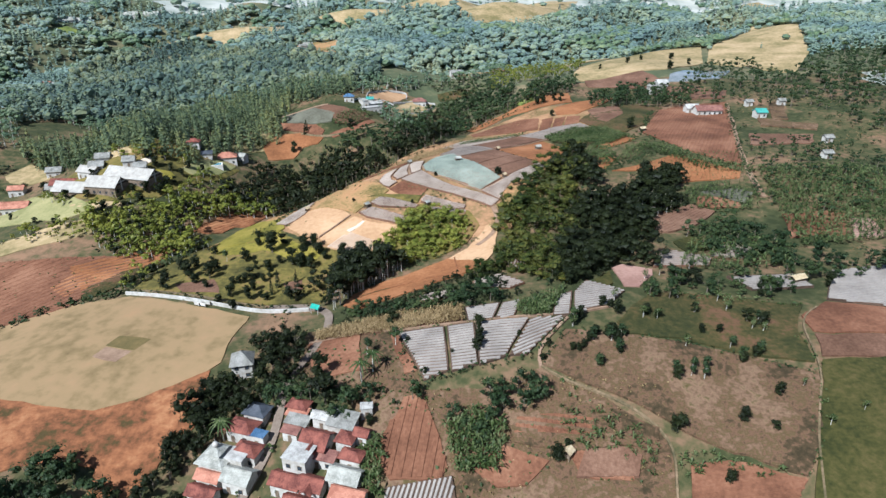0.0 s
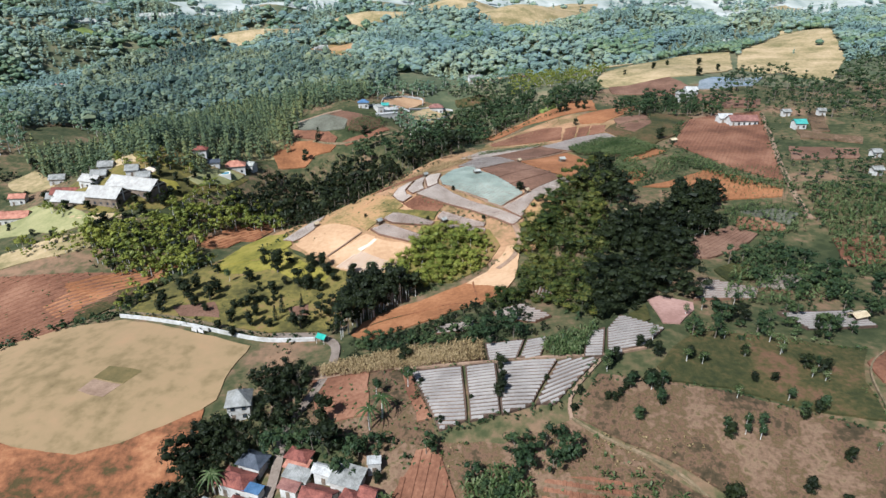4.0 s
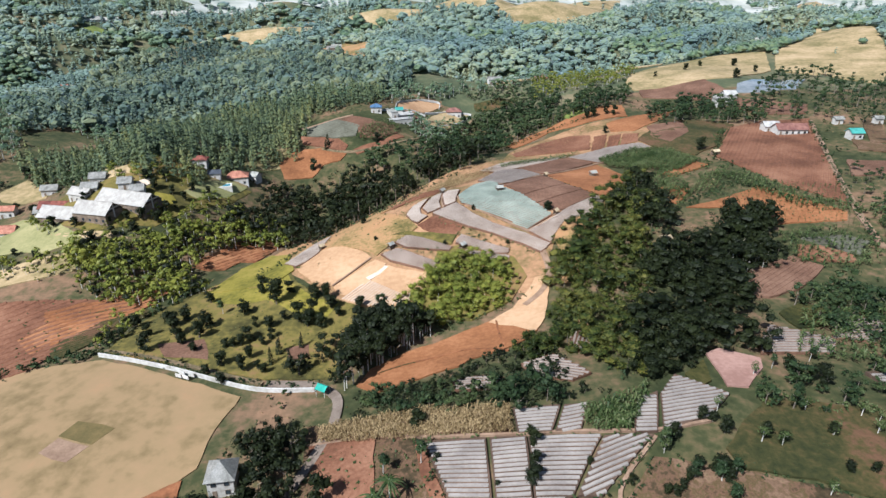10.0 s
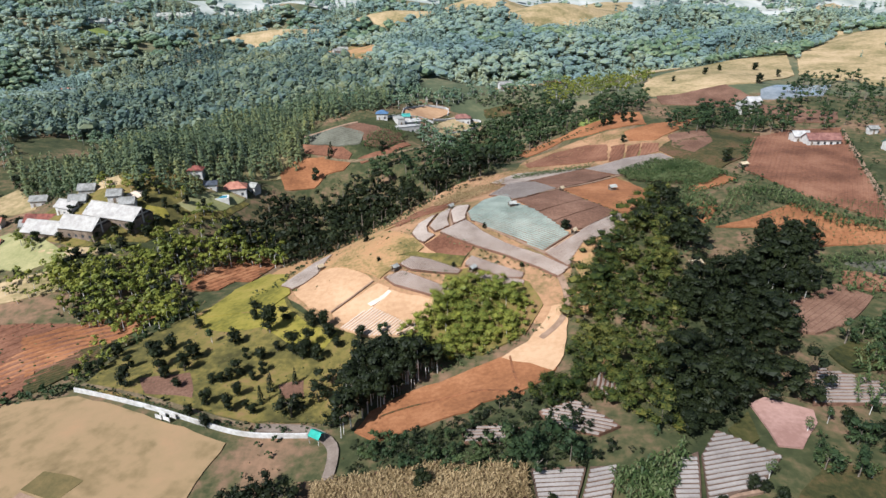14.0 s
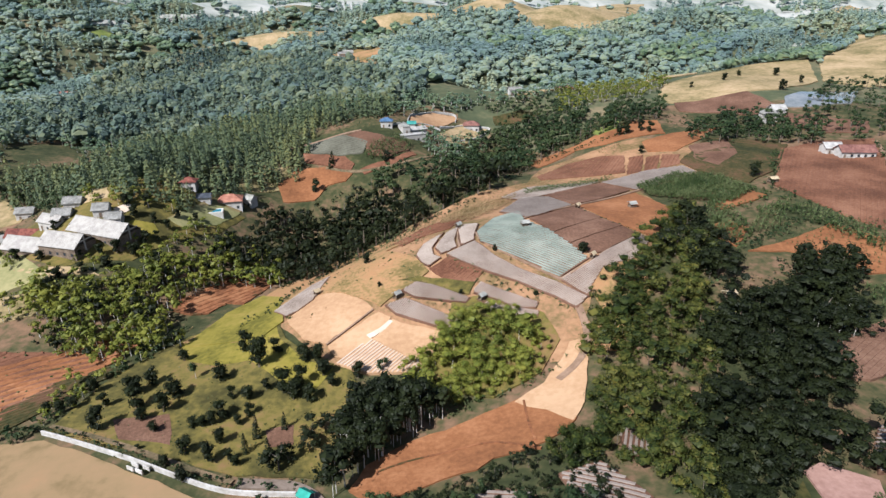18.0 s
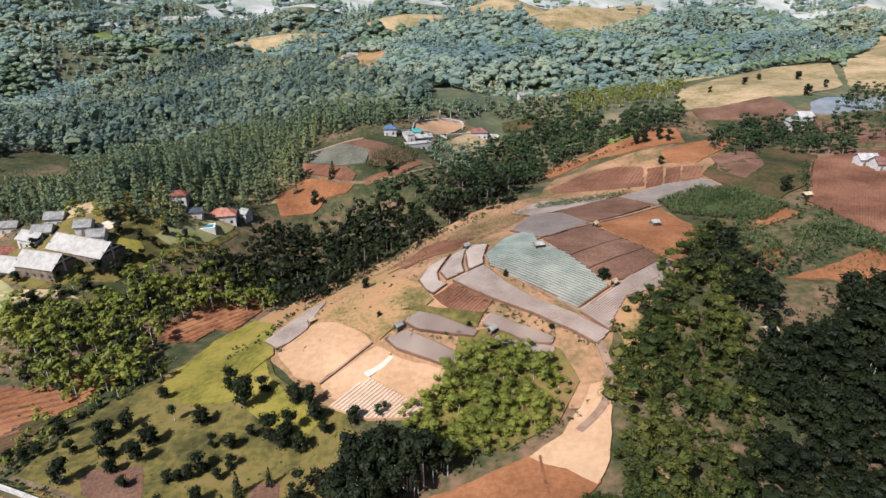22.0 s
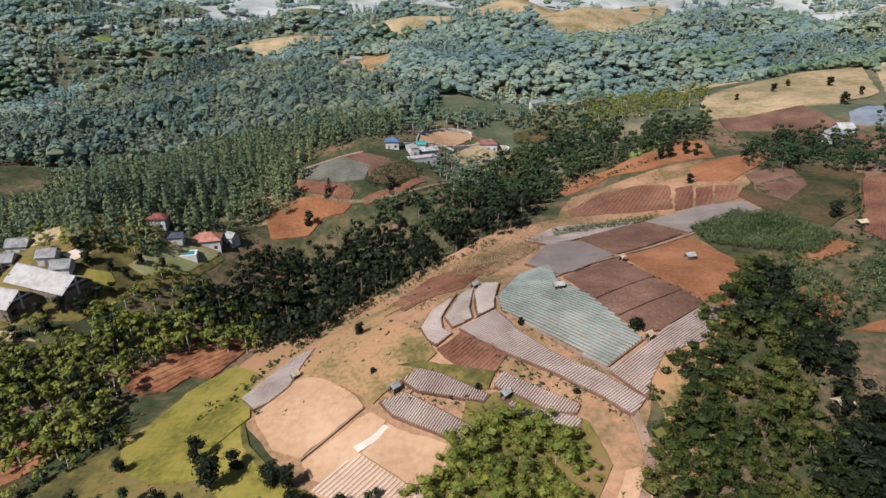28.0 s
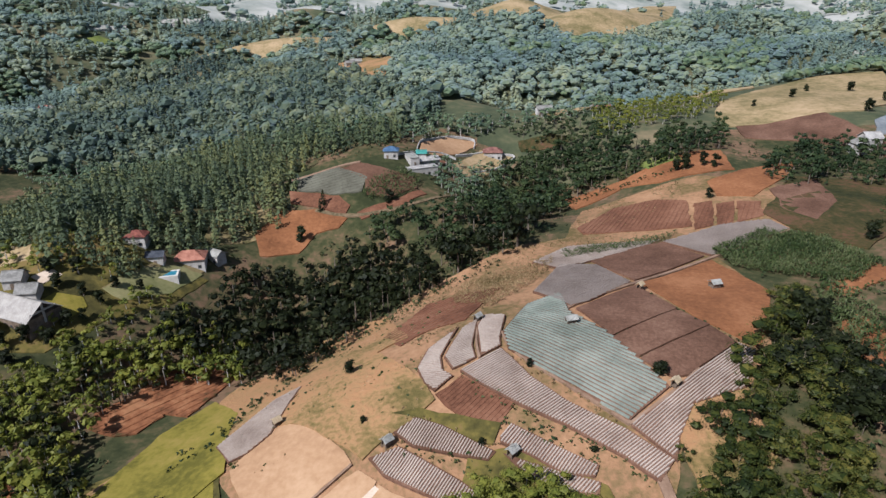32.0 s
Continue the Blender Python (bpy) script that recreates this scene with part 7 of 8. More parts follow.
plant_tree(ROUND, -72.0, 170.2, 3.9, "orchard trees")
plant_tree(ROUND, 8.9, 136.4, 2.9, "trees in the mulched field")
plant_tree(ROUND, 9.5, 133.8, 4.2, "trees in the mulched field")
plant_tree(ROUND, 9.1, 128.9, 4.4, "trees in the mulched field")
plant_tree(ROUND, 8.6, 125.6, 4.7, "trees in the mulched field")
plant_tree(ROUND, -9.2, 133.6, 2.3, "trees in the mulched field")
plant_tree(ROUND, 2.2, 125.6, 2.0, "trees in the mulched field")
plant_tree(ROUND, 19.0, 128.5, 2.0, "trees in the mulched field")
plant_tree(ROUND, -4.2, 120.8, 2.4, "trees in the mulched field")
plant_tree(ROUND, 41.7, 138.3, 3.6, "trees at the meadow edge")
plant_tree(ROUND, 43.7, 138.0, 3.0, "trees at the meadow edge")
plant_tree(ROUND, 45.0, 135.2, 4.4, "trees at the meadow edge")
plant_tree(ROUND, 32.8, 131.2, 3.4, "trees at the meadow edge")
plant_tree(ROUND, 35.1, 133.8, 2.9, "trees at the meadow edge")
plant_tree(ROUND, 37.6, 127.4, 3.1, "trees at the meadow edge")
plant_tree(ROUND, 35.5, 124.6, 3.6, "trees at the meadow edge")
plant_tree(ROUND, 41.1, 126.1, 5.0, "trees at the meadow edge")
plant_tree(ROUND, 25.5, 124.3, 2.7, "trees at the meadow edge")
plant_tree(ROUND, 23.6, 119.8, 2.6, "trees at the meadow edge")
plant_tree(ROUND, 36.8, 117.5, 3.5, "trees at the meadow edge")
plant_tree(ROUND, 30.9, 122.2, 3.0, "trees at the meadow edge")
plant_tree(ROUND, 42.0, 120.9, 2.5, "trees at the meadow edge")
plant_tree(ROUND, 32.6, 122.1, 2.7, "trees at the meadow edge")
plant_tree(ROUND, 34.0, 123.2, 2.7, "trees at the meadow edge")
plant_tree(ROUND, 42.1, 124.4, 3.6, "trees at the meadow edge")
plant_tree(ROUND, 76.3, 131.0, 4.8, "trees on the pasture")
plant_tree(ROUND, 79.3, 129.2, 4.8, "trees on the pasture")
plant_tree(SLIM, 52.8, 114.1, 4.2, "trees on the pasture")
plant_tree(SLIM, 57.0, 114.9, 4.3, "trees on the pasture")
plant_tree(SLIM, 59.7, 114.1, 4.9, "trees on the pasture")
plant_tree(ROUND, 72.9, 106.7, 4.0, "trees on the pasture")
plant_tree(ROUND, 63.3, 101.2, 4.3, "trees on the pasture")
plant_tree(ROUND, 68.6, 98.6, 2.9, "trees on the pasture")
plant_tree(ROUND, 49.4, 100.5, 5.1, "trees on the pasture")
plant_tree(ROUND, 69.0, 116.4, 3.6, "trees on the pasture")
plant_tree(ROUND, 73.1, 118.4, 3.7, "trees on the pasture")
plant_tree(ROUND, 63.4, 126.9, 3.2, "trees on the pasture")
plant_tree(ROUND, 67.6, 126.8, 3.2, "trees on the pasture")
plant_tree(ROUND, 64.5, 135.1, 3.9, "trees on the pasture")
plant_tree(ROUND, 52.1, 134.4, 3.8, "trees on the pasture")
plant_tree(ROUND, 54.5, 132.8, 3.2, "trees on the pasture")
plant_tree(ROUND, 85.5, 144.3, 4.5, "trees on the pasture")
plant_tree(LEAN, 87.4, 100.7, 3.0, "trees on the pasture")
plant_tree(LEAN, 79.2, 98.0, 3.4, "trees on the pasture")
plant_tree(LEAN, 78.9, 108.4, 2.7, "trees on the pasture")
plant_tree(LEAN, 73.9, 136.6, 3.3, "trees on the pasture")
plant_tree(ROUND, 65.6, 155.6, 4.3, "trees on the pasture")
plant_tree(ROUND, 55.9, 88.8, 4.1, "trees on the pasture")
plant_tree(ROUND, 68.5, 151.3, 4.8, "trees on the pasture")
plant_tree(ROUND, 71.8, 153.0, 4.3, "trees on the pasture")
plant_tree(ROUND, 107.4, 149.3, 5.2, "trees on the pasture")
plant_tree(ROUND, 23.7, 96.8, 4.4, "trees on the pasture")
plant_tree(ROUND, 26.3, 98.9, 2.7, "trees on the pasture")
plant_tree(ROUND, -31.2, 127.3, 8.6, "trees round the village")
plant_tree(ROUND, -28.5, 118.3, 9.7, "trees round the village")
plant_tree(PALM, -20.0, 122.7, 7.0, "trees round the village")
plant_tree(PALM, -17.5, 125.4, 7.0, "trees round the village")
plant_tree(ROUND, -13.9, 143.6, 5.7, "trees round the village")
plant_tree(SLIM, -12.3, 133.3, 6.3, "trees round the village")
plant_tree(SLIM, -19.7, 132.5, 6.3, "trees round the village")
plant_tree(PALM, -51.7, 111.8, 7.0, "trees round the village")
plant_tree(ROUND, -41.3, 128.3, 6.4, "trees round the village")
plant_tree(ROUND, -16.6, 109.5, 3.5, "trees round the village")
plant_tree(ROUND, -43.3, 248.2, 4.5, "trees on the hill")
plant_tree(ROUND, 22.7, 241.4, 4.5, "trees on the hill")
plant_tree(ROUND, -3.1, 243.4, 2.5, "trees on the hill")
plant_tree(ROUND, -36.1, 230.8, 2.0, "trees on the hill")
plant_tree(ROUND, 8.3, 224.2, 2.0, "trees on the hill")
plant_tree(ROUND, -12.2, 225.3, 2.3, "trees on the hill")
plant_tree(ROUND, 96.6, 310.1, 7.2, "trees on the hill")
plant_tree(ROUND, 63.1, 350.8, 4.3, "trees on the hill")
plant_tree(ROUND, 62.1, 381.9, 8.2, "trees on the hill")
plant_tree(ROUND, 69.4, 383.6, 6.9, "trees on the hill")
plant_tree(ROUND, 73.3, 380.7, 6.2, "trees on the hill")
plant_tree(ROUND, 58.7, 382.1, 6.1, "trees on the hill")
plant_tree(ROUND, 144.0, 489.9, 5.9, "trees along the far field")
plant_tree(ROUND, 162.7, 517.0, 5.3, "trees along the far field")
plant_tree(ROUND, 188.5, 519.6, 6.6, "trees along the far field")
plant_tree(ROUND, 192.3, 490.9, 6.2, "trees along the far field")
plant_tree(ROUND, 163.8, 451.3, 7.4, "trees along the far field")
plant_tree(ROUND, 119.7, 476.2, 4.7, "trees along the far field")
plant_tree(ROUND, 74.1, 435.5, 5.7, "trees along the far field")
plant_tree(ROUND, -54.8, 357.3, 6.2, "trees along the far field")
plant_tree(CONE, -81.4, 356.9, 6.8, "trees along the far field")
plant_tree(CONE, -81.8, 353.8, 5.8, "trees along the far field")
plant_tree(ROUND, -85.2, 338.8, 7.3, "trees along the far field")
plant_tree(ROUND, -191.2, 276.7, 7.2, "trees round the resort")
plant_tree(SUNNY, -167.4, 254.2, 5.8, "trees round the resort")
plant_tree(SUNNY, -156.8, 252.2, 4.9, "trees round the resort")
plant_tree(ROUND, -162.6, 269.4, 4.4, "trees round the resort")
plant_tree(SUNNY, -145.0, 254.6, 5.5, "trees round the resort")
plant_tree(SUNNY, -138.6, 257.1, 5.5, "trees round the resort")
plant_tree(SUNNY, -134.4, 260.3, 6.2, "trees round the resort")
plant_tree(SUNNY, -129.1, 261.8, 5.5, "trees round the resort")
plant_tree(SUNNY, -128.3, 268.6, 5.6, "trees round the resort")
plant_tree(SUNNY, -130.0, 279.0, 5.0, "trees round the resort")
plant_tree(SUNNY, -125.2, 278.7, 5.0, "trees round the resort")
plant_tree(ROUND, -172.2, 278.7, 3.8, "trees round the resort")
plant_tree(ROUND, -229.8, 326.9, 7.6, "trees round the resort")
plant_tree(ROUND, -220.3, 327.4, 6.5, "trees round the resort")
plant_tree(ROUND, -136.9, 278.5, 5.8, "trees round the resort")
plant_tree(ROUND, -141.9, 282.4, 5.9, "trees round the resort")
plant_tree(SUNNY, -126.2, 272.3, 4.2, "trees round the resort")
plant_tree(SUNNY, -124.6, 285.8, 5.1, "trees round the resort")
plant_tree(SUNNY, -119.4, 289.7, 4.4, "trees round the resort")
plant_tree(ROUND, -135.1, 285.1, 6.6, "trees round the resort")
plant_tree(ROUND, -127.6, 294.5, 6.0, "trees round the resort")
plant_tree(SUNNY, -214.6, 295.7, 4.3, "trees round the resort")
plant_tree(SUNNY, -194.3, 253.6, 3.8, "trees round the resort")
plant_tree(SUNNY, -173.6, 239.2, 3.5, "trees round the resort")
plant_tree(SUNNY, -163.3, 236.1, 3.4, "trees round the resort")
plant_tree(SUNNY, -140.0, 248.4, 5.4, "trees round the resort")
plant_tree(SUNNY, -146.0, 244.4, 5.4, "trees round the resort")
plant_tree(SUNNY, -133.9, 252.4, 6.1, "trees round the resort")
plant_tree(LEAN, 55.7, 144.5, 3.2, "pruned trees on the meadow")
plant_tree(LEAN, 62.6, 141.7, 3.5, "pruned trees on the meadow")
plant_tree(LEAN, 64.7, 135.1, 3.8, "pruned trees on the meadow")
plant_tree(LEAN, 72.7, 140.6, 4.1, "pruned trees on the meadow")
plant_tree(LEAN, 75.4, 139.3, 3.2, "pruned trees on the meadow")
plant_tree(LEAN, 73.1, 135.9, 3.5, "pruned trees on the meadow")
plant_tree(LEAN, 54.1, 132.2, 3.8, "pruned trees on the meadow")
plant_tree(LEAN, 50.8, 132.9, 4.1, "pruned trees on the meadow")
plant_tree(LEAN, 78.5, 126.9, 3.2, "pruned trees on the meadow")
plant_tree(LEAN, 76.3, 128.1, 3.5, "pruned trees on the meadow")
plant_tree(LEAN, 57.9, 122.1, 3.8, "pruned trees on the meadow")
plant_tree(LEAN, 45.5, 141.0, 4.1, "pruned trees on the meadow")
plant_tree(LEAN, 32.6, 130.5, 3.2, "pruned trees on the meadow")
plant_tree(LEAN, 57.1, 152.7, 3.5, "pruned trees on the meadow")
plant_tree(SLIM, 79.1, 131.1, 4.0, "trees on the pasture")
plant_tree(SLIM, 68.1, 121.2, 4.4, "trees on the pasture")
plant_tree(SLIM, 68.9, 116.6, 4.8, "trees on the pasture")
plant_tree(SLIM, 73.3, 118.4, 5.2, "trees on the pasture")
plant_tree(SLIM, 56.3, 113.2, 4.0, "trees on the pasture")
plant_tree(SLIM, 58.7, 112.0, 4.4, "trees on the pasture")
plant_tree(SLIM, 43.2, 125.2, 4.8, "trees on the pasture")
plant_tree(SLIM, 40.8, 124.5, 5.2, "trees on the pasture")
plant_tree(SLIM, 36.2, 117.1, 4.0, "trees on the pasture")
plant_tree(SLIM, 36.5, 125.2, 4.4, "trees on the pasture")
plant_tree(SLIM, 41.9, 120.6, 4.8, "trees on the pasture")
plant_tree(SLIM, 32.7, 131.3, 5.2, "trees on the pasture")
plant_tree(SLIM, 62.3, 155.7, 4.0, "trees on the pasture")
plant_tree(SLIM, 72.1, 159.3, 4.4, "trees on the pasture")
plant_tree(SLIM, 88.4, 148.9, 4.8, "trees on the pasture")
plant_tree(SUNNY, 53.2, 112.9, 4.2, "trees on the pasture")
plant_tree(SUNNY, 70.7, 150.0, 4.2, "trees on the pasture")
plant_tree(SUNNY, 35.0, 133.7, 4.2, "trees on the pasture")
# houses: x, y, turn, width, depth, eaves, roof shape, roof colour, walls
# the village
house(-34.5, 117.0, -17, 4.7, 2.9, 2.6, "hip", RED_TILE, WHITE_WALL, 1, "village house with a weathered red tiled roof")
house(-34.4, 114.7, -17, 4.6, 2.2, 2.4, "shed", ORANGE_TILE, WHITE_WALL, 1, "low village house with a faded orange tiled roof")
house(-33.9, 112.4, -17, 5.0, 2.2, 2.4, "shed", GREY_SHEET, WHITE_WALL, 1, "low lean-to house under a grey sheet roof")
house(-44.7, 117.1, -17, 5.2, 4.0, 2.8, "hip", SLATE, WHITE_WALL, 1, "village house with a dark grey hip roof")
house(-47.1, 112.8, -17, 6.4, 4.3, 2.8, "hip", RED_TILE, WHITE_WALL, 1, "village house with a weathered red tiled roof")
house(-42.7, 110.1, -17, 3.7, 2.2, 2.6, "flat", BLUE_SHEET, WHITE_WALL, 1, "small outbuilding with a dark blue sheet roof")
house(-27.9, 112.2, -17, 4.3, 2.2, 2.8, "gable", WHITE_ROOF, WHITE_WALL, 1, "white village house with a flat pale roof")
house(-22.8, 109.7, -17, 5.9, 4.0, 2.6, "shed", GREY_SHEET, WHITE_WALL, 1, "low lean-to house under a grey sheet roof")
house(-28.2, 106.0, -17, 5.9, 5.9, 3.0, "cross", RED_TILE, WHITE_WALL, 1, "village house with a weathered red tiled roof")
house(-21.4, 105.4, -17, 3.6, 3.6, 2.8, "hip", RED_TILE, WHITE_WALL, 1, "village house with a weathered red tiled roof")
house(-18.0, 106.1, -17, 2.8, 2.3, 2.6, "gable", RED_TILE, WHITE_WALL, 1, "village house with a weathered red tiled roof")
house(-31.2, 101.4, -17, 5.5, 5.1, 5.0, "flat", WHITE_ROOF, WHITE_WALL, 2, "white village house with a flat pale roof")
house(-26.1, 102.1, -17, 5.2, 2.2, 2.4, "shed", RUST_TILE, WHITE_WALL, 1, "low shed with a rusty brown roof")
house(-19.7, 101.1, -17, 4.6, 2.9, 2.6, "hip", RED_TILE, WHITE_WALL, 1, "village house with a weathered red tiled roof")
house(-20.5, 96.8, -17, 6.4, 4.3, 2.8, "gable", PALE_SHEET, WHITE_WALL, 1, "village house with a pale sheet gable roof")
house(-33.2, 97.5, -17, 6.3, 3.9, 2.8, "gable", RED_TILE, WHITE_WALL, 1, "village house with a weathered red tiled roof")
house(-27.6, 96.0, -17, 5.1, 3.8, 2.8, "cross", RED_TILE, WHITE_WALL, 1, "village house with a weathered red tiled roof")
house(-19.4, 92.9, -17, 6.8, 3.4, 2.6, "gable", ORANGE_TILE, WHITE_WALL, 1, "low village house with a faded orange tiled roof")
house(-44.2, 106.2, -17, 5.6, 3.8, 2.8, "hip", RED_TILE, WHITE_WALL, 1, "village house with a weathered red tiled roof")
house(-45.8, 104.2, -17, 4.1, 3.5, 3.6, "flat", WHITE_ROOF, WHITE_WALL, 1, "white village house with a flat pale roof")
house(-51.2, 100.7, -17, 5.3, 2.9, 2.6, "gable", ORANGE_TILE, WHITE_WALL, 1, "low village house with a faded orange tiled roof")
house(-44.3, 99.7, -17, 6.0, 4.4, 3.0, "gable", PALE_SHEET, WHITE_WALL, 1, "village house with a pale sheet gable roof")
house(-51.5, 96.9, -17, 6.1, 3.1, 2.6, "gable", RED_TILE, WHITE_WALL, 1, "village house with a weathered red tiled roof")
house(-35.0, 110.3, -17, 3.6, 2.2, 2.3, "shed", RUST_TILE, WHITE_WALL, 1, "low shed with a rusty brown roof")
house(-30.1, 92.6, -17, 5.4, 3.1, 2.6, "gable", RED_TILE, WHITE_WALL, 1, "village house with a weathered red tiled roof")
mosque(-50.6, 104.8, -17)
house(-53.4, 134.6, 12, 5.2, 5.6, 4.2, "hip", GREY_SHEET, WHITE_WALL, 2, "tall white two-storey house with a pale hip roof beside dark trees")
house(-17.7, 112.6, 8, 2.6, 2.0, 2.4, "flat", WHITE_ROOF, WHITE_WALL, 1, "small pale shed among the trees")
house(-24.1, 112.8, 8, 3.0, 2.0, 2.4, "flat", WHITE_ROOF, WHITE_WALL, 1, "small pale shed among the trees")
# the resort
house(-143.5, 269.0, -16, 24.0, 10.0, 3.0, "gable", RESORT_ROOF, WOOD, 1, "long two-storey resort block with a weathered pale gable roof")
house(-150.9, 258.8, -10, 15.0, 9.5, 3.0, "gable", RESORT_ROOF, WOOD, 1, "resort block with a dark gable end braced in white")
house(-168.2, 262.0, -8, 15.0, 9.0, 3.0, "gable", RESORT_ROOF, WOOD, 1, "resort block with a pale roof and dark gable end")
house(-178.2, 275.2, 4, 15.0, 6.0, 2.6, "gable", RED_TILE, WHITE_WALL, 1, "long low house with a red roof")
house(-203.7, 270.0, 12, 13.0, 6.0, 2.6, "gable", ORANGE_TILE, WHITE_WALL, 1, "low house with an orange roof beside a lawn")
house(-166.4, 274.6, -16, 9.0, 6.0, 2.6, "gable", RESORT_ROOF, WHITE_WALL, 1, "small pale roofed resort pavilion")
house(-164.8, 285.3, 15, 6.0, 5.0, 2.4, "gable", GREY_SHEET, WHITE_WALL, 1, "small grey-roofed resort cottage")
house(-163.9, 277.1, 15, 6.0, 5.0, 2.4, "gable", GREY_SHEET, WHITE_WALL, 1, "small grey-roofed resort cottage")
house(-206.0, 309.0, 15, 7.0, 5.0, 2.4, "gable", GREY_SHEET, WHITE_WALL, 1, "small grey-roofed resort cottage")
house(-141.4, 273.4, 15, 5.0, 5.0, 2.4, "gable", GREY_SHEET, WHITE_WALL, 1, "small grey-roofed resort cottage")
house(-148.0, 276.8, 15, 5.0, 5.0, 2.4, "gable", GREY_SHEET, WHITE_WALL, 1, "small grey-roofed resort cottage")
house(-186.5, 275.2, 15, 5.0, 5.0, 2.4, "gable", GREY_SHEET, WHITE_WALL, 1, "small grey-roofed resort cottage")
house(-114.6, 311.2, 18, 10.0, 6.5, 3.0, "hip", ORANGE_TILE, WHITE_WALL, 1, "house with a bright orange hip roof beside a swimming pool")
house(-129.0, 307.2, 10, 6.0, 4.5, 3.0, "hip", RED_TILE, WHITE_WALL, 1, "small house with a red roof among pines")
house(-109.0, 317.5, -20, 6.0, 4.0, 2.8, "gable", PALE_SHEET, WHITE_WALL, 1, "pale roofed house behind the orange house")
house(-121.5, 303.4, 15, 5.0, 3.2, 2.4, "gable", SLATE, WHITE_WALL, 1, "dark roofed pool house")
swimming_pool(-117.3, 299.8, 20, 7.0, 3.4)
# things beside the sports ground
tent(-39.1, 162.5)
signboard(-78.5, 168.5)
signboard(-76.3, 167.9)
signboard(-75.2, 168.9)
signboard(-78.0, 169.5)
# farms and huts
house(-45.5, 384.5, 28, 13.0, 4.0, 2.8, "flat", WHITE_ROOF, WHITE_WALL, 1, "long white farm building with a flat roof")
house(-50.5, 389.5, 28, 4.0, 8.0, 2.8, "flat", PALE_SHEET, WHITE_WALL, 1, "white farm wing with a flat roof round a red yard")
house(-44.0, 395.5, 28, 9.0, 3.4, 2.6, "shed", WHITE_ROOF, WHITE_WALL, 1, "low white farm shed beside a red yard")
house(-16.7, 432.1, 5, 9.0, 6.0, 3.0, "hip", RUST_TILE, WHITE_WALL, 1, "brown roofed farm house on a terrace")
house(-59.8, 390.0, 8, 6.0, 4.6, 3.0, "hip", BLUE_SHEET, WHITE_WALL, 1, "house with a blue roof at the wood edge")
house(-47.5, 397.5, 8, 4.0, 3.0, 2.8, "gable", GREEN_SHEET, WHITE_WALL, 1, "green roofed shed on the farm")
house(139.2, 340.9, 5, 7.0, 5.0, 3.0, "gable", WHITE_ROOF, WHITE_WALL, 1, "white farm house beside the red field")
house(145.9, 335.0, 3, 14.0, 6.0, 2.8, "gable", RUST_TILE, WHITE_WALL, 1, "long low red roofed barn")
house(169.1, 323.6, 5, 5.5, 4.5, 3.0, "gable", GREEN_SHEET, WHITE_WALL, 1, "house with a teal roof")
house(188.9, 341.2, 5, 3.8, 2.8, 3.0, "gable", GREY_SHEET, WHITE_WALL, 1, "white house on the hillside")
house(173.4, 346.4, 5, 3.8, 2.8, 2.6, "gable", GREY_SHEET, WHITE_WALL, 1, "grey roofed house on the hillside")
house(166.4, 255.7, 5, 3.8, 2.8, 2.6, "gable", GREY_SHEET, WHITE_WALL, 1, "white roofed house among crops")
house(180.2, 279.1, 5, 3.8, 2.8, 2.6, "gable", GREY_SHEET, WHITE_WALL, 1, "low grey shed among crops")
house(144.2, 408.5, 10, 7.0, 6.0, 3.4, "gable", WHITE_ROOF, WHITE_WALL, 1, "white house beside a pond")
house(137.5, 401.4, 10, 7.0, 6.0, 4.0, "hip", GREY_SHEET, WHITE_WALL, 1, "grey roofed house among trees")
house(-216.0, 291.6, 10, 7.0, 4.2, 3.2, "gable", ORANGE_TILE, WHITE_WALL, 1, "distant pale roofed house")
house(-368.7, 528.3, -10, 8.0, 4.4, 3.2, "gable", GREY_SHEET, WHITE_WALL, 1, "distant pale house on the wooded hills")
house(-366.5, 534.6, 27, 9.0, 5.0, 3.2, "gable", PALE_SHEET, WHITE_WALL, 1, "distant pale house on the wooded hills")
house(-365.3, 566.0, 14, 10.0, 5.5, 3.2, "gable", ORANGE_TILE, WHITE_WALL, 1, "distant pale house on the wooded hills")
house(-359.7, 568.8, 1, 8.0, 4.4, 3.2, "gable", GREY_SHEET, WHITE_WALL, 1, "distant pale house on the wooded hills")
house(-321.7, 778.5, 38, 9.0, 5.0, 3.2, "gable", PALE_SHEET, WHITE_WALL, 1, "distant pale house on the wooded hills")
house(-309.8, 799.2, 25, 10.0, 5.5, 3.2, "gable", ORANGE_TILE, WHITE_WALL, 1, "distant pale house on the wooded hills")
house(-302.5, 807.1, 12, 8.0, 4.4, 3.2, "gable", GREY_SHEET, WHITE_WALL, 1, "distant pale house on the wooded hills")
house(-296.9, 810.5, -1, 9.0, 5.0, 3.2, "gable", PALE_SHEET, WHITE_WALL, 1, "distant pale house on the wooded hills")
house(-495.6, 845.3, 36, 22.0, 12.1, 3.2, "gable", PALE_SHEET, WHITE_WALL, 1, "distant pale house on the wooded hills")
house(-481.1, 857.9, 23, 22.0, 12.1, 3.2, "gable", PALE_SHEET, WHITE_WALL, 1, "distant pale house on the wooded hills")
house(-436.9, 901.9, 10, 22.0, 12.1, 3.2, "gable", PALE_SHEET, WHITE_WALL, 1, "distant pale house on the wooded hills")
house(-412.7, 915.7, -3, 22.0, 12.1, 3.2, "gable", PALE_SHEET, WHITE_WALL, 1, "distant pale house on the wooded hills")
house(-144.8, 654.8, 34, 8.0, 4.4, 3.2, "gable", GREY_SHEET, WHITE_WALL, 1, "distant pale house on the wooded hills")
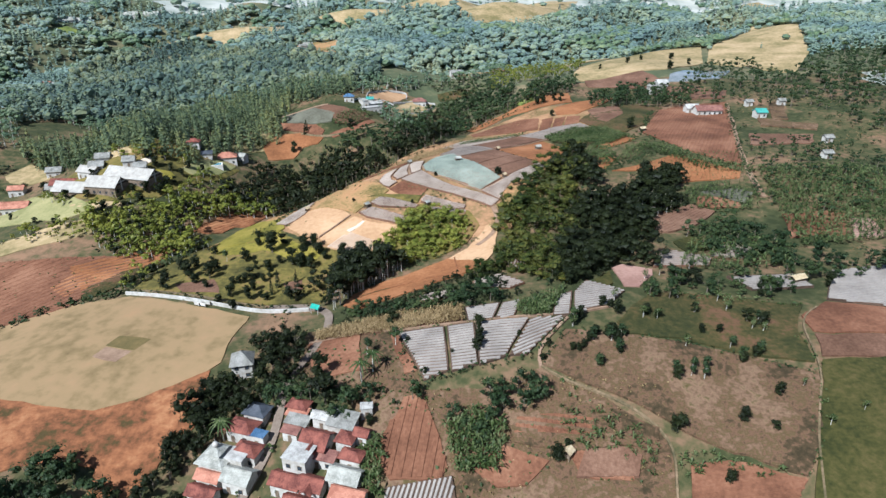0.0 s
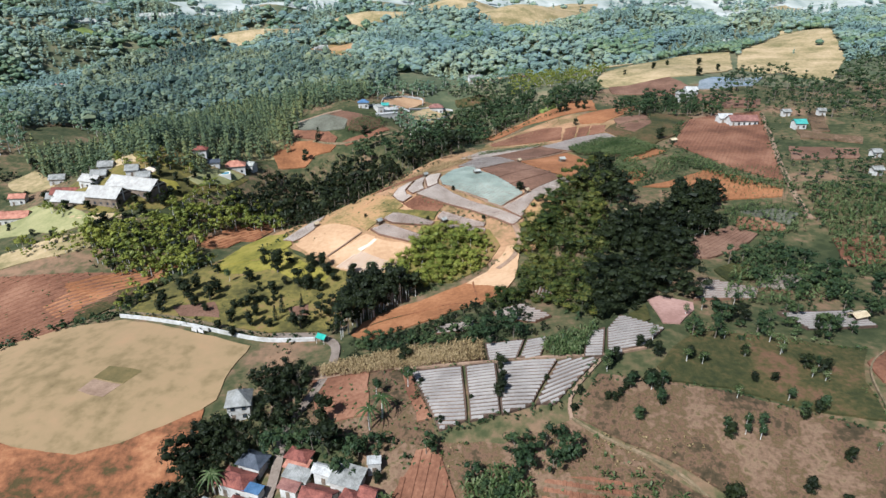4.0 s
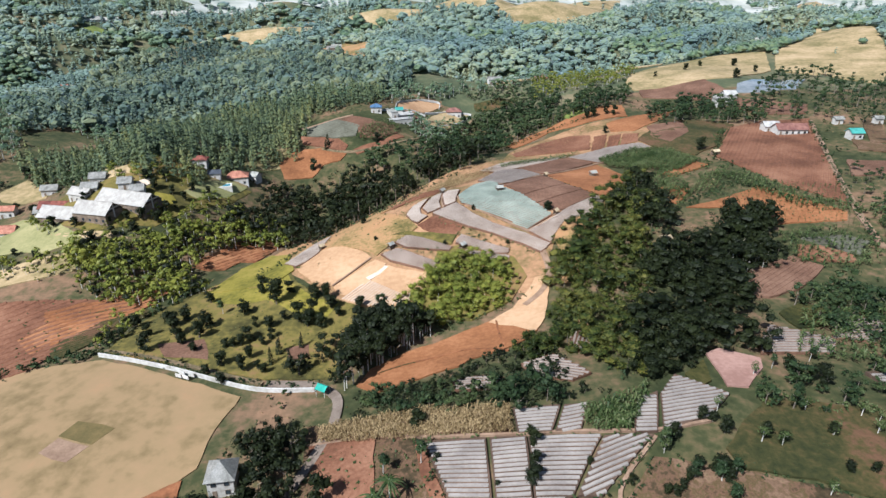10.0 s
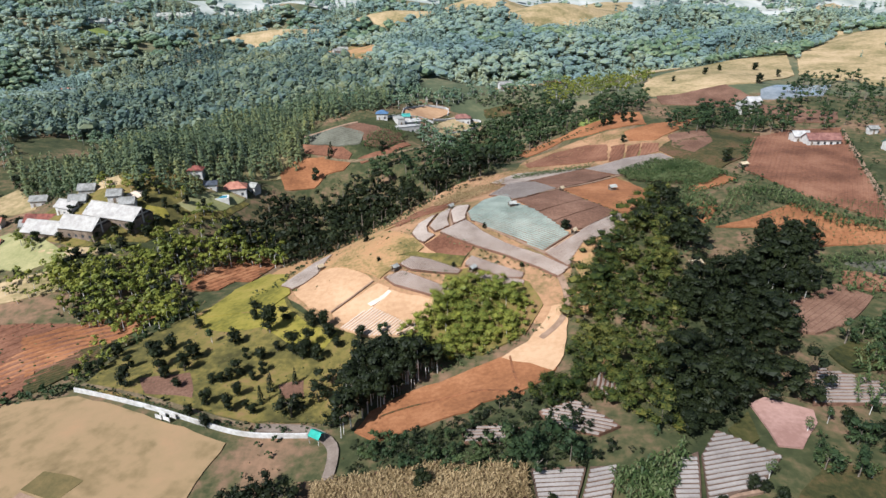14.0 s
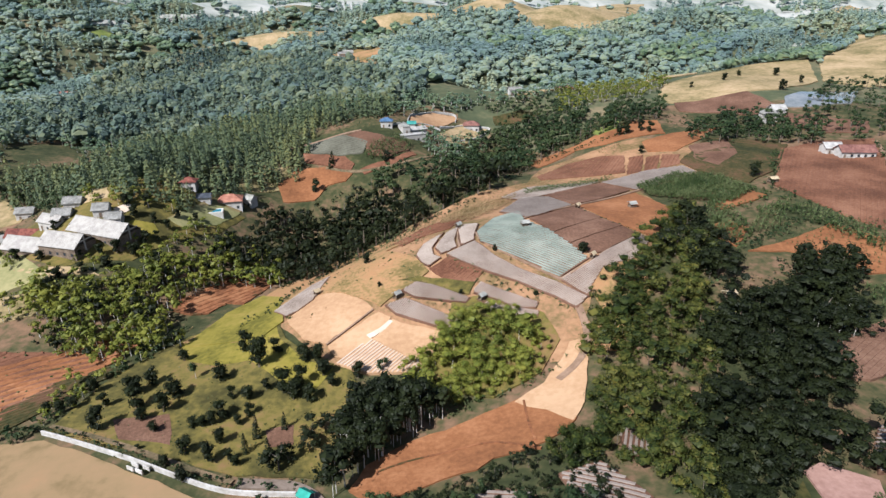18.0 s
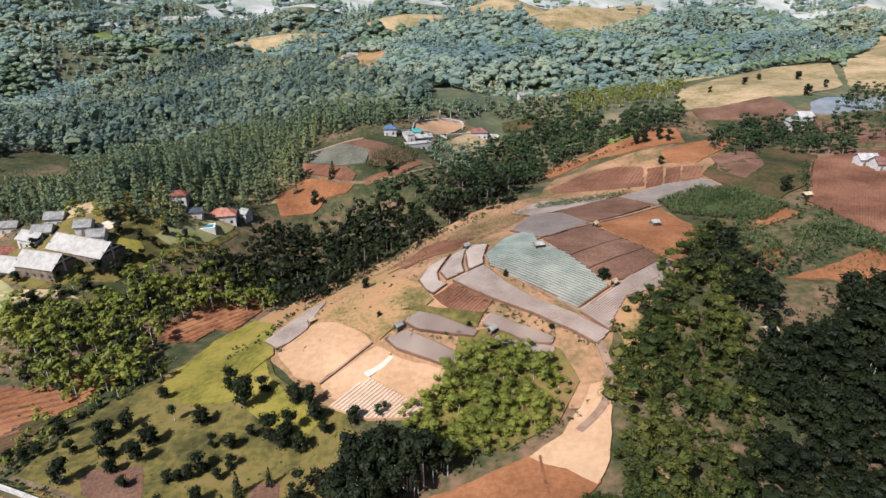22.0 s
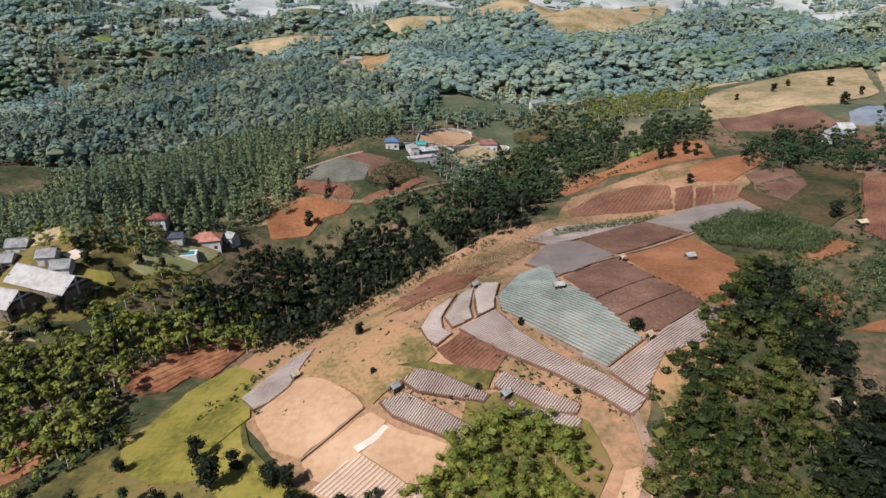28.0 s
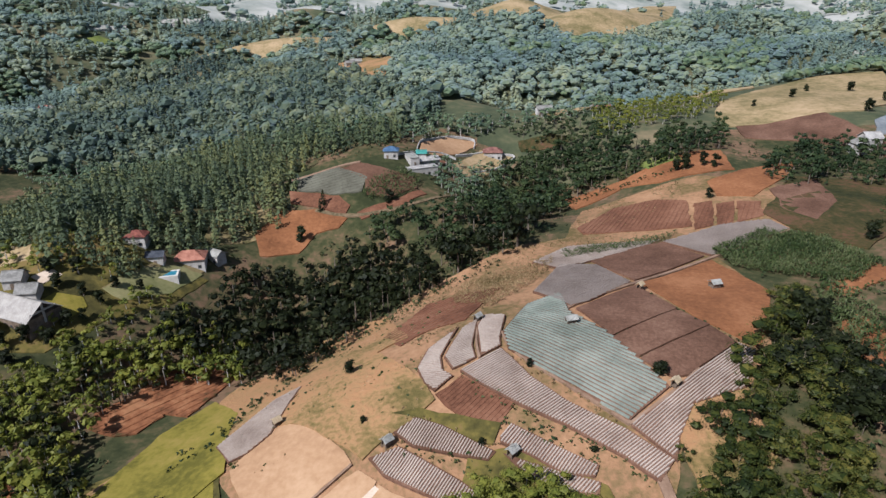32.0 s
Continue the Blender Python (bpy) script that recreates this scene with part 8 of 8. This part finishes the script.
house(-140.5, 659.3, 21, 9.0, 5.0, 3.2, "gable", PALE_SHEET, WHITE_WALL, 1, "distant pale house on the wooded hills")
house(-103.4, 712.1, 8, 10.0, 5.5, 3.2, "gable", ORANGE_TILE, WHITE_WALL, 1, "distant pale house on the wooded hills")
house(-84.3, 695.2, -5, 8.0, 4.4, 3.2, "gable", GREY_SHEET, WHITE_WALL, 1, "distant pale house on the wooded hills")
house(-76.0, 693.9, 32, 9.0, 5.0, 3.2, "gable", PALE_SHEET, WHITE_WALL, 1, "distant pale house on the wooded hills")
house(43.9, 503.5, 19, 10.0, 5.5, 3.2, "gable", ORANGE_TILE, WHITE_WALL, 1, "distant pale house on the wooded hills")
house(115.7, 757.7, 6, 8.0, 4.4, 3.2, "gable", GREY_SHEET, WHITE_WALL, 1, "distant pale house on the wooded hills")
house(285.3, 707.0, -7, 9.0, 5.0, 3.2, "gable", PALE_SHEET, WHITE_WALL, 1, "distant pale house on the wooded hills")
house(302.6, 667.4, 30, 10.0, 5.5, 3.2, "gable", ORANGE_TILE, WHITE_WALL, 1, "distant pale house on the wooded hills")
house(9.4, 470.8, 17, 8.0, 4.4, 3.2, "gable", GREY_SHEET, WHITE_WALL, 1, "distant pale house on the wooded hills")
house(-528.5, 738.3, 4, 9.0, 5.0, 3.2, "gable", PALE_SHEET, WHITE_WALL, 1, "distant pale house on the wooded hills")
hut(6.5, 258.3, 20, 3.4, 2.2)
hut(25.8, 278.9, 50, 2.0, 1.6)
hut(45.2, 282.0, 20, 3.2, 3.0)
hut(-15.0, 262.0, 50, 2.2, 1.6)
hut(-56.2, 234.8, 50, 2.0, 1.8)
hut(-30.2, 225.3, 50, 2.4, 1.8)
hut(-6.4, 223.4, 50, 2.4, 1.8)
hut(25.1, 238.3, 50, 1.8, 1.6)
hut(56.9, 219.0, 20, 4.0, 3.0)
hut(100.5, 302.6, 20, 4.0, 3.0)
hut(26.0, 97.0, 50, 2.4, 2.0)
hut(100.3, 152.6, 20, 6.0, 3.4)
